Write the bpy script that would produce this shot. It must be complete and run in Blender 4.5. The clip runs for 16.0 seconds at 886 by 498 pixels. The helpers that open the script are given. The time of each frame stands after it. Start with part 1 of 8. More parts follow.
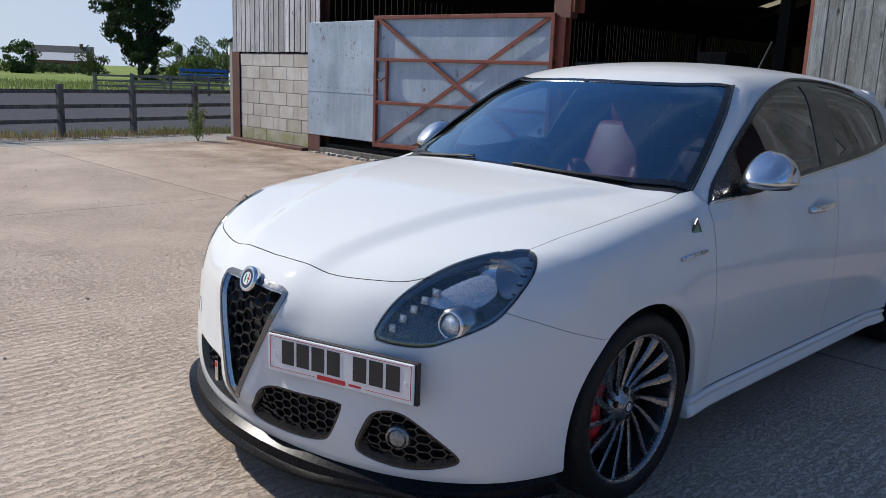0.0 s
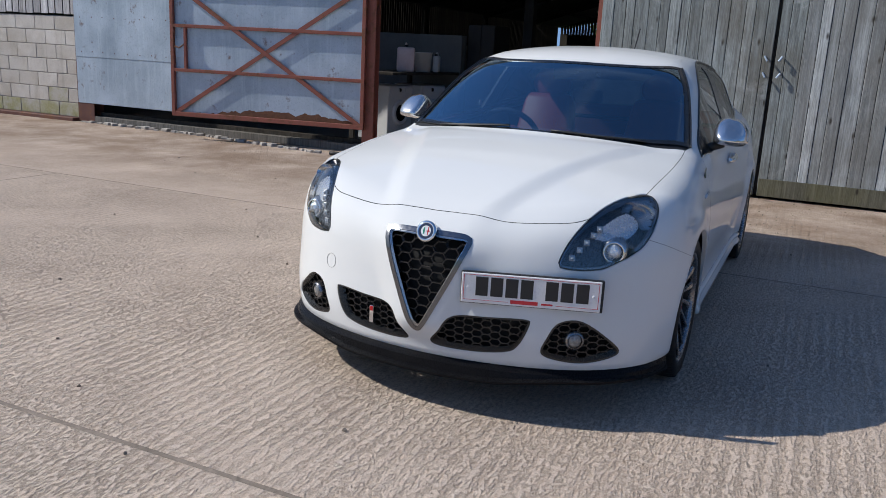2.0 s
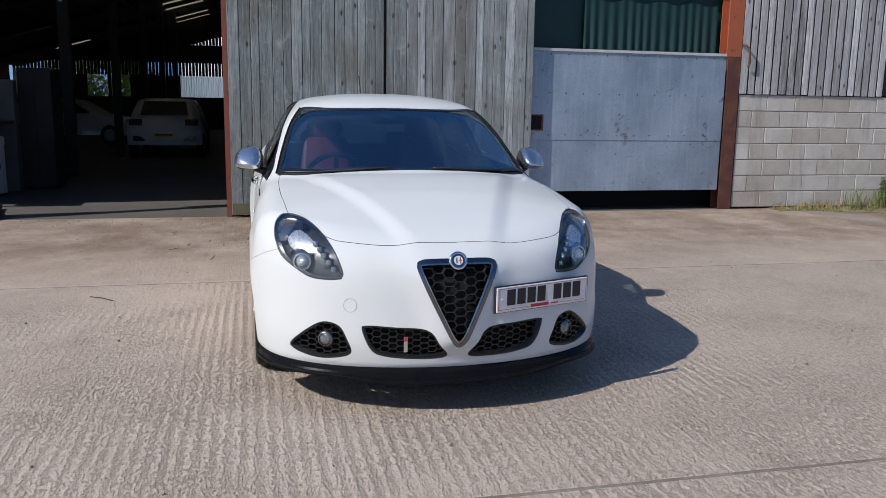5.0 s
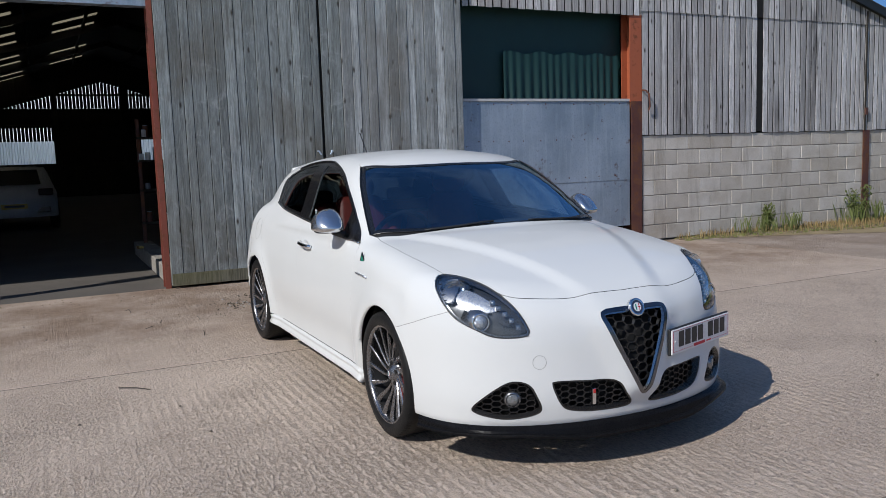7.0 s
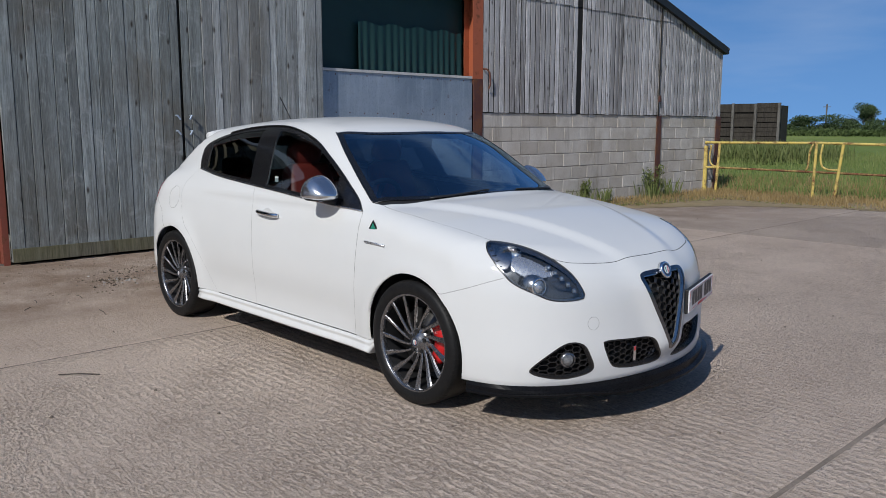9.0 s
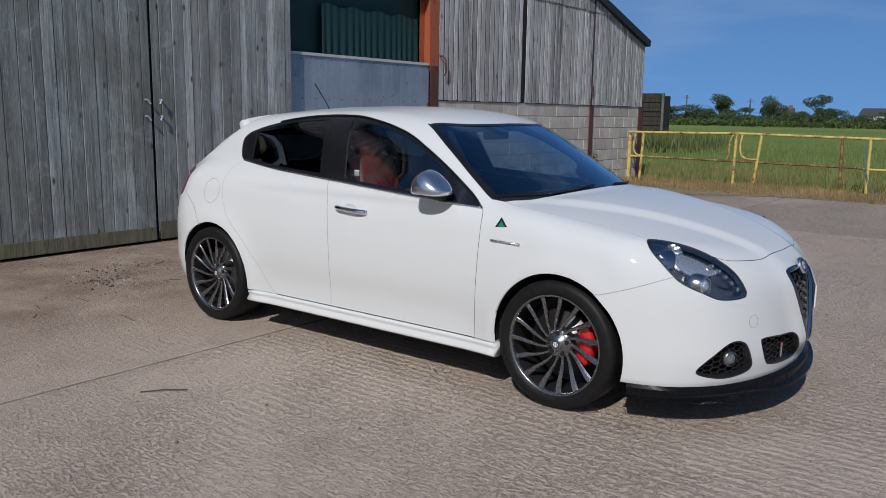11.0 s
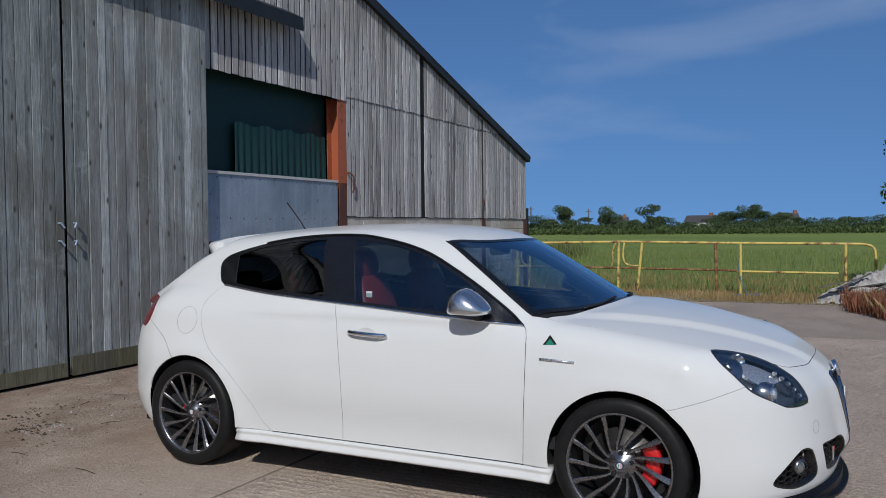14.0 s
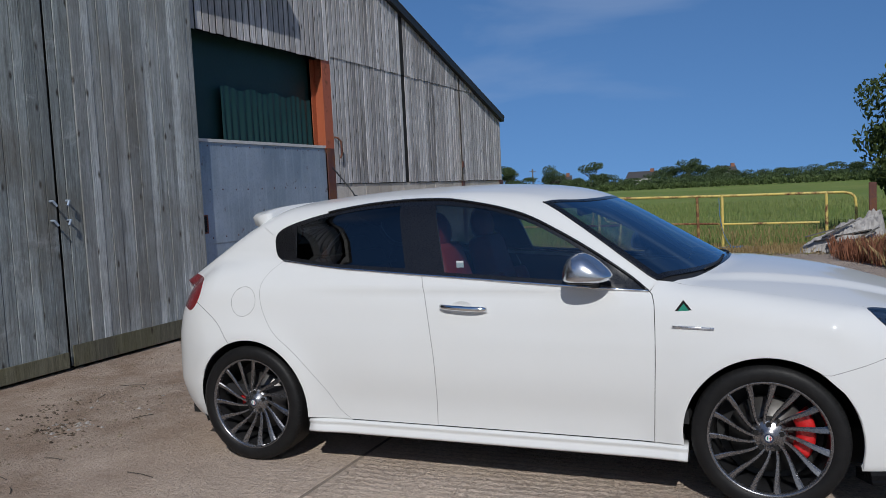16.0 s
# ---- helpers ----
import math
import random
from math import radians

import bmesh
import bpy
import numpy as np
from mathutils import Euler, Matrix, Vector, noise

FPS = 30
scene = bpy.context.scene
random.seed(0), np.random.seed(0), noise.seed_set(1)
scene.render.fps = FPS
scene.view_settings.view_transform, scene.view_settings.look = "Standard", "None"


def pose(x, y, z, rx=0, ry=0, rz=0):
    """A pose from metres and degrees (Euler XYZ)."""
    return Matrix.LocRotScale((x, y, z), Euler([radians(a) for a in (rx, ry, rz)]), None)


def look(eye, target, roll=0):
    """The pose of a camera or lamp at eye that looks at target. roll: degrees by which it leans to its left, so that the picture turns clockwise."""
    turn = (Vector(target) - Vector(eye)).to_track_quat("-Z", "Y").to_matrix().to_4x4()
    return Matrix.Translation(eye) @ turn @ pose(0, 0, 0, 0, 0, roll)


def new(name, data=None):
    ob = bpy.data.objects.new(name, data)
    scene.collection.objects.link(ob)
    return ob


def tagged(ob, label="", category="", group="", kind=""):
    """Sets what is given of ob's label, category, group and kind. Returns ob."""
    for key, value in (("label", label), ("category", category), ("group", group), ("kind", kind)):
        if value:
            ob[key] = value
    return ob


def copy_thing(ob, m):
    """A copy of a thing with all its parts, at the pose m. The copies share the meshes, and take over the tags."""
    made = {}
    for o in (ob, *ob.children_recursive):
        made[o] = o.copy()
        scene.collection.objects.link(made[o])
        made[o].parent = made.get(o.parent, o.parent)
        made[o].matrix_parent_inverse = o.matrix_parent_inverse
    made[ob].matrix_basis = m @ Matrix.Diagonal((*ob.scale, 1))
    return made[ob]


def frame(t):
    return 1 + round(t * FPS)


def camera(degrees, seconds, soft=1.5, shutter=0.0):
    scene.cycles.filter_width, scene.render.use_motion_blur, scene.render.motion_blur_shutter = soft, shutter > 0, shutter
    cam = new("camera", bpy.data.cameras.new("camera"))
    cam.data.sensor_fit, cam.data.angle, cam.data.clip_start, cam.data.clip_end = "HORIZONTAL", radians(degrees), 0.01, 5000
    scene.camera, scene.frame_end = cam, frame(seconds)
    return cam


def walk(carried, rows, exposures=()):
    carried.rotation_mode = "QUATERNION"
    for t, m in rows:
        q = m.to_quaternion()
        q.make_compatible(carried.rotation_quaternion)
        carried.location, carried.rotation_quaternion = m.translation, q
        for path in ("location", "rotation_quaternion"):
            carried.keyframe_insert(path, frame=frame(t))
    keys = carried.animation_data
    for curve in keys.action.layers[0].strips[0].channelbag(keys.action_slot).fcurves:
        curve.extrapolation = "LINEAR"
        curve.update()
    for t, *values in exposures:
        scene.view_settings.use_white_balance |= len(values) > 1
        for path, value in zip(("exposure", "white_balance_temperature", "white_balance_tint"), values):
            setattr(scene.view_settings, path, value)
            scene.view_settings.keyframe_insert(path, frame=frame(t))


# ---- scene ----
cam = camera(57.4, 16.0, soft=0.6)
PATH = [
    (0, (3.488, 2.207, 1.343), (2.129, 0.8, 0.926), 2.1),
    (0.5, (3.878, 2.075, 1.348), (2.34, 0.881, 0.89), 3.7),
    (1, (4.275, 1.879, 1.345), (2.628, 0.845, 0.876), 4.4),
    (1.5, (4.585, 1.57, 1.358), (2.928, 0.559, 0.879), 2.5),
    (2, (4.933, 1.323, 1.363), (3.164, 0.518, 0.893), 3.0),
    (2.5, (5.165, 0.996, 1.371), (3.328, 0.317, 0.964), 0.9),
    (3, (5.409, 0.659, 1.384), (3.489, 0.211, 1.048), 1.2),
    (3.5, (5.597, 0.338, 1.383), (3.628, 0.244, 1.044), 1.9),
    (4, (5.624, -0.064, 1.373), (3.657, 0.055, 1.029), 1.5),
    (4.5, (5.649, -0.472, 1.369), (3.695, -0.196, 1.04), 0.9),
    (4.7, (5.653, -0.631, 1.371), (3.713, -0.278, 1.035), 1.0),
    (6.8, (5.099, -2.195, 1.402), (3.297, -1.37, 1.13), -2.1),
    (7, (5.05, -2.332, 1.407), (3.265, -1.46, 1.176), -1.9),
    (7.5, (4.929, -2.707, 1.432), (3.211, -1.699, 1.258), -2.0),
    (8, (4.74, -2.944, 1.398), (3.088, -1.833, 1.207), -1.4),
    (8.5, (4.523, -3.171, 1.396), (2.954, -1.959, 1.13), -0.8),
    (9, (4.299, -3.443, 1.391), (2.859, -2.088, 1.09), 0.1),
    (9.2, (4.209, -3.527, 1.389), (2.788, -2.155, 1.072), 0.3),
    (11.3, (3.07, -4.263, 1.433), (1.91, -2.667, 1.104), 0.2),
    (11.5, (3.002, -4.322, 1.447), (1.872, -2.705, 1.12), -0.4),
    (12, (2.883, -4.482, 1.436), (1.873, -2.79, 1.098), -1.5),
    (12.5, (2.815, -4.556, 1.432), (1.925, -2.801, 1.078), -1.0),
    (13, (2.739, -4.58, 1.438), (1.857, -2.798, 1.224), -0.8),
    (13.5, (2.555, -4.527, 1.426), (1.67, -2.734, 1.378), -1.0),
    (14, (2.3, -4.505, 1.426), (1.39, -2.725, 1.372), -0.6),
    (14.5, (2.045, -4.586, 1.441), (1.177, -2.786, 1.372), -0.4),
    (15, (1.857, -4.642, 1.431), (1.021, -2.828, 1.323), 0.4),
    (15.5, (1.611, -4.553, 1.416), (0.786, -2.736, 1.291), -1.5),
    (16, (1.414, -4.454, 1.432), (0.632, -2.62, 1.287), -2.8),
]
# the camera's own exposure and white balance
EXPOSURE = [(0, 0.29, 6420, 10), (3.5, 0.11, 6250, 10), (4.7, 0.08, 6220, 10), (7, -0.10, 6200, 10), (9, -0.29, 6200, 10), (12.5, -0.45, 6150, 10), (16, -0.46, 6120, 10)]
walk(cam, [(t, look(eye, target, roll)) for t, eye, target, roll in PATH], EXPOSURE)

# ---- world, sun, exposure ----
SUN_FROM = Vector((0.42, -1.13, 1.0)).normalized()
world = bpy.data.worlds.new("sky")
scene.world = world
world.use_nodes = True
wn, wl = world.node_tree.nodes, world.node_tree.links
wn.clear()
sky = wn.new("ShaderNodeTexSky")
sky.sky_type, sky.sun_disc = "NISHITA", False
sky.sun_elevation = math.asin(SUN_FROM.z)
sky.sun_rotation = math.atan2(SUN_FROM.x, SUN_FROM.y)
sky.air_density, sky.dust_density, sky.ozone_density = 1.0, 0.25, 5.0
sky.altitude = 1500.0
# a dry summer sky: hardly any paling towards the horizon
wdir = wn.new("ShaderNodeTexCoord")
wlift = wn.new("ShaderNodeVectorMath")
wlift.operation = "MULTIPLY_ADD"
wlift.inputs[1].default_value, wlift.inputs[2].default_value = (1, 1, 0.6), (0, 0, 0.2)
wl.new(wdir.outputs["Generated"], wlift.inputs[0])
wl.new(wlift.outputs["Vector"], sky.inputs["Vector"])
wgeo = wn.new("ShaderNodeTexCoord")
wmap = wn.new("ShaderNodeMapping")
wmap.inputs["Scale"].default_value = (1.0, 1.0, 3.2)
wcloud = wn.new("ShaderNodeTexNoise")
wcloud.inputs["Scale"].default_value, wcloud.inputs["Detail"].default_value = 2.3, 7.0
wcloud.inputs["Distortion"].default_value = 0.6
wramp = wn.new("ShaderNodeMapRange")
wramp.inputs["From Min"].default_value, wramp.inputs["From Max"].default_value = 0.52, 0.85
wramp.inputs["To Max"].default_value = 0.30
wmix = wn.new("ShaderNodeMix")
wmix.data_type = "RGBA"
wmix.inputs["B"].default_value = (7.0, 7.4, 8.0, 1)
wback = wn.new("ShaderNodeBackground")
wback.inputs["Strength"].default_value = 0.117
wout = wn.new("ShaderNodeOutputWorld")
wl.new(wgeo.outputs["Generated"], wmap.inputs["Vector"])
wl.new(wmap.outputs["Vector"], wcloud.inputs["Vector"])
wl.new(wcloud.outputs["Fac"], wramp.inputs["Value"])
wl.new(wramp.outputs["Result"], wmix.inputs["Factor"])
wsat = wn.new("ShaderNodeHueSaturation")
wsat.inputs["Saturation"].default_value, wsat.inputs["Value"].default_value = 1.09, 1.0
wl.new(sky.outputs["Color"], wsat.inputs["Color"])
# summer haze low in the sky on the sun's side
wdot = wn.new("ShaderNodeVectorMath")
wdot.operation = "DOT_PRODUCT"
wdot.inputs[1].default_value = (0.35, -0.94, -0.55)
wl.new(wdir.outputs["Generated"], wdot.inputs[0])
whaze = wn.new("ShaderNodeMapRange")
whaze.interpolation_type = "SMOOTHSTEP"
for key, val in (("From Min", 0.10), ("From Max", 0.85), ("To Min", 0.0), ("To Max", 0.80)):
    whaze.inputs[key].default_value = val
wl.new(wdot.outputs["Value"], whaze.inputs["Value"])
wveil = wn.new("ShaderNodeMix")
wveil.data_type = "RGBA"
wveil.inputs["B"].default_value = (4.5, 4.75, 4.9, 1)
wl.new(whaze.outputs["Result"], wveil.inputs["Factor"])
wl.new(wsat.outputs["Color"], wveil.inputs["A"])
wl.new(wveil.outputs["Result"], wmix.inputs["A"])
wl.new(wmix.outputs["Result"], wback.inputs["Color"])
wl.new(wback.outputs["Background"], wout.inputs["Surface"])

sun = new("sun", bpy.data.lights.new("sun", "SUN"))
sun.data.energy, sun.data.angle, sun.data.color = 4.0, radians(0.53), (1.0, 0.95, 0.87)
sun.matrix_world = look((0, 0, 30), Vector((0, 0, 30)) - SUN_FROM)

# ---- materials ----
class Nodes:
    """A small wrapper that makes node materials shorter to write."""

    def __init__(self, name):
        self.m = bpy.data.materials.new(name)
        self.m.use_nodes = True
        self.n, self.l = self.m.node_tree.nodes, self.m.node_tree.links
        self.bsdf = self.n["Principled BSDF"]
        self.out = self.n["Material Output"]
        self.co = self.n.new("ShaderNodeTexCoord").outputs["Object"]

    def link(self, a, b):
        self.l.new(a, b)
        return self

    def world(self):
        self.co = self.n.new("ShaderNodeNewGeometry").outputs["Position"]
        return self

    def mapped(self, scale, rot=(0, 0, 0), co=None):
        x = self.n.new("ShaderNodeMapping")
        x.inputs["Scale"].default_value, x.inputs["Rotation"].default_value = scale, rot
        self.l.new(co or self.co, x.inputs["Vector"])
        return x.outputs["Vector"]

    def noise(self, scale, detail=4.0, rough=0.6, vec=None, dist=0.0):
        x = self.n.new("ShaderNodeTexNoise")
        x.inputs["Scale"].default_value, x.inputs["Detail"].default_value = scale, detail
        x.inputs["Roughness"].default_value, x.inputs["Distortion"].default_value = rough, dist
        self.l.new(vec or self.co, x.inputs["Vector"])
        return x.outputs["Fac"]

    def voronoi(self, scale, vec=None, feature="F1"):
        x = self.n.new("ShaderNodeTexVoronoi")
        x.feature = feature
        x.inputs["Scale"].default_value = scale
        self.l.new(vec or self.co, x.inputs["Vector"])
        return x.outputs["Distance"]

    def wave(self, scale, axis="X", dist=0.0, dscale=1.0, vec=None):
        x = self.n.new("ShaderNodeTexWave")
        x.bands_direction = axis
        x.inputs["Scale"].default_value, x.inputs["Distortion"].default_value = scale, dist
        x.inputs["Detail Scale"].default_value = dscale
        self.l.new(vec or self.co, x.inputs["Vector"])
        return x.outputs["Fac"]

    def remap(self, v, a, b, c=0.0, d=1.0):
        x = self.n.new("ShaderNodeMapRange")
        for k, val in zip(("From Min", "From Max", "To Min", "To Max"), (a, b, c, d)):
            x.inputs[k].default_value = val
        self.l.new(v, x.inputs["Value"])
        return x.outputs["Result"]

    def math(self, op, a, b):
        x = self.n.new("ShaderNodeMath")
        x.operation = op
        for s, v in zip(x.inputs, (a, b)):
            if isinstance(v, (int, float)):
                s.default_value = v
            else:
                self.l.new(v, s)
        return x.outputs[0]

    def mix(self, fac, a, b, blend="MIX"):
        x = self.n.new("ShaderNodeMix")
        x.data_type, x.blend_type = "RGBA", blend
        for key, v in (("Factor", fac), ("A", a), ("B", b)):
            s = x.inputs[key]
            if isinstance(v, (int, float)):
                s.default_value = v
            elif isinstance(v, tuple):
                s.default_value = (*v, 1)
            else:
                self.l.new(v, s)
        return x.outputs["Result"]

    def random(self):
        return self.n.new("ShaderNodeObjectInfo").outputs["Random"]

    def island(self):
        return self.n.new("ShaderNodeNewGeometry").outputs["Random Per Island"]

    def bump(self, height, strength=0.5, distance=0.01):
        x = self.n.new("ShaderNodeBump")
        x.inputs["Strength"].default_value, x.inputs["Distance"].default_value = strength, distance
        self.l.new(height, x.inputs["Height"])
        self.l.new(x.outputs["Normal"], self.bsdf.inputs["Normal"])
        return self

    def set(self, **kw):
        for k, v in kw.items():
            s = self.bsdf.inputs[k.replace("_", " ")]
            if isinstance(v, (int, float)):
                s.default_value = v
            elif isinstance(v, tuple):
                s.default_value = (*v, 1) if len(v) == 3 else v
            else:
                self.l.new(v, s)
        return self


def plain(name, a, b, scale=8.0, rough=0.6, metal=0.0, bump=0.0, bscale=60.0, **more):
    """A surface that varies between two colours at two scales, with fine relief."""
    k = Nodes(name)
    big, fine = k.noise(scale, 5.0), k.noise(scale * 9, 3.0)
    f = k.remap(k.math("ADD", k.math("MULTIPLY", big, 0.7), k.math("MULTIPLY", fine, 0.3)), 0.3, 0.7)
    k.set(Base_Color=k.mix(f, a, b), Roughness=k.remap(fine, 0.2, 0.8, max(rough - 0.08, 0.02), min(rough + 0.08, 1.0)), Metallic=metal, **more)
    if bump:
        k.bump(k.noise(bscale, 5.0), bump, 0.01)
    return k.m


def concrete_mat(name, dark):
    """Tamped yard concrete: broken ripples left by the tamping board, worn patches, dust and stains."""
    k = Nodes(name).world()
    patch, stain, fine, grit = k.noise(0.35, 6.0), k.noise(1.4, 7.0, 0.7), k.noise(22.0, 6.0, 0.7), k.noise(150.0, 3.0)
    col = k.mix(k.remap(patch, 0.35, 0.65), (0.598, 0.468, 0.369), (0.740, 0.600, 0.482))
    col = k.mix(k.remap(stain, 0.46, 0.66, 0.0, 0.62), col, (0.400, 0.300, 0.228))
    col = k.mix(k.remap(fine, 0.40, 0.72, 0.0, 0.5), col, (0.680, 0.585, 0.505))
    # long grooves left by the tamping board, wandering and broken, with stippling between them
    px = k.n.new("ShaderNodeSeparateXYZ")
    k.l.new(k.co, px.inputs["Vector"])
    sway = k.math("ADD", k.math("MULTIPLY", k.noise(1.0, 3.0, 0.5, k.mapped((0.25, 0.5, 1.0))), 0.07), k.math("MULTIPLY", k.noise(1.0, 3.0, 0.6, k.mapped((4.0, 11.0, 1.0))), 0.008))
    line = k.math("SINE", k.math("MULTIPLY", k.math("ADD", px.outputs["Y"], sway), 2 * math.pi / 0.060), 0.0)
    kept = k.remap(k.noise(0.55, 5.0, 0.6), 0.45, 0.60)
    old_bay = k.remap(px.outputs["X"], -0.78, -0.70, 0.60, 1.0)
    speck = k.noise(1.0, 4.0, 0.70, k.mapped((30.0, 66.0, 1.0)), 0.3)
    rows = k.math("MULTIPLY", k.math("MULTIPLY", line, 0.070), kept)
    rough_ = k.remap(k.noise(0.8, 5.0, 0.65), 0.34, 0.60, 0.40, 1.0)
    pit = k.math("MULTIPLY", k.remap(k.math("ADD", speck, rows), 0.465, 0.61), k.math("MULTIPLY", rough_, old_bay))
    col = k.mix(k.math("MULTIPLY", pit, 0.53), col, k.mix(k.noise(45.0, 4.0, 0.8), (0.15, 0.110, 0.083), (0.38, 0.300, 0.238)))
    grain = k.noise(70.0, 4.0, 0.85)
    col = k.mix(k.remap(grain, 0.50, 0.68, 0.0, 0.55), col, (0.76, 0.66, 0.57))
    col = k.mix(k.remap(grain, 0.50, 0.32, 0.0, 0.45), col, (0.25, 0.19, 0.15))
    col = k.mix(k.remap(grit, 0.54, 0.72, 0.0, 0.45), col, (0.300, 0.240, 0.200))
    # trodden earth carried out of the barn doors
    mud = k.math("MULTIPLY", k.remap(px.outputs["X"], -2.6, -0.5, 1.0, 0.0), k.remap(k.noise(1.1, 7.0, 0.7), 0.30, 0.60))
    col = k.mix(k.math("MULTIPLY", mud, 0.92), col, k.mix(fine, (0.185, 0.125, 0.085), (0.39, 0.280, 0.200)))
    k.set(Base_Color=k.mix(dark, col, (0.235, 0.200, 0.175)), Roughness=0.92, Specular_IOR_Level=0.25)
    h = k.math("SUBTRACT", k.math("MULTIPLY", grit, 0.25), k.math("MULTIPLY", pit, 0.8))
    k.bump(k.math("ADD", h, k.math("MULTIPLY", grain, 0.5)), 1.0, 0.014)
    return k.m


def wood_mat(name, a, b, green, per_island=False, worn=0.0, runs=0.0):
    """Weathered boards, each a little different, with grain along them, knots and damp."""
    k = Nodes(name)
    rnd = k.island() if per_island else k.random()
    shift = k.n.new("ShaderNodeCombineXYZ")
    k.l.new(k.math("MULTIPLY", rnd, 37.0), shift.inputs["X"])
    k.l.new(k.math("MULTIPLY", rnd, 91.0), shift.inputs["Z"])
    add = k.n.new("ShaderNodeVectorMath")
    k.world()
    k.l.new(k.co, add.inputs[0])
    k.l.new(shift.outputs["Vector"], add.inputs[1])
    v = add.outputs["Vector"]
    grain = k.noise(14.0, 6.0, 0.7, k.mapped((1.0, 6.0, 0.35), co=v), 0.4)
    fine = k.noise(60.0, 3.0, 0.7, k.mapped((1.0, 4.0, 0.12), co=v))
    damp = k.noise(1.1, 5.0, 0.6, k.mapped((1.0, 1.0, 0.5)))
    knots = k.voronoi(5.0, k.mapped((1.0, 1.5, 0.62), co=v))
    tone = k.mix(k.remap(rnd, 0.15, 0.85), a, b)
    odd = k.math("FRACT", k.math("MULTIPLY", rnd, 7.3), 0.0)
    tone = k.mix(k.remap(odd, 0.72, 0.80, 0.0, 0.55), tone, tuple(0.5 * c for c in a))
    tone = k.mix(k.remap(grain, 0.42, 0.66, 0.0, 0.8), tone, tuple(0.5 * c for c in a))
    streak = k.noise(9.0, 6.0, 0.7, k.mapped((1.0, 2.6, 0.09), co=v))
    tone = k.mix(k.remap(streak, 0.50, 0.68, 0.0, 0.75), tone, tuple(0.36 * c for c in a))
    tone = k.mix(k.remap(streak, 0.46, 0.34, 0.0, 0.35), tone, tuple(min(1.2 * c, 0.7) for c in b))
    tone = k.mix(k.remap(fine, 0.5, 0.75, 0.0, 0.5), tone, tuple(min(1.25 * c, 0.6) for c in b))
    tone = k.mix(k.remap(damp, 0.45, 0.72, 0.0, 0.5), tone, green)
    tone = k.mix(k.remap(knots, 0.05, 0.15, 0.9, 0.0), tone, (0.035, 0.028, 0.022))
    if worn:
        # pale scuffs and brown dirt in drifting patches across the boards
        scuff = k.noise(2.3, 7.0, 0.75, k.mapped((1.0, 1.0, 0.8)), 1.6)
        tone = k.mix(k.remap(scuff, 0.55, 0.68, 0.0, 0.30 * worn), tone, tuple(min(1.35 * c, 0.6) for c in b))
        dirt = k.noise(0.75, 6.0, 0.65, k.mapped((1.0, 1.0, 0.9)), 0.5)
        tone = k.mix(k.remap(dirt, 0.46, 0.66, 0.0, 0.60 * worn), tone, (0.125, 0.108, 0.082))
    if runs:
        # black streaks where rain has run down the wall
        wet = k.noise(1.0, 6.0, 0.7, k.mapped((1.0, 2.4, 0.22)), 0.4)
        tone = k.mix(k.remap(wet, 0.56, 0.68, 0.0, runs), tone, (0.045, 0.042, 0.040))
    k.set(Base_Color=tone, Roughness=0.85, Specular_IOR_Level=0.2)
    k.bump(k.math("ADD", grain, fine), 0.6, 0.005)
    return k.m


def block_mat():
    k = Nodes("concrete_block")
    rnd = k.random()
    k.world()
    big, fine, grit = k.noise(2.2, 5.0), k.noise(30.0, 6.0, 0.75), k.noise(160.0, 2.0)
    tone = k.mix(rnd, (0.48, 0.44, 0.39), (0.64, 0.605, 0.56))
    tone = k.mix(k.remap(big, 0.42, 0.7, 0.0, 0.6), tone, (0.36, 0.305, 0.24))
    run_ = k.noise(1.0, 6.0, 0.7, k.mapped((1.0, 2.6, 0.35)), 0.3)
    tone = k.mix(k.remap(run_, 0.56, 0.72, 0.0, 0.6), tone, (0.20, 0.17, 0.135))
    tone = k.mix(k.remap(fine, 0.5, 0.75, 0.0, 0.5), tone, (0.56, 0.53, 0.49))
    tone = k.mix(k.remap(grit, 0.55, 0.8, 0.0, 0.5), tone, (0.14, 0.12, 0.10))
    k.set(Base_Color=tone, Roughness=0.92, Specular_IOR_Level=0.2)
    k.bump(k.math("ADD", fine, grit), 0.7, 0.006)
    return k.m


def moss_block_mat():
    """Block faces grown over with yellow-green moss."""
    k = Nodes("mossy_block").world()
    grown, fine = k.remap(k.noise(3.0, 6.0, 0.7), 0.38, 0.62), k.noise(40.0, 5.0, 0.7)
    tone = k.mix(fine, (0.34, 0.31, 0.26), (0.52, 0.49, 0.44))
    tone = k.mix(k.math("MULTIPLY", grown, 0.8), tone, k.mix(fine, (0.15, 0.16, 0.05), (0.36, 0.34, 0.13)))
    k.set(Base_Color=tone, Roughness=0.95, Specular_IOR_Level=0.15)
    k.bump(fine, 0.7, 0.006)
    return k.m


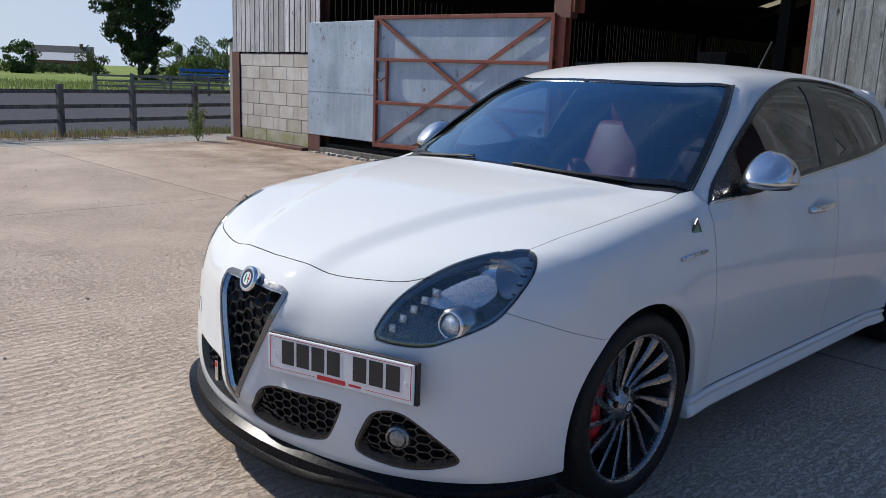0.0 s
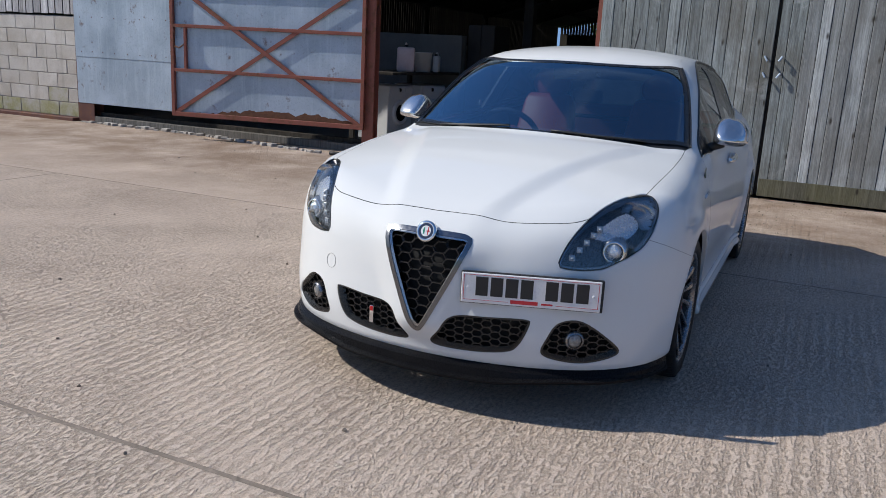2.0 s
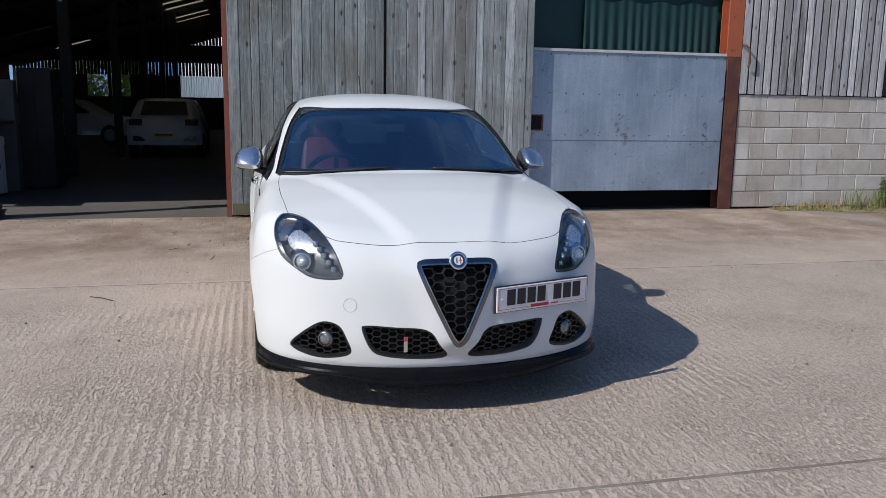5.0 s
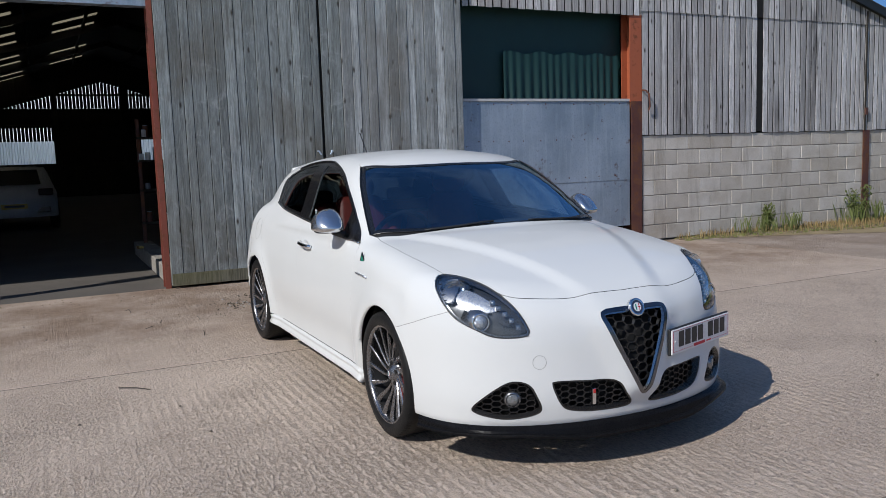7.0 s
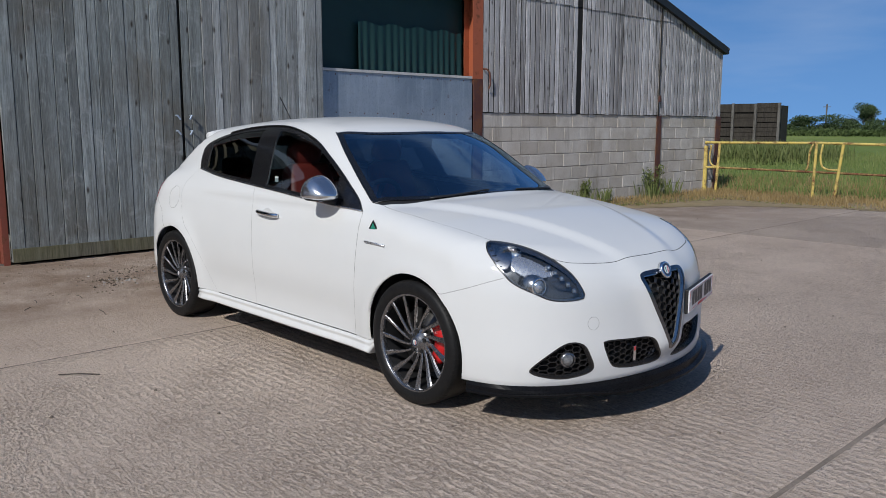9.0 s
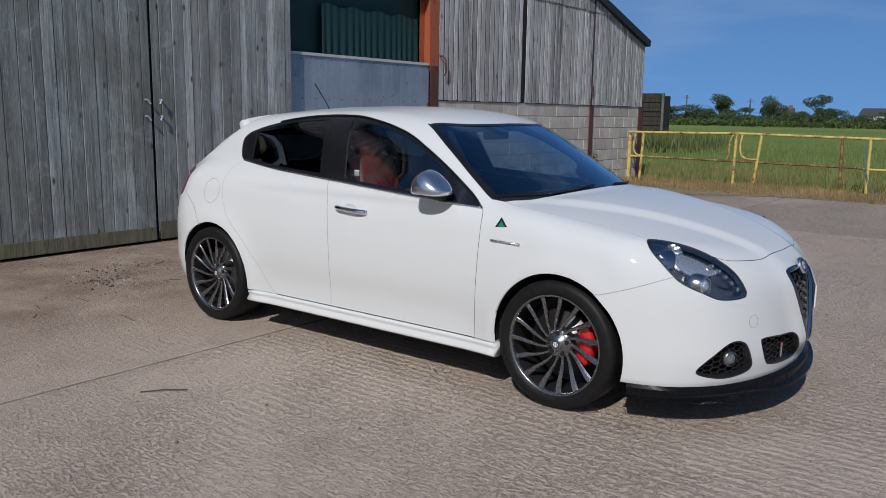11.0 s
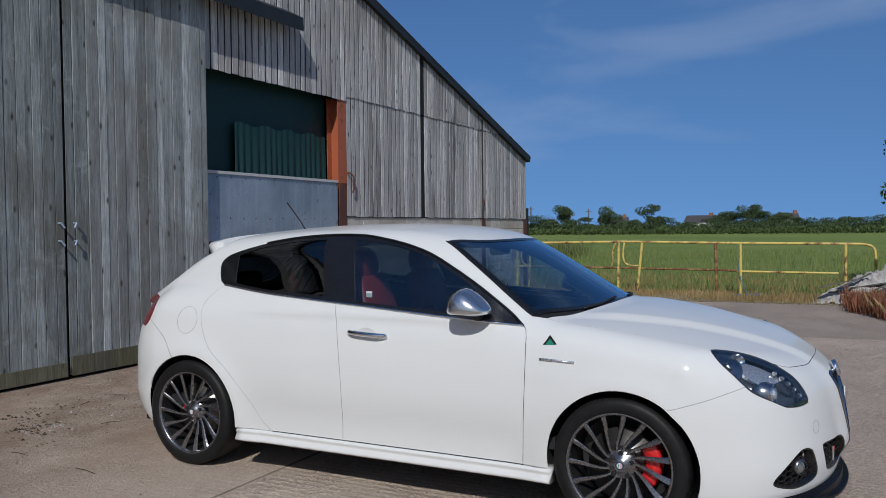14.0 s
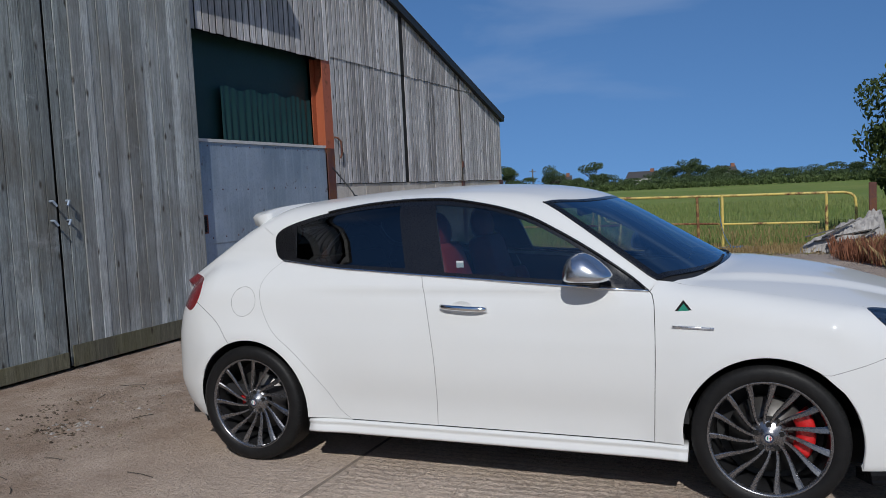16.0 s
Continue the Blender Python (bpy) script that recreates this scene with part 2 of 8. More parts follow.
def sheet_mat(name, a, b, rust):
    """Galvanised sheet with dull streaks, bloom and some rust."""
    k = Nodes(name).world()
    streak = k.noise(3.5, 6.0, 0.65, k.mapped((1.0, 4.5, 0.35)))
    cloud, fine = k.noise(1.6, 5.0), k.noise(40.0, 4.0)
    tone = k.mix(k.remap(cloud, 0.35, 0.65), a, b)
    tone = k.mix(k.remap(streak, 0.5, 0.75, 0.0, 0.35), tone, tuple(min(1.4 * c, 0.75) for c in b))
    tone = k.mix(k.remap(fine, 0.5, 0.7, 0.0, 0.25), tone, tuple(0.6 * c for c in a))
    rusty = k.remap(k.math("MULTIPLY", k.noise(2.6, 6.0, 0.75), k.noise(9.0, 5.0)), 0.33, 0.42, 0.0, rust)
    tone = k.mix(rusty, tone, (0.13, 0.06, 0.032))
    k.set(Base_Color=tone, Roughness=k.remap(cloud, 0.3, 0.7, 0.42, 0.62), Metallic=0.55)
    k.bump(k.noise(5.0, 3.0), 0.10, 0.01)
    return k.m


def rust_mat(name, paint, worn, amount):
    k = Nodes(name).world()
    f = k.remap(k.noise(6.0, 8.0, 0.7), 0.62 - amount, 0.72 - amount * 0.6)
    rust = k.mix(k.noise(30.0, 4.0), (0.10, 0.042, 0.022), (0.21, 0.085, 0.04))
    k.set(Base_Color=k.mix(f, k.mix(k.noise(3.0), paint, worn), rust), Roughness=k.remap(f, 0, 1, 0.5, 0.9))
    k.bump(k.noise(45.0, 5.0), 0.35, 0.004)
    return k.m


def grass_ground_mat():
    k = Nodes("field_grass").world()
    big, mid, fine = k.noise(0.035, 4.0), k.noise(0.5, 6.0), k.noise(9.0, 6.0, 0.8)
    tone = k.mix(k.remap(big, 0.4, 0.6), (0.155, 0.235, 0.050), (0.235, 0.29, 0.080))
    tone = k.mix(k.remap(mid, 0.4, 0.7, 0.0, 0.55), tone, (0.27, 0.265, 0.10))
    tone = k.mix(k.remap(fine, 0.45, 0.75, 0.0, 0.7), tone, (0.085, 0.13, 0.03))
    k.set(Base_Color=tone, Roughness=0.95, Specular_IOR_Level=0.1)
    k.bump(k.math("ADD", fine, mid), 0.8, 0.08)
    return k.m


def leaf_mat(name, a, b):
    k = Nodes(name)
    rnd = k.island()
    k.world()
    tone = k.mix(rnd, a, b)
    tone = k.mix(k.remap(k.noise(0.7, 3.0), 0.35, 0.65, 0.0, 0.5), tone, tuple(0.6 * c for c in a))
    k.set(Base_Color=tone, Roughness=0.7, Specular_IOR_Level=0.25, Subsurface_Weight=0.0)
    tr = k.n.new("ShaderNodeBsdfTranslucent")
    k.l.new(tone, tr.inputs["Color"])
    mx = k.n.new("ShaderNodeMixShader")
    mx.inputs["Fac"].default_value = 0.25
    k.l.new(k.bsdf.outputs["BSDF"], mx.inputs[1])
    k.l.new(tr.outputs["BSDF"], mx.inputs[2])
    k.l.new(mx.outputs["Shader"], k.out.inputs["Surface"])
    return k.m


def glass_mat(name, tint, rough=0.0, mirror=0.10, fall=4.0, sheen=(0.8, 0.8, 0.8)):
    """Tinted pane: a sheet that lets tinted light straight through and reflects more at a slant."""
    k = Nodes(name)
    tr = k.n.new("ShaderNodeBsdfTransparent")
    tr.inputs["Color"].default_value = (*tint, 1)
    gl = k.n.new("ShaderNodeBsdfGlossy")
    gl.inputs["Roughness"].default_value = rough
    gl.inputs["Color"].default_value = (*sheen, 1)
    lw = k.n.new("ShaderNodeLayerWeight")
    lw.inputs["Blend"].default_value = 0.5
    fac = k.remap(k.math("POWER", lw.outputs["Facing"], fall), 0.0, 1.0, mirror, 0.95)
    mx = k.n.new("ShaderNodeMixShader")
    k.l.new(fac, mx.inputs["Fac"])
    k.l.new(tr.outputs["BSDF"], mx.inputs[1])
    k.l.new(gl.outputs["BSDF"], mx.inputs[2])
    k.l.new(mx.outputs["Shader"], k.out.inputs["Surface"])
    return k.m


M = {}
M["concrete"] = concrete_mat("yard_concrete", 0.0)
M["concrete_old"] = concrete_mat("old_grey_concrete", 0.38)
M["cladding"] = wood_mat("weathered_cladding", (0.46, 0.455, 0.465), (0.80, 0.79, 0.805), (0.33, 0.295, 0.275), runs=0.75)
M["leaf_boards"] = wood_mat("green_grey_boards", (0.225, 0.250, 0.250), (0.425, 0.468, 0.468), (0.140, 0.136, 0.112), worn=1.15, runs=0.40)
M["leaf_boards_pale"] = wood_mat("bleached_grey_boards", (0.32, 0.350, 0.355), (0.62, 0.665, 0.675), (0.25, 0.23, 0.20), worn=0.8, runs=0.30)
M["moss_board"] = wood_mat("mossy_board", (0.12, 0.113, 0.082), (0.20, 0.190, 0.14), (0.16, 0.15, 0.055))
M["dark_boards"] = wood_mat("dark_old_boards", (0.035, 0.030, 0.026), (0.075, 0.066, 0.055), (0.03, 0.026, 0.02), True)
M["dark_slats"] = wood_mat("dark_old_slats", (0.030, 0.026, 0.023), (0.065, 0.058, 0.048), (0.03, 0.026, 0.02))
M["fence_wood"] = wood_mat("fence_timber", (0.13, 0.12, 0.11), (0.20, 0.19, 0.175), (0.09, 0.085, 0.07), True)
M["block"] = block_mat()
M["block_moss"] = moss_block_mat()
M["mortar"] = plain("mortar", (0.24, 0.22, 0.195), (0.36, 0.335, 0.30), 12.0, 0.95, bump=0.5)
M["sheet"] = sheet_mat("galvanised_sheet", (0.295, 0.36, 0.44), (0.42, 0.495, 0.59), 0.75)
M["red_steel"] = rust_mat("red_oxide_steel", (0.20, 0.05, 0.033), (0.27, 0.085, 0.055), 0.12)
M["orange_steel"] = rust_mat("orange_primer_steel", (0.42, 0.115, 0.045), (0.36, 0.10, 0.05), 0.06)
M["yellow_steel"] = rust_mat("yellow_painted_pipe", (0.66, 0.49, 0.075), (0.58, 0.48, 0.20), 0.13)
M["rusty_pipe"] = rust_mat("rusted_yellow_pipe", (0.45, 0.33, 0.08), (0.40, 0.32, 0.14), 0.30)
M["dark_steel"] = rust_mat("dark_red_steel", (0.085, 0.028, 0.022), (0.11, 0.045, 0.035), 0.16)
M["green_curtain"] = plain("green_sheeting", (0.005, 0.030, 0.030), (0.007, 0.040, 0.038), 3.0, 0.5)
M["roofing"] = plain("fibre_cement_roof", (0.05, 0.05, 0.048), (0.09, 0.088, 0.083), 2.0, 0.9, bump=0.4)
M["black_trim"] = plain("black_bargeboard", (0.012, 0.013, 0.014), (0.022, 0.023, 0.024), 4.0, 0.55)
M["field"] = grass_ground_mat()
M["gravel"] = plain("pale_gravel", (0.15, 0.135, 0.115), (0.38, 0.35, 0.305), 14.0, 0.95, bump=1.0, bscale=45.0)
M["arena"] = plain("grey_arena_sand", (0.072, 0.073, 0.082), (0.108, 0.108, 0.116), 3.0, 0.95, bump=0.4, bscale=25.0, Specular_IOR_Level=0.0)
M["dry_earth"] = plain("dry_grass_and_earth", (0.20, 0.15, 0.075), (0.33, 0.26, 0.15), 3.0, 0.95, bump=1.0, bscale=40.0)
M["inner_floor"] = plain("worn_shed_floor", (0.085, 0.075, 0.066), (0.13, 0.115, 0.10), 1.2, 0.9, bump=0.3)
# partition block and frame steel darkened in colour for the barn's dim inside
M["shaded_block"] = plain("shaded_block", (0.085, 0.085, 0.082), (0.13, 0.128, 0.122), 3.0, 0.95, bump=0.3)
M["shaded_steel"] = plain("shaded_steel", (0.016, 0.014, 0.014), (0.030, 0.026, 0.025), 3.0, 0.8)
M["rubber_black"] = plain("black_rubber", (0.010, 0.010, 0.011), (0.018, 0.018, 0.018), 20.0, 0.6)
# near-black: paints shade in gaps, holes and hollows, also plain black parts
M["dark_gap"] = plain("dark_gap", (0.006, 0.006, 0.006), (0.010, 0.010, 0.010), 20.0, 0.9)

# ---- builders ----
def tidy(bm, smooth=False):
    me = bpy.data.meshes.new("m")
    bmesh.ops.recalc_face_normals(bm, faces=bm.faces)
    bm.to_mesh(me)
    bm.free()
    if smooth:
        me.polygons.foreach_set("use_smooth", [True] * len(me.polygons))
    return me


def solid(name, bm, material, smooth=False):
    """A bmesh as one top-level mesh object."""
    me = tidy(bm, smooth)
    me.name = name
    me.materials.append(material)
    return new(name, me)


def part(name, bm, material, parent, label="", smooth=False):
    """A bmesh as one mesh object under a thing or a part."""
    ob = solid(name, bm, material, smooth)
    ob.parent = parent
    if label:
        tagged(ob, label)
    return ob


def thing(name, label, category, at=(0, 0, 0), rz=0.0, group="", kind=""):
    ob = new(name)
    ob.empty_display_size = 0.1
    ob.matrix_world = pose(*at, 0, 0, rz)
    return tagged(ob, label, category, group, kind)


def box(x0, x1, y0, y1, z0, z1, bevel=0.0, bm=None):
    """An upright box between the given bounds, with bevelled edges."""
    bm = bm or bmesh.new()
    made = bmesh.ops.create_cube(bm, size=1.0, matrix=Matrix.LocRotScale(((x0 + x1) / 2, (y0 + y1) / 2, (z0 + z1) / 2), None, (abs(x1 - x0), abs(y1 - y0), abs(z1 - z0))))
    if bevel:
        edges = list({e for v in made["verts"] for e in v.link_edges})
        bmesh.ops.bevel(bm, geom=edges, offset=bevel, segments=2, profile=0.5, affect="EDGES")
    return bm


def rod(a, b, r, bm=None, sides=10, r2=None):
    """A round bar from a to b."""
    bm = bm or bmesh.new()
    a, b = Vector(a), Vector(b)
    m = Matrix.Translation((a + b) / 2) @ (b - a).to_track_quat("Z", "Y").to_matrix().to_4x4()
    bmesh.ops.create_cone(bm, cap_ends=True, segments=sides, radius1=r, radius2=r if r2 is None else r2, depth=(b - a).length, matrix=m)
    return bm


def beam(a, b, w, h, bm=None, up=(0, 0, 1)):
    """A square bar from a to b, w across and h along up."""
    bm = bm or bmesh.new()
    a, b, up = Vector(a), Vector(b), Vector(up)
    d = (b - a).normalized()
    side = d.cross(up).normalized()
    top = side.cross(d).normalized()
    m = Matrix((side, d, top)).transposed().to_4x4()
    m = Matrix.Translation((a + b) / 2) @ m @ Matrix.Diagonal((w, (b - a).length, h, 1))
    bmesh.ops.create_cube(bm, size=1.0, matrix=m)
    return bm


def pipe(points, r, bm=None, sides=8, closed=False):
    """A round tube along a line of points."""
    bm = bm or bmesh.new()
    pts = [Vector(p) for p in points]
    n, rings = len(pts), []
    ref = None
    for i, p in enumerate(pts):
        a = pts[i - 1] if i or closed else p
        b = pts[(i + 1) % n] if i < n - 1 or closed else p
        d = (b - a).normalized()
        if ref is None:
            ref = d.orthogonal().normalized()
        ref = (ref - d * ref.dot(d)).normalized()
        other = d.cross(ref)
        rings.append([bm.verts.new(p + r * (math.cos(t) * ref + math.sin(t) * other)) for t in (2 * math.pi * k / sides for k in range(sides))])
    for i in range(n if closed else n - 1):
        for k in range(sides):
            bm.faces.new((rings[i][k], rings[i][(k + 1) % sides], rings[(i + 1) % n][(k + 1) % sides], rings[(i + 1) % n][k]))
    if not closed:
        bm.faces.new(rings[0][::-1])
        bm.faces.new(rings[-1])
    return bm


def lathe(profile, sides=32, bm=None, m=None):
    """A turned solid about the y axis from (radius, y) pairs."""
    bm = bm or bmesh.new()
    m = m or Matrix()
    rings = []
    for r, y in profile:
        if r < 1e-5:
            rings.append([bm.verts.new(m @ Vector((0, y, 0)))])
        else:
            rings.append([bm.verts.new(m @ Vector((r * math.cos(t), y, r * math.sin(t)))) for t in (2 * math.pi * k / sides for k in range(sides))])
    for a, b in zip(rings, rings[1:]):
        for k in range(sides):
            j = (k + 1) % sides
            f = [a[k % len(a)], a[j % len(a)], b[j % len(b)], b[k % len(b)]]
            f = list(dict.fromkeys(f))
            if len(f) > 2:
                bm.faces.new(f)
    return bm


def sheet_of(points, faces, bm=None):
    bm = bm or bmesh.new()
    v = [bm.verts.new(p) for p in points]
    for f in faces:
        bm.faces.new([v[i] for i in f])
    return bm

# ---- ground ----
WALL = -4.55
EAVE_R, EAVE_L, EAVE_Z, RIDGE_Y, SLOPE = 13.10, -12.05, 3.02, 0.53, 0.293


def roof_z(y):
    return EAVE_Z + SLOPE * (EAVE_R - RIDGE_Y - abs(y - RIDGE_Y))


def flat(x0, x1, y0, y1, z, nx=1, ny=1):
    bm = bmesh.new()
    v = [[bm.verts.new((x0 + (x1 - x0) * i / nx, y0 + (y1 - y0) * j / ny, z)) for j in range(ny + 1)] for i in range(nx + 1)]
    for i in range(nx):
        for j in range(ny):
            bm.faces.new((v[i][j], v[i + 1][j], v[i + 1][j + 1], v[i][j + 1]))
    return bm


tagged(solid("ground", flat(-900, 900, -900, 900, -0.09, 4, 4), M["field"]), "flat green farmland field reaching to the horizon", "ground", kind="structure")


M["joint_earth"] = plain("dark_joint_earth", (0.13, 0.104, 0.080), (0.32, 0.262, 0.21), 4.0, 0.95, bump=0.6)


def slabs():
    """The concrete yard: cast bays with open joints between them."""
    yard = new("yard")
    tagged(yard, "worn brushed concrete farmyard cast in large bays", "yard", kind="structure")
    xs = [WALL + 0.02, -0.75, 3.05, 6.8, 10.6, 14.4]
    for x0, x1 in zip(xs, xs[1:]):
        cuts = (-11.9, 6.6, 11.3) if x0 < -1 else (-11.9, -5.55, 6.6, 11.3)
        for y0, y1 in zip(cuts, cuts[1:]):
            part("slab", box(x0 + 0.009, x1 - 0.009, y0 + 0.009, y1 - 0.009, -0.15, 0.0, 0.008), M["concrete_old" if y0 > 6 else "concrete"], yard)
    return yard


slabs()
tagged(solid("joint_bed", box(WALL, 14.4, -11.9, 11.3, -0.16, -0.0025), M["joint_earth"]), "earth in the open joints of the yard", "joint", kind="structure")
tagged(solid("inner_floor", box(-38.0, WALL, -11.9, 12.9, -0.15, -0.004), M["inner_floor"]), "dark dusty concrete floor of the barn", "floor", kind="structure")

# ---- barn shell ----
BACK = -38.0


def barn_roof():
    """Two slopes of roofing sheet on purlins, with pale rooflights let in."""
    bm, lights = bmesh.new(), bmesh.new()
    xs = [WALL + 0.11, -5.55]
    while xs[-1] > BACK:
        xs += [xs[-1] - 0.60, xs[-1] - 1.9]
    for side in (-1, 1):
        cuts = [0.0, 0.8, 2.2, 3.3, 4.9, 8.6, 10.2, EAVE_R - RIDGE_Y + 0.10]
        for i, (x1, x0) in enumerate(zip(xs, xs[1:])):
            for j, (a, b) in enumerate(zip(cuts, cuts[1:])):
                p = [(x, RIDGE_Y + side * c, roof_z(RIDGE_Y + side * c)) for x, c in ((x0, a), (x1, a), (x1, b), (x0, b))]
                if i % 2 and i > 4 and ((j == 3 and side < 0) or (j == 1 and side < 0 and i > 6 and i % 8 != 3) or (j == 5 and i % 8 == 1)):
                    sheet_of([(x, y, z + 0.02) for x, y, z in p] + [(x, y, z + 0.024) for x, y, z in p], [(0, 1, 2, 3), (7, 6, 5, 4)], lights)
                    continue
                q = [(x, y, z + 0.05) for x, y, z in p]
                sheet_of(p + q, [(0, 1, 2, 3), (7, 6, 5, 4), (0, 4, 5, 1), (1, 5, 6, 2), (2, 6, 7, 3), (3, 7, 4, 0)], bm)
    tagged(solid("roof", bm, M["roofing"]), "dark fibre cement barn roof with pale rooflights", "roof", kind="structure")
    k = Nodes("rooflight_sheet")
    tr = k.n.new("ShaderNodeBsdfTranslucent")
    tr.inputs["Color"].default_value = (0.44, 0.41, 0.33, 1)
    k.l.new(tr.outputs["BSDF"], k.out.inputs["Surface"])
    tagged(solid("rooflights", lights, k.m), "yellowed translucent rooflight sheets", "rooflight", kind="structure")
    frame_ob = thing("roof_frame", "dark steel portal frames and purlins of the barn", "frame", kind="structure")
    x = WALL - 0.25
    while x > BACK:
        for side in (-1, 1):
            e = RIDGE_Y + side * (EAVE_R - RIDGE_Y - 0.15)
            part("rafter", beam((x, RIDGE_Y, roof_z(RIDGE_Y) - 0.12), (x, e, roof_z(e) - 0.12), 0.12, 0.2), M["shaded_steel"], frame_ob)
            part("stanchion", box(x - 0.08, x + 0.08, e - 0.12, e + 0.12, 0, roof_z(e) - 0.1), M["shaded_steel"], frame_ob)
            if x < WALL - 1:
                part("stanchion", box(x - 0.09, x + 0.09, RIDGE_Y + side * 4.6 - 0.09, RIDGE_Y + side * 4.6 + 0.09, 0, roof_z(RIDGE_Y + 4.6) - 0.2), M["shaded_steel"], frame_ob)
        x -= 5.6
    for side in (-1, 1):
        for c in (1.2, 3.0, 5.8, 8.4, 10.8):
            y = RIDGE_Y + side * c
            part("purlin", beam((WALL, y, roof_z(y) - 0.09), (BACK, y, roof_z(y) - 0.09), 0.07, 0.14), M["shaded_steel"], frame_ob)


barn_roof()


def slat_wall(name, label, a, b, z0, z1, step=0.17, width=0.157, top=None):
    """A joined run of upright boards with daylight gaps between them, over a solid base."""
    wall = thing(name, label, "wall", kind="structure")
    a, b = Vector(a), Vector(b)
    n = int((b - a).length / step)
    d = (b - a).normalized()
    slat = tidy(box(-0.5, 0.5, -0.5, 0.5, 0, 1))
    slat.materials.append(M["dark_slats"])
    for i in range(n):
        c = a + d * (i + 0.5) * step
        zt = top(c.y) if top else z1
        o = new("board", slat)
        o.parent = wall
        o.location = (c.x, c.y, z0)
        o.scale = (width if abs(d.x) > 0.5 else 0.022, 0.022 if abs(d.x) > 0.5 else width, zt - z0)
    return wall


def barn_walls():
    for name, y in (("wall_left", EAVE_L - 0.1), ("wall_right", EAVE_R - 0.02)):
        tagged(solid(name, box(BACK, WALL - 0.02, y - 0.1, y + 0.1, -0.1, 1.7), M["mortar"]), "low concrete block side wall of the barn", "wall", kind="structure")
        slat_wall(name + "_boards", "gapped timber boarding along the side of the barn", (WALL - 0.05, y, 0), (BACK, y, 0), 1.7, EAVE_Z + 0.02)
    bm = box(BACK - 0.2, BACK, EAVE_L, EAVE_R, -0.1, 1.6)
    for y0, y1 in ((EAVE_L, -8.7), (-6.7, -4.3), (-1.6, 2.2), (4.0, EAVE_R)):
        box(BACK - 0.16, BACK - 0.1, y0, y1, 1.6, 2.66, 0, bm)
    box(BACK - 0.2, BACK, EAVE_L, EAVE_R, 3.42, 3.62, 0, bm)
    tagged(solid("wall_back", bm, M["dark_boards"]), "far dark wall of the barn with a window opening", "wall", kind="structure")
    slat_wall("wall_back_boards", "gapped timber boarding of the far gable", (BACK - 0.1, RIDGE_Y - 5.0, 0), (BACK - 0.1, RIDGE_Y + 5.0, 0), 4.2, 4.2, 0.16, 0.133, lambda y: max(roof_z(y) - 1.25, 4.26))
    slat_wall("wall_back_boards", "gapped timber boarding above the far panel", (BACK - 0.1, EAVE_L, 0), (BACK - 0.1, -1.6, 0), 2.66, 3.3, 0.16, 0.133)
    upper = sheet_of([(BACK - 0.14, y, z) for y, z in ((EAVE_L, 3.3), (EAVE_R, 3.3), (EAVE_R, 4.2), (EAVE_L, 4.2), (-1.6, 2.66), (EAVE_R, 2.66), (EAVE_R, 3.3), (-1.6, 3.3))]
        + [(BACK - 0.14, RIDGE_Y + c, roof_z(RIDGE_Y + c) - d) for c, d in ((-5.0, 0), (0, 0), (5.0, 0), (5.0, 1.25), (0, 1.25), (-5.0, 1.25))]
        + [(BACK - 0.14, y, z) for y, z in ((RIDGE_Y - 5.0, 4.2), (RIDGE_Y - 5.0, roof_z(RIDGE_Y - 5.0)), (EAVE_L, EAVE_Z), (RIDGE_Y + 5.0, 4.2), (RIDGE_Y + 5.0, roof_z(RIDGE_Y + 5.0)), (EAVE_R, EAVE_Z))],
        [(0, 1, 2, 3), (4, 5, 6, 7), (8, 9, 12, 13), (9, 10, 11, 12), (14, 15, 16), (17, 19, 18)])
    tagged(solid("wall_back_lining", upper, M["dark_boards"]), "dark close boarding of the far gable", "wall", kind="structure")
    k = Nodes("pale_sheet")
    tr = k.n.new("ShaderNodeBsdfTranslucent")
    tr.inputs["Color"].default_value = (0.7, 0.74, 0.8, 1)
    k.l.new(tr.outputs["BSDF"], k.out.inputs["Surface"])
    for y0, y1 in ((-4.3, -1.6), (2.2, 4.0)):
        ys = np.arange(y0, y1 + 0.01, 0.03)
        ribs = [(BACK - 0.15 + 0.016 * (-1) ** (i // 2), y) for i, y in enumerate(ys)]
        m_ = sheet_of([(x, y, z) for z in (1.6, 2.66) for x, y in ribs], [(i, i + 1, len(ys) + i + 1, len(ys) + i) for i in range(len(ys) - 1)])
        tagged(solid("wall_back_panel", m_, k.m), "pale translucent corrugated sheet let into the far wall", "wall panel", kind="structure")
    post = bmesh.new()
    box(BACK - 0.2, BACK, -7.72, -7.58, 1.6, 2.66, 0, post)
    tagged(solid("window_post", post, M["dark_boards"]), "post between two far window openings", "post", kind="structure")
    rails = bmesh.new()
    z = (4.2 + roof_z(RIDGE_Y) - 1.25) / 2
    box(BACK - 0.08, BACK + 0.02, RIDGE_Y - 3.2, RIDGE_Y + 3.2, z - 0.05, z + 0.05, 0, rails)
    box(BACK - 0.08, BACK + 0.04, -1.72, -1.48, 1.6, roof_z(-1.6), 0, rails)
    box(BACK - 0.08, BACK + 0.04, 1.36, 1.70, 1.6, roof_z(1.5), 0, rails)
    tagged(solid("gable_rails", rails, M["dark_boards"]), "dark rails and posts inside the far gable", "frame", kind="structure")
    # added glowing panel brightens the gable gaps, standing in for bright sky
    k = Nodes("sky_glow_panel")
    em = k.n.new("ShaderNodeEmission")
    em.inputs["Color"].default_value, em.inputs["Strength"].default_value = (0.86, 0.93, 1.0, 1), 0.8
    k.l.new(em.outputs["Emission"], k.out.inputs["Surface"])
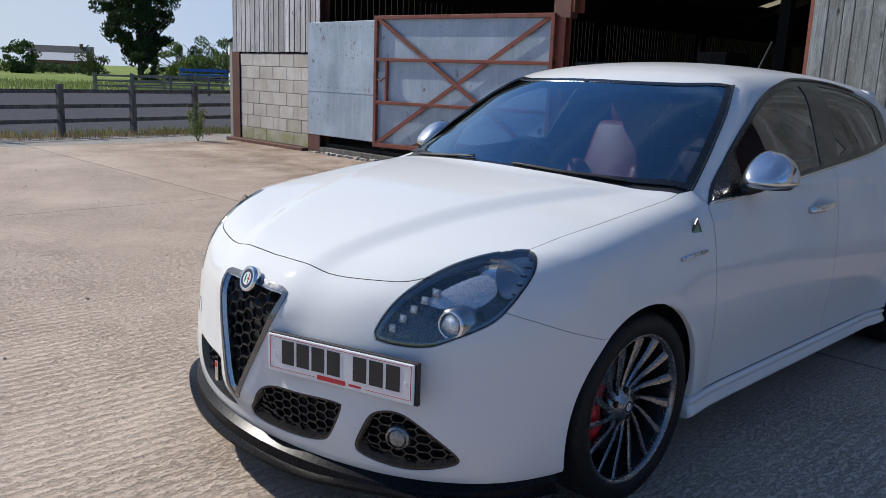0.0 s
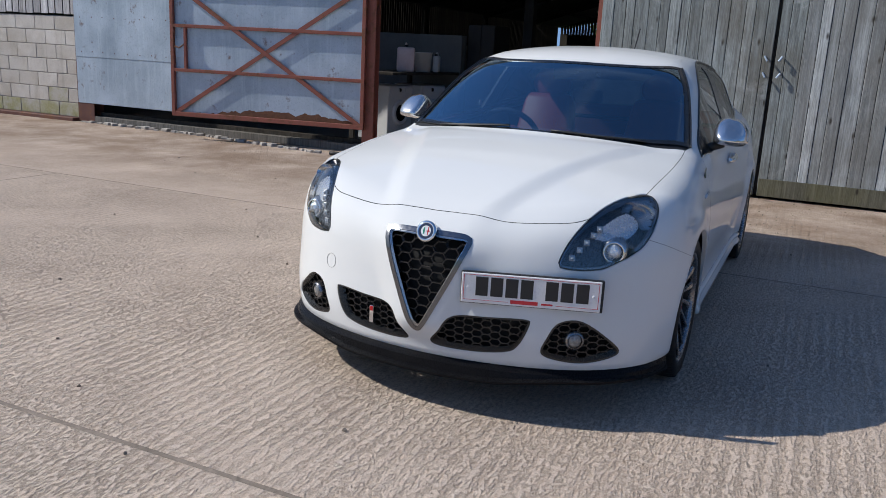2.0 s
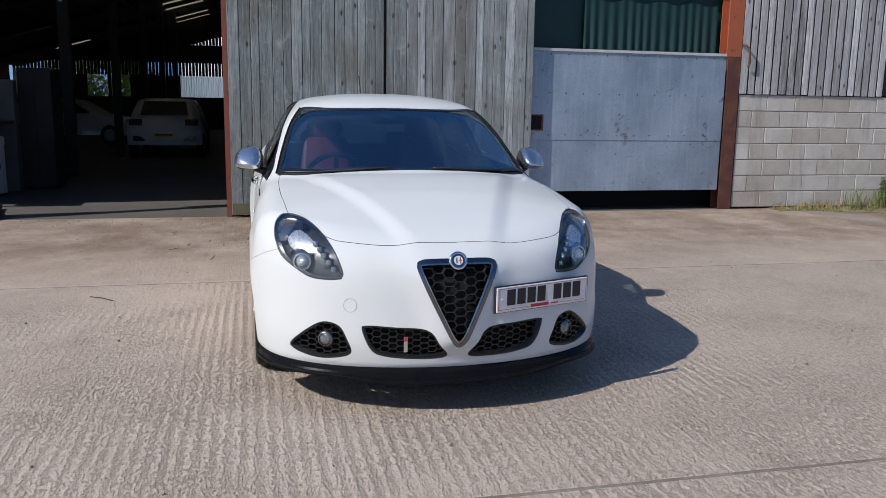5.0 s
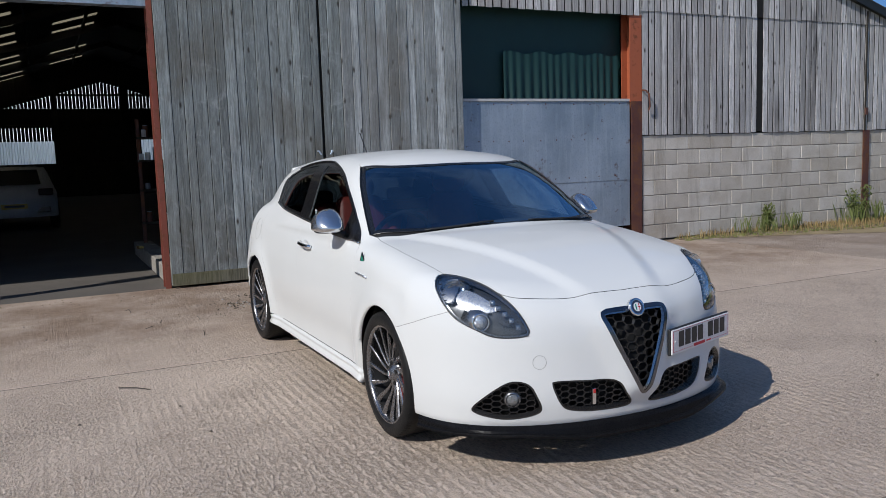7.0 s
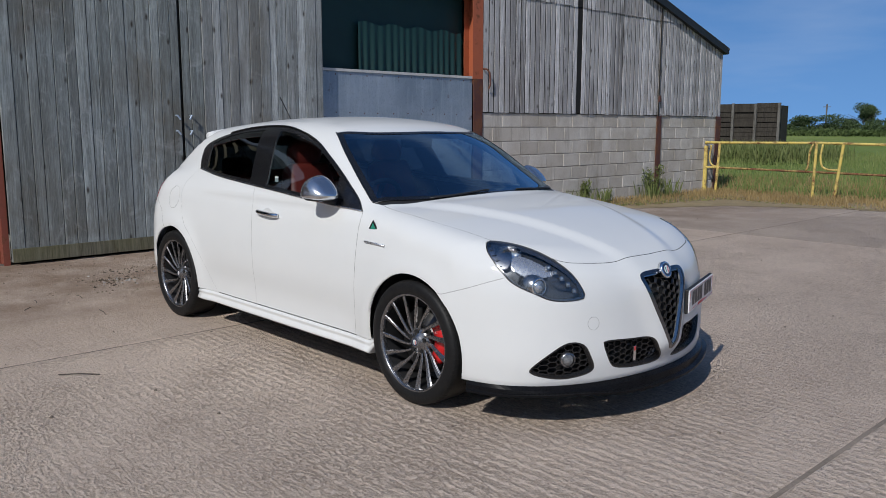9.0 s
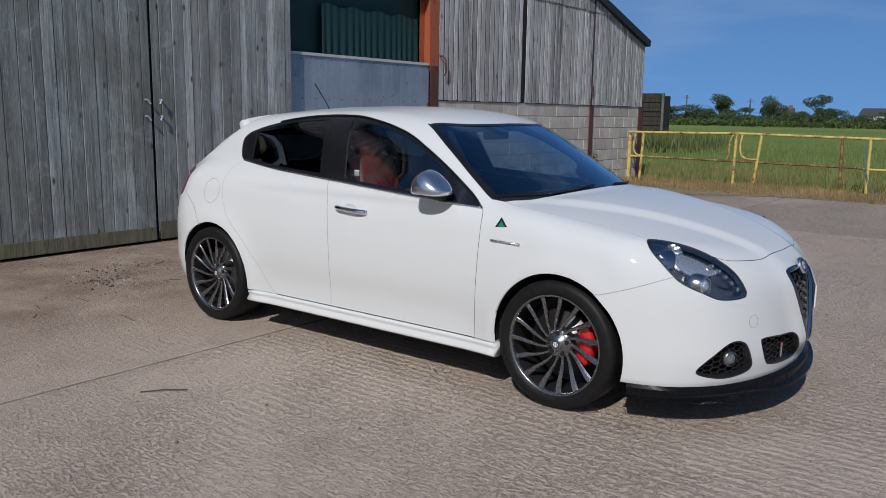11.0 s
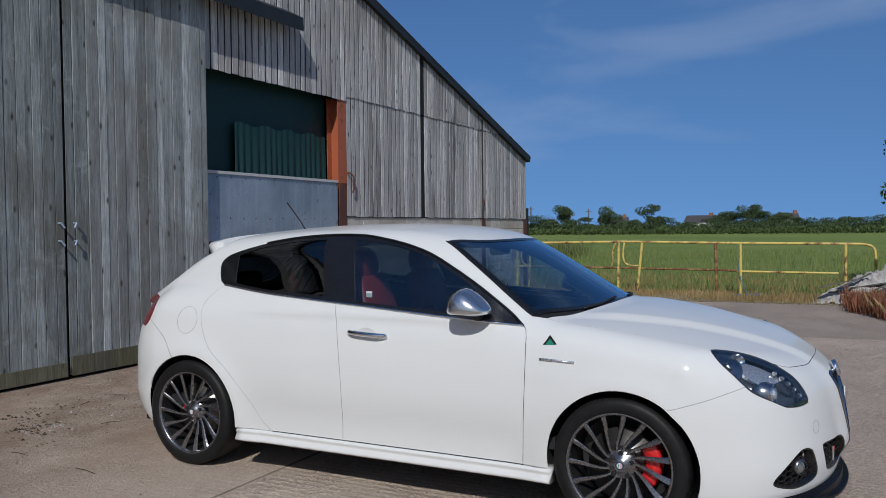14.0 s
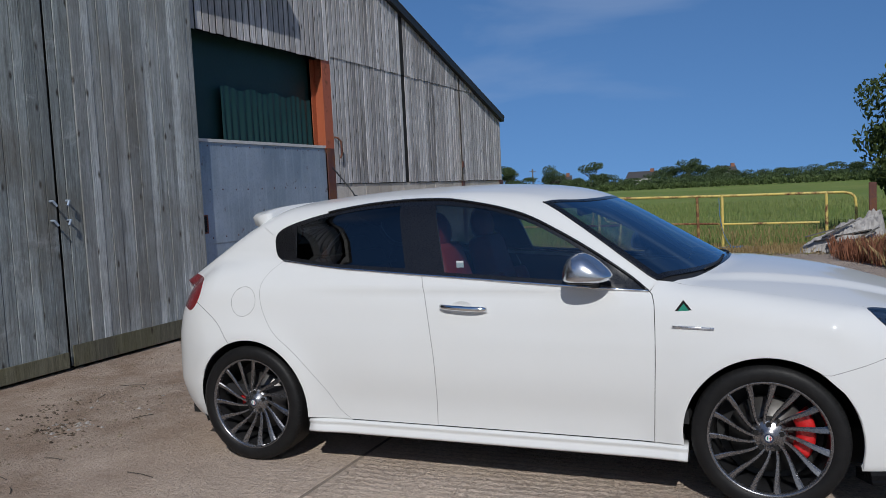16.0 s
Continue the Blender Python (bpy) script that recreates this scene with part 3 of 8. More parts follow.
    tagged(solid("backdrop", box(BACK - 4.05, BACK - 4.0, -4.6, 5.0, -0.1, 7.0), k.m), "added glowing panel for the bright sky beyond the far gable", "backdrop", kind="structure")


barn_walls()

# ---- front gable: frame, panels, doors ----
gable = thing("wall_front", "front gable of a steel framed barn with timber boarding over concrete blocks", "wall", kind="structure")


def steel_post(y0, y1, z0, z1, mat_key, depth=0.20, x=WALL + 0.02):
    """An I section stanchion, flanges to the yard and to the barn."""
    bm = box(x - 0.012, x, y0, y1, z0, z1)
    box(x - depth, x - depth + 0.012, y0, y1, z0, z1, 0, bm)
    box(x - depth + 0.012, x - 0.012, (y0 + y1) / 2 - 0.006, (y0 + y1) / 2 + 0.006, z0, z1, 0, bm)
    return part("stanchion", bm, M[mat_key], gable)


steel_post(-12.08, -11.82, 0, 1.66, "dark_steel")
steel_post(-9.55, -9.20, 0, 4.2, "dark_steel")
steel_post(-4.25, -4.08, 0, 2.15, "red_steel", 0.12, WALL + 0.06)
steel_post(-4.25, -3.96, 2.15, 4.6, "red_steel", x=WALL + 0.06)
part("cover_strip", box(WALL + 0.036, WALL + 0.050, 10.60, 10.635, 1.60, 3.62, 0.002), M["dark_boards"], gable)
part("cover_bracket", box(WALL + 0.050, WALL + 0.075, 10.59, 10.66, 1.86, 1.98, 0.004), M["dark_steel"], gable)
part("gate_hook", pipe([(WALL + 0.03, 5.70, 2.26), (WALL + 0.07, 5.735, 2.25), (WALL + 0.09, 5.78, 2.20), (WALL + 0.085, 5.80, 2.02), (WALL + 0.06, 5.79, 1.96)], 0.014), M["dark_steel"], gable)
part("joint_plate", box(WALL - 0.06, WALL + 0.075, -4.26, -4.0, 2.08, 2.30, 0.004), M["dark_steel"], gable)
steel_post(-1.18, -1.12, 0, 4.6, "red_steel", x=WALL + 0.06)
steel_post(5.48, 5.70, 2.10, 3.36, "orange_steel")
steel_post(5.505, 5.70, 0, 2.10, "dark_steel")
steel_post(10.60, 10.76, 0, 1.60, "dark_steel", x=WALL + 0.035)
steel_post(12.92, 13.12, 0, 1.60, "dark_steel", x=WALL + 0.035)
part("lintel", box(WALL - 0.12, WALL + 0.03, -4.0, -1.1, 3.13, 3.25), M["sheet"], gable)
part("kerb", box(WALL - 0.05, WALL + 0.14, -12.15, -9.55, -0.1, 0.055, 0.008), M["dark_steel"], gable)

# bargeboard along the roof edge
for side in (-1, 1):
    e = RIDGE_Y + side * (EAVE_R - RIDGE_Y + 0.02)
    part("bargeboard", beam((WALL + 0.06, RIDGE_Y, roof_z(RIDGE_Y) - 0.03), (WALL + 0.06, e, roof_z(e) - 0.03), 0.10, 0.13), M["black_trim"], gable)
part("gutter_end", rod((WALL + 0.10, EAVE_R + 0.06, 2.96), (WALL - 0.3, EAVE_R + 0.06, 2.96), 0.05), M["black_trim"], gable)

M["rust_scale"] = plain("rust_scale", (0.075, 0.035, 0.020), (0.16, 0.072, 0.038), 12.0, 0.95, bump=0.8)


def rivets(parent, x, y0, y1, zs, gap=0.26):
    """Rows of rivet heads with their dull stain rings."""
    bm, rnd = bmesh.new(), random.Random(7)
    for z in zs:
        y = y0
        while y < y1:
            lathe([(0.0, 0.005), (0.007, 0.004), (0.010, 0.0)], 8, bm, Matrix.Translation((x, y, z + rnd.uniform(-0.006, 0.006))) @ pose(0, 0, 0, 0, 0, -90))
            y += gap * rnd.uniform(0.85, 1.15)
    tagged(part("rivets", bm, M["dark_steel"], parent), kind="stuff")


# galvanised panel beside the gate, with a swept-in bottom gap
left_panel = thing("sheet_panel", "blue-grey galvanised steel sheet panel fixed beside the gate", "panel", (0, 0, 0))
part("sheet", box(WALL - 0.02, WALL + 0.035, -9.53, -7.2, 1.02, 2.14, 0.004), M["sheet"], left_panel)
part("sheet", box(WALL - 0.02, WALL + 0.028, -9.53, -7.2, 0.30, 1.026, 0.004), M["sheet"], left_panel)

rivets(left_panel, WALL + 0.035, -9.4, -7.3, (1.10, 1.62, 2.05))


def gate():
    """A sheeted steel gate standing a little open, with crossed braces."""
    a, b = Vector((-4.47, -4.20, 0)), Vector((-3.955, -7.01, 0))
    g = thing("barn_gate", "galvanised sheeted steel gate with rusty red frame and crossed braces, ajar", "gate", a, 0)
    g.matrix_world = Matrix.Translation(a) @ Matrix.Rotation(math.atan2((b - a).y, (b - a).x), 4, "Z")
    w = (b - a).length
    levels = (0.345, 0.95, 1.545, 2.115)
    for z0, z1 in zip(levels, levels[1:]):
        part("sheet", box(0.02, w - 0.02, -0.012, 0.0, z0, z1), M["sheet"], g)
    for z, h in zip(levels, (0.06, 0.045, 0.045, 0.05)):
        part("rail", box(0, w, 0.001, 0.05, z - h / 2, z + h / 2, 0.004), M["red_steel"], g)
    for x in (0.0, w - 0.05):
        part("stile", box(x, x + 0.05, 0.001, 0.052, 0.32, 2.14, 0.004), M["red_steel"], g)
    for z0, z1, k in ((2.11, 0.36, 0.056), (0.36, 2.11, 0.060)):
        part("brace", beam((0.05, 0.03, z0), (w - 0.05, 0.03, z1), 0.012, 0.055, up=(0, 0, 1)), M["red_steel"], g).location.y = k - 0.05
    # ragged band of rust along the lowest sheet
    rnd, n = random.Random(11), 70
    rim = [(0.10 + (w - 0.45) * i / n, 0.375 + 0.115 * (math.sin(math.pi * min(i / n * 1.15, 1)) ** 0.5) * (0.75 + 0.5 * noise.noise(Vector((i * 0.21, 3, 0)))) + rnd.uniform(-0.012, 0.012)) for i in range(n + 1)]
    part("rust_band", sheet_of([(x, 0.0016, z) for x, z in rim] + [(x, 0.0016, 0.36) for x, z in rim], [(i, i + 1, n + 2 + i, n + 1 + i) for i in range(n)]), M["rust_scale"], g, "crusted rust along the bottom")
    part("latch_stile", box(w - 0.24, w - 0.205, 0.002, 0.045, 0.95, 1.545, 0.003), M["red_steel"], g)
    part("latch_plate", box(w - 0.20, w - 0.06, 0.012, 0.02, 1.12, 1.38, 0.003), M["sheet"], g)
    part("latch", pipe([(w - 0.22, 0.06, 1.30), (w - 0.15, 0.075, 1.25), (w - 0.08, 0.06, 1.27)], 0.012), M["dark_steel"], g)
    return g


gate()


def leaf_doors():
    """Two tall boarded door leaves hung from a hooded track."""
    for k, (y0, y1) in enumerate(((-1.12, 0.735), (0.765, 2.665))):
        d = thing("barn_door", "tall door leaf of weathered grey-green upright boards, shut", "barn door", group="boarded barn doors")
        # near-black sheet behind the boards, painting the shade of their grooves
        part("frame", box(WALL + 0.02, WALL + 0.0995, y0 + (0.02 if k == 0 else 0.05), y1 - (0.05 if k == 0 else 0.02), 0.06, 4.12), M["dark_gap"], d)
        n, y = 15, y0
        rnd = random.Random(5 + k)
        ws = [rnd.choice((0.095, 0.12, 0.13, 0.15)) for _ in range(n)]
        s = (y1 - y0) / sum(ws)
        for i, w in enumerate(ws):
            w *= s
            # the first boards of the second leaf sit a little behind the rest
            j = rnd.uniform(-0.003, 0.004) - (0.012 if k and i < 2 else 0.0)
            part("board", box(WALL + 0.100, WALL + 0.1215 + j, y + 0.0025, y + w - 0.0025, 0.03 + rnd.uniform(0, 0.012), 4.15, 0.0045), M["leaf_boards_pale" if k and i > 1 else "leaf_boards"], d)
            y += w
        part("kick_board", box(WALL + 0.1265, WALL + 0.136, y0 + 0.01, y1 - 0.01, 0.03, (0.17, 0.22)[k], 0.004), M["moss_board"], d, "mossy bottom board")
        for z in (1.50, 1.33):
            yy = (0.665, 0.835)[k]
            lat = part("bolt", pipe([(WALL + 0.120, yy, z), (WALL + 0.16, yy, z), (WALL + 0.17, yy + (0.03, -0.03)[k], z - 0.045)], 0.011), M["sheet"], d, "galvanised pull handle")
    strip = thing("closing_strip", "dark timber strip behind the meeting edges of the barn doors", "strip")
    part("strip", box(WALL + 0.03, WALL + 0.075, 0.69, 0.81, 0.04, 4.12, 0.003), M["dark_boards"], strip)
    hood = thing("door_track_hood", "black sheet hood over the sliding door track", "track hood")
    part("cover", sheet_of([(WALL + 0.03, y, z) for y in (-4.4, 4.36) for z in (4.36, 4.30)] + [(WALL + 0.26, y, z) for y in (-4.4, 4.36) for z in (4.24, 4.06)],
         [(0, 2, 6, 4), (4, 6, 7, 5), (5, 7, 3, 1), (1, 3, 2, 0), (0, 4, 5, 1), (2, 3, 7, 6)]), M["black_trim"], hood)


leaf_doors()

# right hand bay: sheeted lower panel, green sheeting above
M["pale_batten"] = plain("pale_batten", (0.45, 0.46, 0.47), (0.58, 0.58, 0.58), 6.0, 0.7)
bay = thing("sheet_panel", "dented galvanised steel sheet panel below green sheeting", "panel")
part("sheet", box(WALL - 0.05, WALL - 0.005, 2.55, 5.495, 0.95, 2.10, 0.004), M["sheet"], bay)
part("sheet", box(WALL - 0.05, WALL - 0.012, 2.55, 5.495, 0.27, 0.957, 0.004), M["sheet"], bay)
part("top_batten", box(WALL - 0.06, WALL + 0.012, 2.55, 5.48, 2.10, 2.135), M["pale_batten"], bay)
rivets(bay, WALL - 0.005, 2.95, 5.4, (1.02, 1.56, 2.06))
part("peep_hole", box(WALL - 0.006, WALL - 0.002, 2.70, 2.85, 1.09, 1.27), M["dark_gap"], bay, "dark square hole in the sheet")
for y0, y1, z0, z1 in ((2.68, 2.87, 1.27, 1.285), (2.68, 2.87, 1.075, 1.09), (2.855, 2.87, 1.09, 1.27)):
    part("hole_edge", box(WALL - 0.006, WALL + 0.004, y0, y1, z0, z1), M["red_steel"], bay)


def curtain():
    c = thing("green_sheeting", "dark green gathered sheeting hung in the upper opening", "sheeting")
    bm = bmesh.new()
    n, rows = 120, 8
    v = [[bm.verts.new((WALL - 0.16 + 0.017 * math.sin(i * 0.80 + 0.9 * math.sin(i * 0.13)) * (0.3 + 0.7 * j / rows), 3.45 + 1.95 * i / n, 2.10 + 0.68 * (1 - j / rows) + 0.02 * math.sin(i * 0.21) * (j == 0))) for j in range(rows + 1)] for i in range(n + 1)]
    for i in range(n):
        for j in range(rows):
            bm.faces.new((v[i][j], v[i + 1][j], v[i + 1][j + 1], v[i][j + 1]))
    part("pleated_sheet", bm, M["green_curtain"], c, smooth=True)
    part("flat_sheet", box(WALL - 0.235, WALL - 0.23, 2.5, 5.5, 2.05, 3.40), M["green_curtain"], c)


curtain()
# near-black sheet added behind the bay, standing in for the barn's shade
tagged(solid("bay_backing", box(WALL - 0.5, WALL - 0.45, 2.3, 5.7, 0.0, 3.4), M["dark_gap"]), "near-black sheet added behind the panel for the barn's shade", "backing", kind="structure")

# ---- the car: one smooth body function, from which every panel is cut ----
from mathutils.geometry import delaunay_2d_cdt


def ease(*pairs):
    """A smooth curve through a few (x, y) pairs, flat beyond its ends."""
    xs, ys = np.array(pairs, float).T
    d = np.diff(ys) / np.diff(xs)
    m = np.zeros_like(xs)
    for i in range(1, len(xs) - 1):
        if d[i - 1] * d[i] > 0:
            w1, w2 = 2 * (xs[i + 1] - xs[i]) + (xs[i] - xs[i - 1]), (xs[i + 1] - xs[i]) + 2 * (xs[i] - xs[i - 1])
            m[i] = (w1 + w2) / (w1 / d[i - 1] + w2 / d[i])
    m[0], m[-1] = d[0], d[-1]

    def f(x):
        x = np.clip(x, xs[0], xs[-1])
        i = np.clip(np.searchsorted(xs, x) - 1, 0, len(xs) - 2)
        h = xs[i + 1] - xs[i]
        t = (x - xs[i]) / h
        return (1 + 2 * t) * (1 - t) ** 2 * ys[i] + t * (1 - t) ** 2 * h * m[i] + t * t * (3 - 2 * t) * ys[i + 1] + t * t * (t - 1) * h * m[i + 1]

    return f


HUB_X, HUB_Z, ARCH = 1.317, 0.315, 0.356
ARCH_F, ARCH_R = HUB_X + 0.022, -HUB_X + 0.028
half_width = ease((-2.2, 0.84), (-1.75, 0.868), (-1.317, 0.882), (-0.8, 0.880), (0.2, 0.878), (0.85, 0.880), (1.317, 0.897), (1.7, 0.885), (2.2, 0.86))
flank = ease((0.10, -0.06), (0.24, -0.018), (0.38, -0.004), (0.55, 0.004), (0.68, -0.003), (0.78, -0.018), (0.87, -0.040), (0.94, -0.062), (0.98, -0.082), (1.05, -0.135), (1.20, -0.33))
hood_mid = ease((0.5, 1.04), (0.7, 1.02), (1.0, 0.995), (1.25, 0.977), (1.55, 0.935), (1.85, 0.860), (2.05, 0.785), (2.20, 0.705), (2.35, 0.60))
hood_drop = ease((0.6, 0.03), (1.0, 0.035), (1.4, 0.045), (1.75, 0.035), (2.0, 0.015), (2.3, 0.0))
nose_lean = ease((0.10, -0.055), (0.22, -0.005), (0.34, 0.012), (0.48, 0.0), (0.62, -0.018), (0.72, -0.055), (0.82, -0.14), (0.95, -0.30))
tail_lean = ease((0.15, -0.17), (0.30, -0.04), (0.42, 0.0), (0.62, -0.005), (0.76, -0.03), (0.88, -0.09), (1.02, -0.22), (1.2, -0.42))
roof_mid = ease((-2.1, 1.300), (-1.6, 1.362), (-1.1, 1.415), (-0.6, 1.446), (-0.2, 1.452), (0.15, 1.435), (0.45, 1.388), (0.7, 1.32), (1.0, 1.20))
belt_top = ease((-2.2, 0.98), (-1.8, 1.03), (-1.4, 1.12), (-0.9, 1.22), (0.5, 1.22), (0.7, 1.21))


def smooth_max(k, *fs):
    out = fs[0]
    for f in fs[1:]:
        h = np.clip(0.5 + 0.5 * (f - out) / k, 0, 1)
        out = out * (1 - h) + f * h + k * h * (1 - h)
    return out


def step(a, b, x):
    t = np.clip((x - a) / (b - a), 0, 1)
    return t * t * (3 - 2 * t)


def body(p):
    """Below zero inside the car's painted skin, above zero outside."""
    x, y, z = p[..., 0], np.abs(p[..., 1]), p[..., 2]
    # lower body
    bulge = 0.010 * np.exp(-(((np.hypot(x - HUB_X, z - HUB_Z) - 0.37) / 0.07) ** 2)) + 0.021 * np.exp(-(((np.hypot(x + HUB_X, z - HUB_Z) - 0.37) / 0.085) ** 2))
    scoop = -0.010 * np.exp(-(((z - 0.36) / 0.10) ** 2)) * step(-0.95, -0.6, x) * (1 - step(0.7, 0.98, x))
    crease = 0.004 * np.exp(-(((z - (0.865 - 0.03 * x)) / 0.06) ** 2)) * (1 - step(0.6, 1.2, x))
    side = y - (half_width(x) + flank(z) + bulge + scoop + crease)
    ridge = 0.21 + (2.10 - x) * 0.36
    top_front = hood_mid(x) - hood_drop(x) * (y / 0.72) ** 2.6 + 0.020 * (1 - step(ridge - 0.05, ridge + 0.06, y)) * step(0.85, 1.25, x) * (1 - step(2.02, 2.25, x))
    bonnet = z - np.where(x > 0.56, top_front + 0.19 * (1 - step(0.58, 0.74, x)), belt_top(x))
    shield = 0.035 * np.exp(-((y / (0.10 + 0.32 * np.clip(z - 0.28, 0, 0.5))) ** 4)) * step(0.25, 0.36, z)
    nose = x - (2.225 + nose_lean(z) - 0.135 * (y / 0.6) ** 2 - 0.10 * (y / 0.8) ** 7 + shield)
    tail = -x - (2.085 + tail_lean(z) - 0.08 * (y / 0.6) ** 2 - 0.13 * (y / 0.8) ** 6)
    low = 0.185 - z
    lower = smooth_max(0.075, smooth_max(0.10, side, bonnet), nose)
    lower = smooth_max(0.05, smooth_max(0.10, lower, tail), low)
    # greenhouse
    pinch = 0.075 * np.clip((-0.55 - x) / 0.9, 0, 2) ** 2 + 0.05 * np.clip((x - 0.2) / 0.7, 0, 2) ** 2
    glass_side = (y - (0.806 - 0.455 * (z - 0.97) - 0.10 * np.clip(z - 1.2, 0, 1) ** 2 * 4 - pinch)) * 0.88
    roof = z - (roof_mid(x) - 0.060 * (y / 0.6) ** 2.4)
    screen = ((x - (1.16 - 1.72 * (z - 1.0) - 0.52 * y * y)) * 0.5)
    back = ((-x - (1.93 - 1.62 * (z - 1.0) - 0.20 * y * y)) * 0.53)
    upper = smooth_max(0.06, smooth_max(0.10, glass_side, roof), smooth_max(0.05, screen, back))
    upper = smooth_max(0.02, upper, 0.95 - z)
    # union with a small fillet
    k = 0.035
    h = np.clip(0.5 + 0.5 * (upper - lower) / k, 0, 1)
    return upper * (1 - h) + lower * h - k * h * (1 - h)


def normals_at(p):
    e = 1e-3
    g = np.stack([body(p + e * a) - body(p - e * a) for a in np.eye(3)], -1)
    return g / np.maximum(np.linalg.norm(g, axis=-1, keepdims=True), 1e-9)


def strike(start, way, far=2.0, steps=0):
    """First meeting of each ray with the body."""
    start, way = np.array(start, float), np.array(way, float)
    t = np.zeros(len(start))
    for _ in range(48):
        f = body(start + way * t[:, None])
        t = np.clip(t + np.where(f > 0.3, 0.8, 0.5) * f, 0, far)
        if np.abs(f).max() < 2e-5:
            break
    for _ in range(3):
        p = start + way * t[:, None]
        f, g = body(p), body(p + way * 1e-4)
        slope = np.minimum((g - f) / 1e-4, -0.08)
        t = np.clip(t - np.clip(f / slope, -0.02, 0.02), 0, far)
    return start + way * t[:, None]


class Flat:
    """A chart that looks along one direction."""

    def __init__(self, way, e1):
        self.way = np.array(way, float) / np.linalg.norm(way)
        e1 = np.array(e1, float)
        self.e1 = e1 - self.way * (e1 @ self.way)
        self.e1 /= np.linalg.norm(self.e1)
        self.e2 = np.cross(self.way, self.e1)
        if self.e2[2] < 0 or (abs(self.e2[2]) < 1e-6 and self.e2[1] < 0):
            self.e2 = -self.e2

    def down(self, p):
        return np.stack([p @ self.e1, p @ self.e2], -1)

    def up(self, q):
        base = q[:, :1] * self.e1 + q[:, 1:] * self.e2
        return strike(base - 3.0 * self.way, np.broadcast_to(self.way, base.shape), 4.0, 420)


class Round:
    """A chart that looks inwards at an upright axis; u is an arc length."""

    def __init__(self, ax, toward, r=0.85):
        self.ax, self.s, self.r = ax, toward, r

    def down(self, p):
        return np.stack([np.arctan2(p[..., 1], self.s * (p[..., 0] - self.ax)) * self.r, p[..., 2]], -1)

    def up(self, q):
        a = q[:, 0] / self.r
        out = np.stack([self.s * np.cos(a), np.sin(a), 0 * a], -1)
        base = np.stack([0 * a + self.ax, 0 * a, q[:, 1]], -1)
        return strike(base + out * 1.5, -out, 1.5, 200)


SIDE = Flat((0, -1, 0), (1, 0, 0))
SLANT = Flat((0, -0.8, -0.6), (1, 0, 0))
TOP = Flat((0, 0, -1), (1, 0, 0))
NOSE = Round(1.25, 1)
TAIL = Round(-1.25, -1)
SCREEN = Flat((-0.55, 0, -0.83), (0, 1, 0))
BACKLIGHT = Flat((0.55, 0, -0.83), (0, 1, 0))


def fine(points, gap=0.022, closed=False):
    """A smooth line through points, sampled evenly."""
    p = np.array(points, float)
    n = len(p)
    if n == 2:
        k = max(int(np.linalg.norm(p[1] - p[0]) / gap), 1)
        return p[0] + (p[1] - p[0]) * np.linspace(0, 1, k + 1)[:, None]
    out = []
    for i in range(n if closed else n - 1):
        a, b = p[i], p[(i + 1) % n]
        a0 = p[i - 1] if i or closed else 2 * a - b
        b1 = p[(i + 2) % n] if i < n - 2 or closed else 2 * b - a
        k = max(int(np.linalg.norm(b - a) / gap), 2)
        t = np.linspace(0, 1, k, endpoint=False)[:, None]
        out.append(0.5 * (2 * a + (b - a0) * t + (2 * a0 - 5 * a + 4 * b - b1) * t * t + (3 * a - a0 - 3 * b + b1) * t ** 3))
    if not closed:
        out.append(p[-1:])
    return np.concatenate(out)


def on(chart, points, gap=0.022, closed=False):
    """A line drawn on a chart, laid on the body: 3D points."""
    return chart.up(fine(points, gap, closed))


def arc(cx, cz, r, a0, a1, n=40):
    t = np.radians(np.linspace(a0, a1, n))
    return np.stack([cx + r * np.cos(t), cz + r * np.sin(t)], -1)


def inside(q, loop):
    x, y = q[:, 0], q[:, 1]
    hit = np.zeros(len(q), bool)
    a, b = loop, np.roll(loop, -1, 0)
    for (x0, y0), (x1, y1) in zip(a, b):
        if y0 != y1:
            hit ^= ((y0 > y) != (y1 > y)) & (x < (x1 - x0) * (y - y0) / (y1 - y0) + x0)
    return hit


def inset(loop, d):
    """A closed flat loop moved inwards by d."""
    area = 0.5 * np.sum(loop[:, 0] * np.roll(loop[:, 1], -1) - np.roll(loop[:, 0], -1) * loop[:, 1])
    t = np.roll(loop, -1, 0) - np.roll(loop, 1, 0)
    t /= np.maximum(np.linalg.norm(t, axis=1, keepdims=True), 1e-9)
    return loop + np.sign(area) * d * np.stack([-t[:, 1], t[:, 0]], -1)


def clean(loop, least=0.004):
    keep = [loop[0]]
    for p in loop[1:]:
        if np.linalg.norm(p - keep[-1]) > least:
            keep.append(p)
    if np.linalg.norm(keep[0] - keep[-1]) < least:
        keep.pop()
    return np.array(keep)


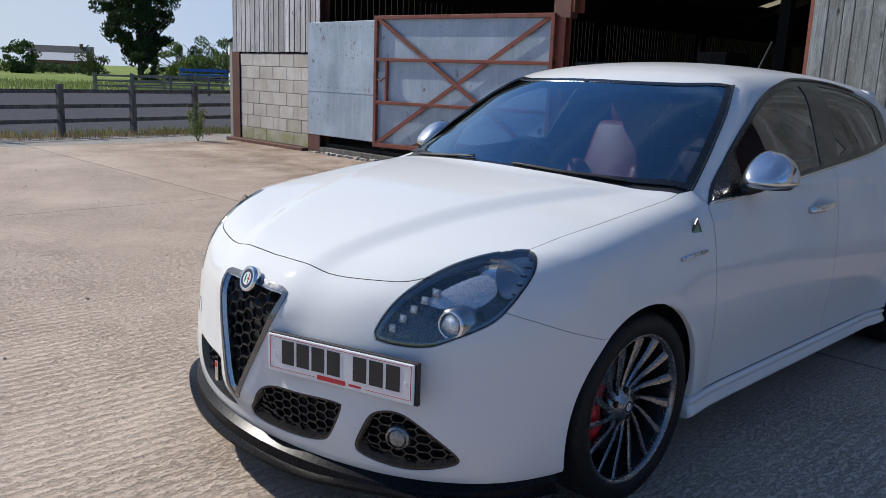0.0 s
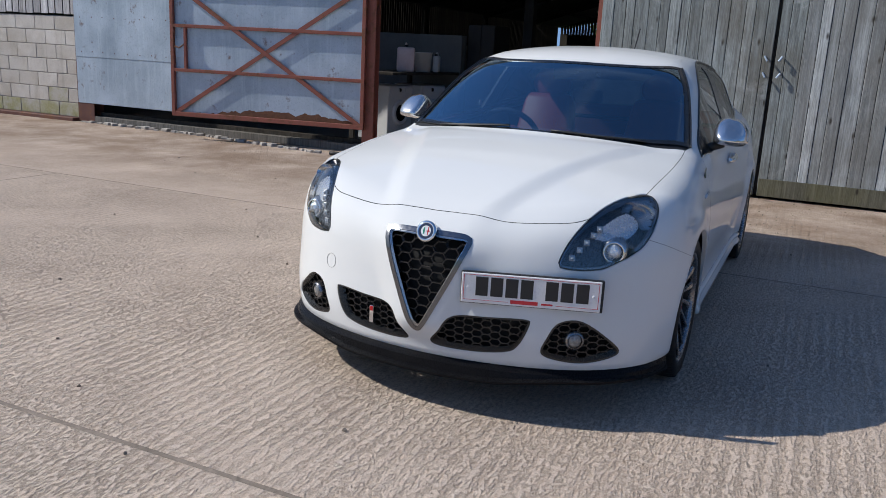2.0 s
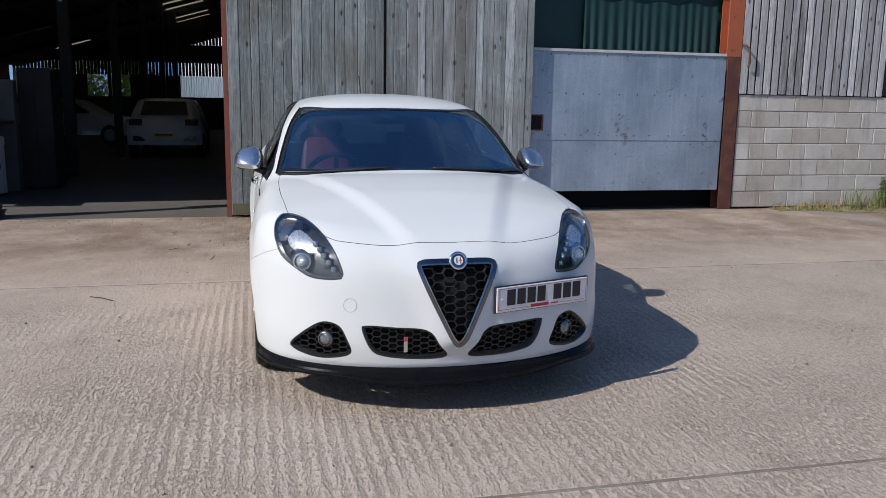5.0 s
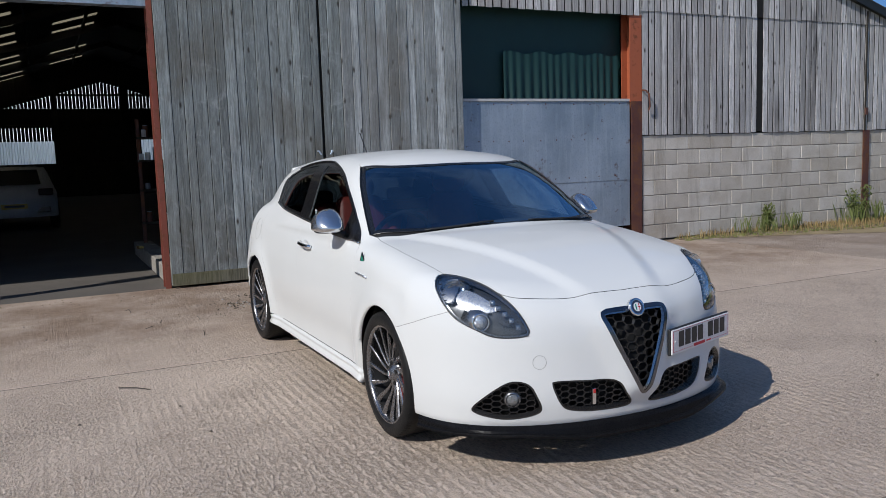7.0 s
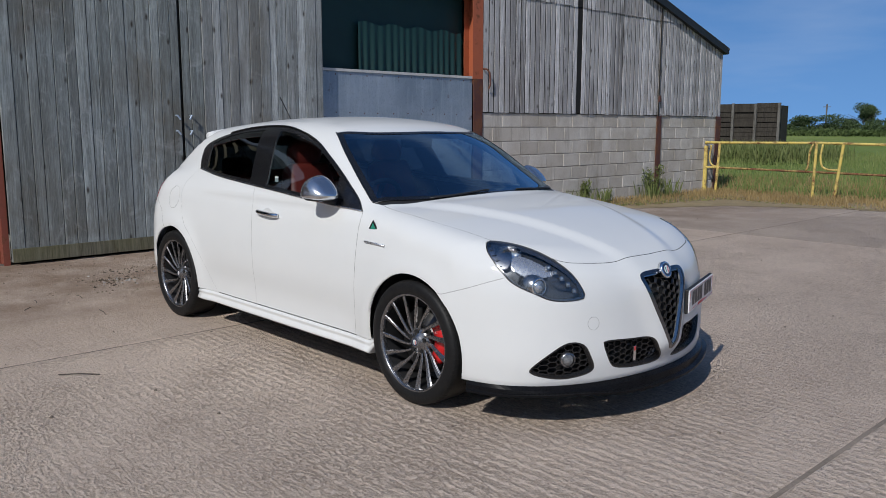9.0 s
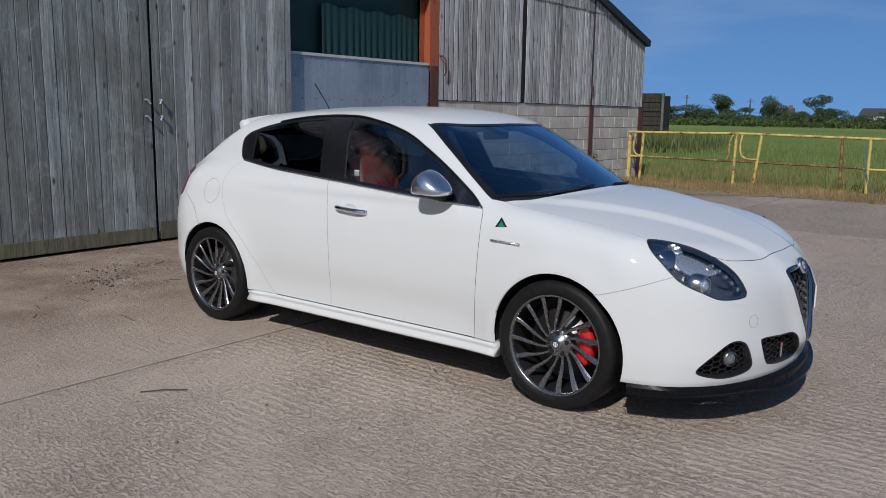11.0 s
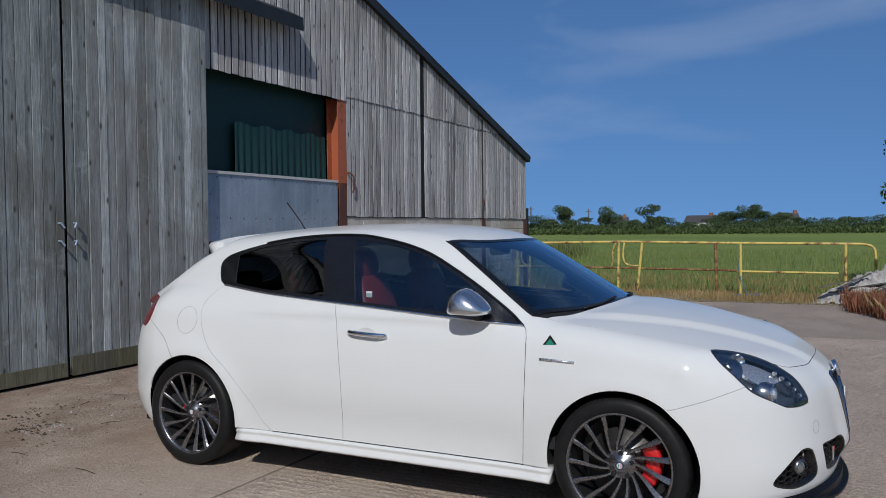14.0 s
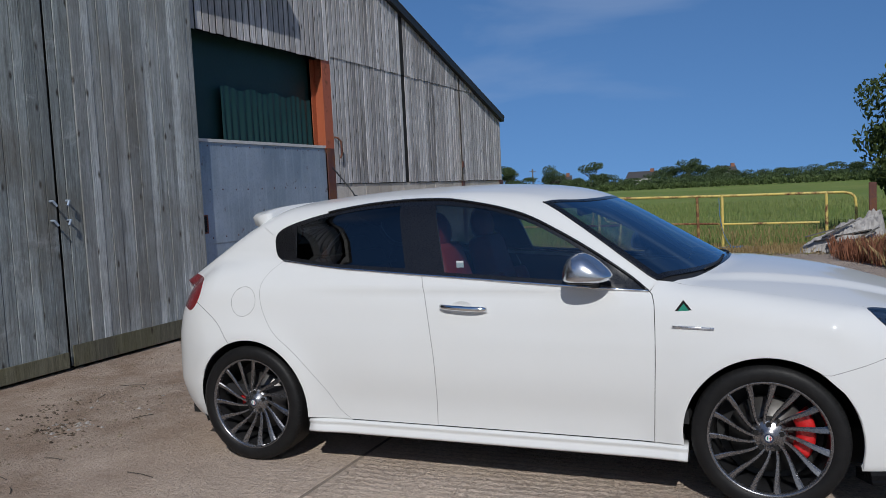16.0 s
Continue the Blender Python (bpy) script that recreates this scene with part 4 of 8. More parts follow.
def skin(chart, loop3d, holes=(), gap=0.0013, grid=0.035, lip=0.012, sink=0.0):
    """A panel of the body inside a loop of 3D points on it: points, normals, faces. It has a turned-in lip at its edges."""
    loops = [inset(clean(chart.down(np.asarray(loop3d))), gap)] + [inset(clean(chart.down(np.asarray(h))), -gap) for h in holes]
    lo, hi = loops[0].min(0), loops[0].max(0)
    gx, gy = np.meshgrid(np.arange(lo[0], hi[0], grid), np.arange(lo[1], hi[1], grid))
    g = np.stack([gx.ravel(), gy.ravel()], -1)
    g += (np.arange(len(g)) % 2)[:, None] * 1e-4
    g = g[inside(g, inset(loops[0], grid * 0.45))]
    for h in loops[1:]:
        g = g[~inside(g, inset(h, -grid * 0.45))]
    pts, edges, n0 = [], [], 0
    for l in loops:
        pts.append(l)
        edges += [(n0 + i, n0 + (i + 1) % len(l)) for i in range(len(l))]
        n0 += len(l)
    pts.append(g)
    allp = np.concatenate(pts)
    v, e, f, *_ = delaunay_2d_cdt([Vector(p) for p in allp], edges, [], 0, 1e-5)
    v, f = np.array([tuple(p) for p in v]), np.array([t for t in f if len(t) == 3])
    c = v[f].mean(1)
    keep = inside(c, loops[0])
    for h in loops[1:]:
        keep &= ~inside(c, h)
    f = f[keep]
    used = np.unique(f)
    back = -np.ones(len(v), int)
    back[used] = np.arange(len(used))
    v, f = v[used], back[f]
    p = chart.up(v)
    n = normals_at(p)
    p = p - n * sink
    # turn faces outwards
    fn = np.cross(p[f[:, 1]] - p[f[:, 0]], p[f[:, 2]] - p[f[:, 0]])
    flip = (fn * n[f[:, 0]]).sum(1) < 0
    f[flip] = f[flip][:, ::-1]
    if lip:
        count = {}
        for t in f:
            for a, b in ((t[0], t[1]), (t[1], t[2]), (t[2], t[0])):
                count[(a, b)] = count.get((a, b), 0) + 1
        rim = [(a, b) for a, b in count if (b, a) not in count]
        ids = sorted({i for e2 in rim for i in e2})
        at = {i: len(p) + k for k, i in enumerate(ids)}
        p = np.concatenate([p, p[ids] - n[ids] * lip])
        n = np.concatenate([n, n[ids]])
        f = np.concatenate([f, np.array([t for a, b in rim for t in ((b, a, at[a]), (b, at[a], at[b]))])])
    return p, n, f


def panel(name, pnf, material, parent, label="", mirror=False):
    p, n, f = pnf
    p, n = p.copy(), n.copy()
    if mirror:
        p[:, 1] *= -1
        n[:, 1] *= -1
        f = f[:, ::-1]
    me = bpy.data.meshes.new(name)
    me.from_pydata(p.tolist(), [], f.tolist())
    me.polygons.foreach_set("use_smooth", [True] * len(f))
    me.update()
    me.normals_split_custom_set_from_vertices(n.tolist())
    me.materials.append(material)
    ob = new(name, me)
    ob.parent = parent
    if label:
        tagged(ob, label)
    return ob


def both(name, pnf, material, parent, label=""):
    return [panel(name, pnf, material, parent, label, m) for m in (False, True)]


def paint_mat():
    k = Nodes("white_car_paint")
    n = k.noise(900.0, 2.0)
    k.set(Base_Color=k.mix(k.noise(3.0), (0.665, 0.672, 0.665), (0.69, 0.698, 0.69)), Roughness=0.6, Coat_Weight=0.7, Coat_Roughness=0.04, Specular_IOR_Level=0.05)
    return k.m


M["paint"] = paint_mat()
M["glass_dark"] = glass_mat("privacy_glass", (0.12, 0.15, 0.17), mirror=0.12)
# the windscreen's sheen colours its reflection blue, for a deeper mirrored sky
M["glass_screen"] = glass_mat("tinted_windscreen", (0.44, 0.57, 0.70), mirror=0.17, fall=2.6, sheen=(0.66, 0.86, 1.0))
M["glass_front"] = glass_mat("tinted_glass", (0.70, 0.79, 0.80), mirror=0.13)
M["lamp_glass"] = glass_mat("clear_lamp_cover", (0.93, 0.95, 0.96), mirror=0.11)
M["gloss_black"] = plain("gloss_black", (0.006, 0.006, 0.007), (0.010, 0.010, 0.011), 20.0, 0.28, Coat_Weight=0.25)
M["matt_black"] = plain("black_plastic", (0.012, 0.012, 0.013), (0.02, 0.02, 0.021), 40.0, 0.55)
M["chrome"] = plain("chrome", (0.75, 0.76, 0.78), (0.8, 0.81, 0.82), 10.0, 0.1, 1.0)
M["satin"] = plain("satin_silver", (0.64, 0.65, 0.67), (0.70, 0.71, 0.72), 10.0, 0.20, 1.0)
M["alloy"] = plain("dark_alloy", (0.20, 0.20, 0.21), (0.27, 0.27, 0.28), 12.0, 0.27, 0.9, Coat_Weight=0.4)
M["tyre"] = plain("tyre_rubber", (0.007, 0.007, 0.008), (0.014, 0.014, 0.014), 25.0, 0.52, bump=0.15, Specular_IOR_Level=0.22)
M["caliper"] = plain("red_caliper", (0.55, 0.015, 0.018), (0.62, 0.022, 0.022), 20.0, 0.3, Coat_Weight=0.5)
M["disc"] = plain("brake_disc", (0.12, 0.115, 0.11), (0.18, 0.175, 0.17), 30.0, 0.38, 0.9)
M["red_leather"] = plain("red_leather", (0.17, 0.020, 0.016), (0.23, 0.030, 0.022), 20.0, 0.5, bump=0.2)
M["dark_trim"] = plain("dark_interior", (0.012, 0.012, 0.014), (0.022, 0.022, 0.025), 20.0, 0.7)
M["red_lens"] = plain("red_lens", (0.17, 0.004, 0.006), (0.22, 0.006, 0.008), 8.0, 0.12, Coat_Weight=1.0)
M["lamp_inner"] = plain("lamp_housing", (0.055, 0.058, 0.064), (0.11, 0.114, 0.122), 20.0, 0.28, 0.6)

car = thing("car", "white five-door hatchback with dark alloy wheels parked on the yard", "car", (0, 0.012, 0))

# key lines, on the car's left; the right is their mirror image
DLO_LOW = [(0.840, 0.937), (0.605, 0.952), (0.329, 0.971), (-0.09, 1.0), (-0.276, 1.012), (-0.543, 1.031), (-0.808, 1.051), (-1.137, 1.087)]
DLO_TOP = [(-1.137, 1.087), (-1.186, 1.109), (-1.217, 1.162), (-1.229, 1.215), (-1.199, 1.255), (-1.109, 1.291), (-0.931, 1.335), (-0.72, 1.368), (-0.545, 1.383), (-0.38, 1.388), (-0.20, 1.382), (-0.032, 1.357), (0.112, 1.327), (0.261, 1.281), (0.432, 1.198), (0.591, 1.107), (0.743, 1.008), (0.840, 0.937)]
B_TOP, B_LOW = (-0.276, 1.012), (-0.196, 0.268)
B_CUT = [B_TOP, (-0.231, 0.832), (-0.192, 0.566), B_LOW]
FRONT_CUT = [(0.846, 0.934), (0.868, 0.885), (0.873, 0.64), (0.858, 0.268)]
dlo_low, dlo_top = on(SIDE, DLO_LOW), on(SIDE, DLO_TOP)
dlo = np.concatenate([dlo_low, dlo_top[1:-1]])
LAMP = [(1.715, 0.718, 0.861), (1.80, 0.655, 0.855), (1.93, 0.588, 0.81), (2.05, 0.533, 0.73), (2.11, 0.50, 0.632), (2.095, 0.53, 0.604), (2.05, 0.62, 0.606), (2.0, 0.68, 0.626), (1.89, 0.765, 0.69), (1.79, 0.787, 0.787), (1.732, 0.765, 0.835)]
BROW = Flat((-0.62, -0.50, -0.60), (-0.63, 0.77, 0))
lamp = on(BROW, BROW.down(np.array(LAMP)), 0.015, True)
hood_side = on(TOP, [(0.940, 0.732), (1.14, 0.742), (1.36, 0.741), (1.555, 0.730), (1.70, 0.722)])
hood_front = on(TOP, [(1.965, 0.58), (2.025, 0.50), (2.082, 0.335), (2.106, 0.187), (2.114, 0.0)])


def near(loop, p):
    return int(np.argmin(np.linalg.norm(loop - np.asarray(p), axis=1)))


def run(loop, a, b):
    """The stretch of a closed loop from index a forwards to b."""
    n = len(loop)
    return loop[[(a + i) % n for i in range((b - a) % n + 1)]]


lamp_rear, lamp_in = near(lamp, hood_side[-1]), near(lamp, hood_front[0])
hood_side[-1], hood_front[0] = lamp[lamp_rear], lamp[lamp_in]
gap_line = on(SIDE, [(1.550, 0.600), (1.70, 0.648), (1.80, 0.686), (1.853, 0.705)])
lamp_out = near(lamp, gap_line[-1])
gap_line[-1] = lamp[lamp_out]
lamp_run = run(lamp, lamp_rear, lamp_in)

# bonnet
mirror_y = np.array([1, -1, 1])
left_edge = np.concatenate([hood_side, lamp_run[1:-1], hood_front])
cowl = on(TOP, [(0.940, -0.732), (1.055, -0.55), (1.125, -0.25), (1.14, 0), (1.125, 0.25), (1.055, 0.55), (0.940, 0.732)])
panel("bonnet", skin(TOP, np.concatenate([left_edge, (left_edge * mirror_y)[::-1][1:], cowl[1:-1]]), grid=0.022), M["paint"], car)

# front wing
screen_edge = on(SCREEN, SCREEN.down(np.array([(0.875, 0.748, 0.981), (0.665, 0.700, 1.118), (0.47, 0.645, 1.240), (0.30, 0.574, 1.341)])))
arch_f = arc(ARCH_F, HUB_Z, ARCH, 180 + 8, 40)
wing_arch = SIDE.up(arch_f)
hit_gap = near(wing_arch, gap_line[0])
gap_line[0] = wing_arch[hit_gap]
wing = np.concatenate([
    on(SIDE, FRONT_CUT), on(SIDE, [FRONT_CUT[-1], (0.975, 0.268)])[1:],
    wing_arch[: hit_gap + 1], gap_line[1:], run(lamp, lamp_out, lamp_rear)[1:-1], hood_side[::-1], screen_edge[:1]])
both("wing", skin(SLANT, wing, grid=0.03, lip=0.02), M["paint"], car)

# doors and rear quarter
b_at = near(dlo_low, SIDE.up(np.array([B_TOP]))[0])
door_front = np.concatenate([on(SIDE, FRONT_CUT), on(SIDE, [FRONT_CUT[-1], B_LOW])[1:], on(SIDE, B_CUT[::-1])[1:], dlo_low[b_at::-1][1:-1]])
both("front_door", skin(SIDE, door_front, lip=0.02, gap=0.0022), M["paint"], car)
rear_edge = on(SIDE, [(-1.137, 1.087), (-1.200, 1.035), (-1.237, 0.967), (-1.226, 0.880), (-1.19, 0.798), (-1.122, 0.71), (-0.981, 0.595), (-0.826, 0.426), (-0.745, 0.315), (-0.68, 0.268)])
door_rear = np.concatenate([on(SIDE, B_CUT), on(SIDE, [B_LOW, (-0.68, 0.268)])[1:], rear_edge[::-1][1:], dlo_low[::-1][1 : len(dlo_low) - b_at - 1]])
both("rear_door", skin(SIDE, door_rear, lip=0.02, gap=0.0018), M["paint"], car)
arch_r = arc(ARCH_R, HUB_Z, ARCH, -8, 110)
hatch_cut = [(-1.40, 1.305), (-1.50, 1.21), (-1.66, 1.08), (-1.79, 0.97)]
bumper_r = [(-1.79, 0.97), (-1.715, 0.89), (-1.63, 0.845), (-1.553, 0.796), (-1.48, 0.735), (-1.4108, 0.6495)]
quarter = np.concatenate([rear_edge[:-1], on(SIDE, [(-0.68, 0.268), (-0.935, 0.268)]), SIDE.up(arch_r), on(SIDE, bumper_r)[::-1][1:], on(SIDE, hatch_cut)[::-1][1:],
    on(SIDE, [(-1.40, 1.305), (-1.30, 1.252), (-1.229, 1.215)])[1:], dlo_top[: near(dlo_top, (-1.229, 0.645, 1.215))][::-1][:-1]])
both("rear_quarter", skin(SIDE, quarter, lip=0.02, gap=0.0008), M["paint"], car)

# cant rail and windscreen pillar
ditch = on(TOP, [(screen_edge[-1][0], screen_edge[-1][1]), (0.05, 0.525), (-0.5, 0.490), (-1.1, 0.475), (-1.44, 0.47)])
frame_loop = np.concatenate([screen_edge, ditch[1:], on(SIDE, [(-1.40, 1.305), (-1.30, 1.252), (-1.229, 1.215)], 0.03), dlo_top[near(dlo_top, (-1.229, 0.645, 1.215)) :]])
both("roof_rail", skin(SLANT, frame_loop, grid=0.03, gap=0.0006), M["paint"], car)
header = on(TOP, [(screen_edge[-1][0], screen_edge[-1][1]), (0.44, 0.40), (0.505, 0.20), (0.52, 0.0)])
tail_line = on(TOP, [(-1.44, 0.47), (-1.47, 0.25), (-1.48, 0.0)])
roof_half = np.concatenate([header[::-1], ditch[1:], tail_line[1:]])
panel("roof", skin(TOP, np.concatenate([roof_half, (roof_half * mirror_y)[::-1][1:-1]]), gap=0.0006), M["paint"], car)

# glass
screen_low = on(SCREEN, SCREEN.down(np.array([(0.875, 0.748, 0.981), (1.035, 0.50, 0.995), (1.12, 0.25, 1.0), (1.145, 0, 1.0)])))
ws_half = np.concatenate([screen_low[::-1], screen_edge[1:], header[1:]])
panel("windscreen", skin(SCREEN, np.concatenate([ws_half, (ws_half * mirror_y)[::-1][1:-1]]), lip=0.0, sink=0.003), M["glass_screen"], car, "tinted windscreen")

frit_q = inset(clean(SCREEN.down(np.concatenate([ws_half, (ws_half * mirror_y)[::-1][1:-1]]))), 0.026)
panel("windscreen_band", skin(SCREEN, np.concatenate([ws_half, (ws_half * mirror_y)[::-1][1:-1]]), [SCREEN.up(frit_q)], lip=0.004, sink=0.0005, gap=-0.001, grid=0.02), M["gloss_black"], car, "black band round the windscreen")

FRONT_PANE = [[(0.576, 0.980), (-0.16, 1.026)], [(-0.16, 1.026), (-0.262, 1.362)], [(-0.262, 1.362), (-0.04, 1.338), (0.10, 1.308), (0.25, 1.262), (0.42, 1.180), (0.547, 1.106)], [(0.547, 1.106), (0.576, 0.980)]]
REAR_PANE = [[(-0.377, 1.046), (-0.80, 1.072), (-1.06, 1.103)], [(-1.06, 1.103), (-1.094, 1.268)], [(-1.094, 1.268), (-0.93, 1.312), (-0.72, 1.346), (-0.47, 1.364)], [(-0.47, 1.364), (-0.377, 1.046)]]
front_pane, rear_pane = (np.concatenate([on(SIDE, side)[:-1] for side in pane]) for pane in (FRONT_PANE, REAR_PANE))
both("window_surround", skin(SIDE, dlo, [front_pane, rear_pane], gap=0.0005, sink=0.002), M["gloss_black"], car, "gloss black pillar and window surround")
both("front_side_window", skin(SIDE, front_pane, lip=0.0, sink=0.005, gap=-0.002), M["glass_front"], car)
both("rear_side_window", skin(SIDE, rear_pane, lip=0.0, sink=0.005, gap=-0.002), M["glass_dark"], car, "dark privacy glass")

# ---- car: front end ----
M["lamp_lens"] = plain("ribbed_lamp_lens", (0.62, 0.67, 0.71), (0.84, 0.88, 0.91), 60.0, 0.12, 0.85, bump=0.6, bscale=150.0, Coat_Weight=1.0)
M["mesh_black"] = plain("black_mesh", (0.009, 0.009, 0.010), (0.015, 0.015, 0.016), 40.0, 0.26, Specular_IOR_Level=0.75)


M["fog_lens"] = plain("fog_lamp_glass", (0.10, 0.105, 0.11), (0.34, 0.35, 0.36), 90.0, 0.12, 0.5, bump=0.5, bscale=120.0, Coat_Weight=1.0)


def spot(y, z, sink=0.0):
    """A place on the nose, and the way out of it."""
    p = strike(np.array([[2.8, y, z]]), np.array([[-1.0, 0, 0]]), 2.0, 300)
    n = normals_at(p)
    return Vector((p - n * sink)[0]), Vector(n[0])


def nose_loop(points, gap=0.014):
    """A closed loop on the nose from (y, z) pairs."""
    q = fine([(y, z) for y, z in points], gap, True)
    return strike(np.stack([0 * q[:, 0] + 2.8, q[:, 0], q[:, 1]], -1), np.broadcast_to(np.array([-1.0, 0, 0]), (len(q), 3)), 2.0, 300)


SHIELD = [(0.0, 0.702), (0.10, 0.702), (0.160, 0.697), (0.181, 0.672), (0.145, 0.575), (0.087, 0.450), (0.034, 0.345), (0.0, 0.316)]
shield_loop = nose_loop(SHIELD + [(-y, z) for y, z in SHIELD[-2:0:-1]])
INTAKE = [(0.052, 0.264), (0.09, 0.330), (0.138, 0.390), (0.27, 0.402), (0.405, 0.408), (0.424, 0.390), (0.39, 0.305), (0.34, 0.270), (0.20, 0.255)]
FOG = [(0.473, 0.275), (0.490, 0.345), (0.525, 0.403), (0.60, 0.412), (0.69, 0.345), (0.73, 0.280), (0.65, 0.247), (0.56, 0.246)]
intake_loop, fog_loop = nose_loop(INTAKE), nose_loop(FOG)
bump_arch = SIDE.up(arc(ARCH_F, HUB_Z, ARCH, 40, -17))
cut = near(bump_arch, gap_line[0])
bump_arch[cut] = gap_line[0]
low_q = [NOSE.down(bump_arch[-1:])[0]] + [(u, 0.211) for u in (0.80, 0.6, 0.4, 0.2, 0.0)]
bump_low = NOSE.up(fine(low_q, 0.03))
half_b = np.concatenate([hood_front[::-1], run(lamp, lamp_in, lamp_out)[1:-1], gap_line[::-1], bump_arch[cut + 1 :], bump_low[1:]])
mir = (half_b * mirror_y)[::-1][1:-1]
panel("front_bumper", skin(NOSE, np.concatenate([half_b, mir]), [shield_loop, intake_loop, intake_loop * mirror_y, fog_loop, fog_loop * mirror_y], grid=0.026, lip=0.028), M["paint"], car)


M["dark_chrome"] = plain("dark_chrome", (0.16, 0.165, 0.18), (0.22, 0.225, 0.24), 10.0, 0.2, 1.0)


def honeycomb(loop, pitch, depth, material, parent, name, r=0.0036):
    """Bars in a honeycomb across an opening of the nose, set back from the skin."""
    q = loop[:, 1:]
    c, bm = q.mean(0), bmesh.new()
    lo, hi = q.min(0), q.max(0)
    nx, nz = int((hi[0] - lo[0]) / pitch) + 3, int((hi[1] - lo[1]) / (pitch * 0.20)) + 4
    segs = []
    for i in range(-1, nx):
        for j in range(-1, nz):
            cy = lo[0] + (i + 0.5 * (j % 2)) * pitch
            cz = lo[1] + j * pitch * 0.20
            hexa = np.array([(cy + 0.5 * pitch * a, cz + 0.20 * pitch * b) for a, b in ((-0.64, 0), (-0.36, 1), (0.36, 1), (0.64, 0))])
            for a, b in zip(hexa, hexa[1:]):
                segs += [(a + (b - a) * u, a + (b - a) * (u + 0.25)) for u in (0.0, 0.25, 0.5, 0.75)]
    ends = np.array(segs).reshape(-1, 2)
    keep = inside(ends, q).reshape(-1, 2).all(1)
    ends = np.array(segs)[keep].reshape(-1, 2)
    p3 = strike(np.stack([0 * ends[:, 0] + 2.8, ends[:, 0], ends[:, 1]], -1), np.array([[-1.0, 0, 0]] * len(ends))) - np.array([depth, 0, 0])
    for a, b in zip(p3[::2], p3[1::2]):
        beam(a, b, 0.012, r, bm, up=(0, 0.02, 1))
    return part(name, bm, material, parent)


def opening(loop, name, depth, pitch):
    g = panel(name, skin(NOSE, loop, lip=0.0, sink=depth + 0.045, gap=-0.025), M["dark_gap"], car)
    honeycomb(loop, pitch, depth, M["mesh_black"], g, "mesh")
    if name != "grille":
        rim = NOSE.up(inset(clean(NOSE.down(loop)), 0.005))
        panel("lining", skin(NOSE, loop, [rim], gap=-0.001, sink=0.004, lip=0.036, grid=0.012), M["mesh_black"], g)
    return g


grille = opening(shield_loop, "grille", 0.030, 0.096)
ring_in = NOSE.up(inset(clean(NOSE.down(shield_loop)), 0.012))
panel("grille_frame", skin(NOSE, shield_loop, [ring_in], gap=-0.002, sink=-0.003, lip=0.010, grid=0.012), M["dark_chrome"], grille, "dark chrome shield surround")
panel("lining", skin(NOSE, ring_in, [NOSE.up(inset(clean(NOSE.down(ring_in)), 0.003))], gap=-0.001, sink=0.001, lip=0.014, grid=0.012), M["satin"], grille, "bright inner edge of the shield")
for s in (1, -1):
    m = np.array([1, s, 1])
    lo = intake_loop * m
    opening(lo[::s], "lower_intake", 0.034, 0.070)
    f = opening((fog_loop * m)[::s], "fog_lamp_pocket", 0.036, 0.066)
    p, n = spot(0.588 * s, 0.330, 0.022)
    q = Matrix.Translation(p) @ n.to_track_quat("Y", "Z").to_matrix().to_4x4()
    fl = part("fog_lamp", lathe([(0.0, 0.012), (0.020, 0.010), (0.030, 0.004), (0.031, -0.02)], 24, m=q), M["fog_lens"], f, "round clear fog lamp", True)
    part("rim", lathe([(0.029, 0.010), (0.036, 0.008), (0.040, -0.03), (0.031, -0.02)], 24, m=q), M["alloy"], fl, smooth=True)

# small enamel bar on the lower mesh, and tow-eye cover
p, n = spot(-0.235, 0.325, 0.012)
emb = part("mesh_badge", box(p.x - 0.006, p.x + 0.004, p.y - 0.009, p.y + 0.009, p.z - 0.038, p.z + 0.034, 0.002), M["chrome"], car, "small chrome and red bar badge")
part("red_bar", box(p.x - 0.004, p.x + 0.0055, p.y - 0.007, p.y + 0.007, p.z + 0.012, p.z + 0.032, 0.001), M["caliper"], emb)
p, n = spot(-0.472, 0.496)
q = Matrix.Translation(p) @ n.to_track_quat("Y", "Z").to_matrix().to_4x4()
M["seam"] = plain("panel_seam", (0.26, 0.26, 0.26), (0.32, 0.32, 0.32), 30.0, 0.7)
part("tow_cover_seam", pipe([q @ Vector((0.030 * math.cos(a), 0.0004, 0.030 * math.sin(a))) for a in np.linspace(0, 2 * math.pi, 30, endpoint=False)], 0.0008, closed=True, sides=5), M["seam"], car)

# round badge at the top of the shield
p, n = spot(0.0, 0.702)
q = Matrix.Translation(p + Vector((0.020, 0, -0.004))) @ Vector((0.93, 0, 0.36)).to_track_quat("Y", "Z").to_matrix().to_4x4()
badge = part("badge", lathe([(0.0, 0.010), (0.031, 0.010), (0.033, 0.012), (0.041, 0.009), (0.042, -0.012), (0.0, -0.012)], 36, m=q), M["chrome"], car, "round metal badge", True)
M["badge_white"] = plain("white_enamel", (0.66, 0.67, 0.68), (0.7, 0.7, 0.7), 30.0, 0.2)
M["badge_red"] = plain("red_enamel", (0.42, 0.02, 0.03), (0.46, 0.03, 0.03), 30.0, 0.2)
M["badge_green"] = plain("green_enamel", (0.02, 0.20, 0.14), (0.03, 0.26, 0.18), 30.0, 0.2)
M["badge_blue"] = plain("blue_enamel", (0.025, 0.035, 0.07), (0.035, 0.05, 0.09), 30.0, 0.2)


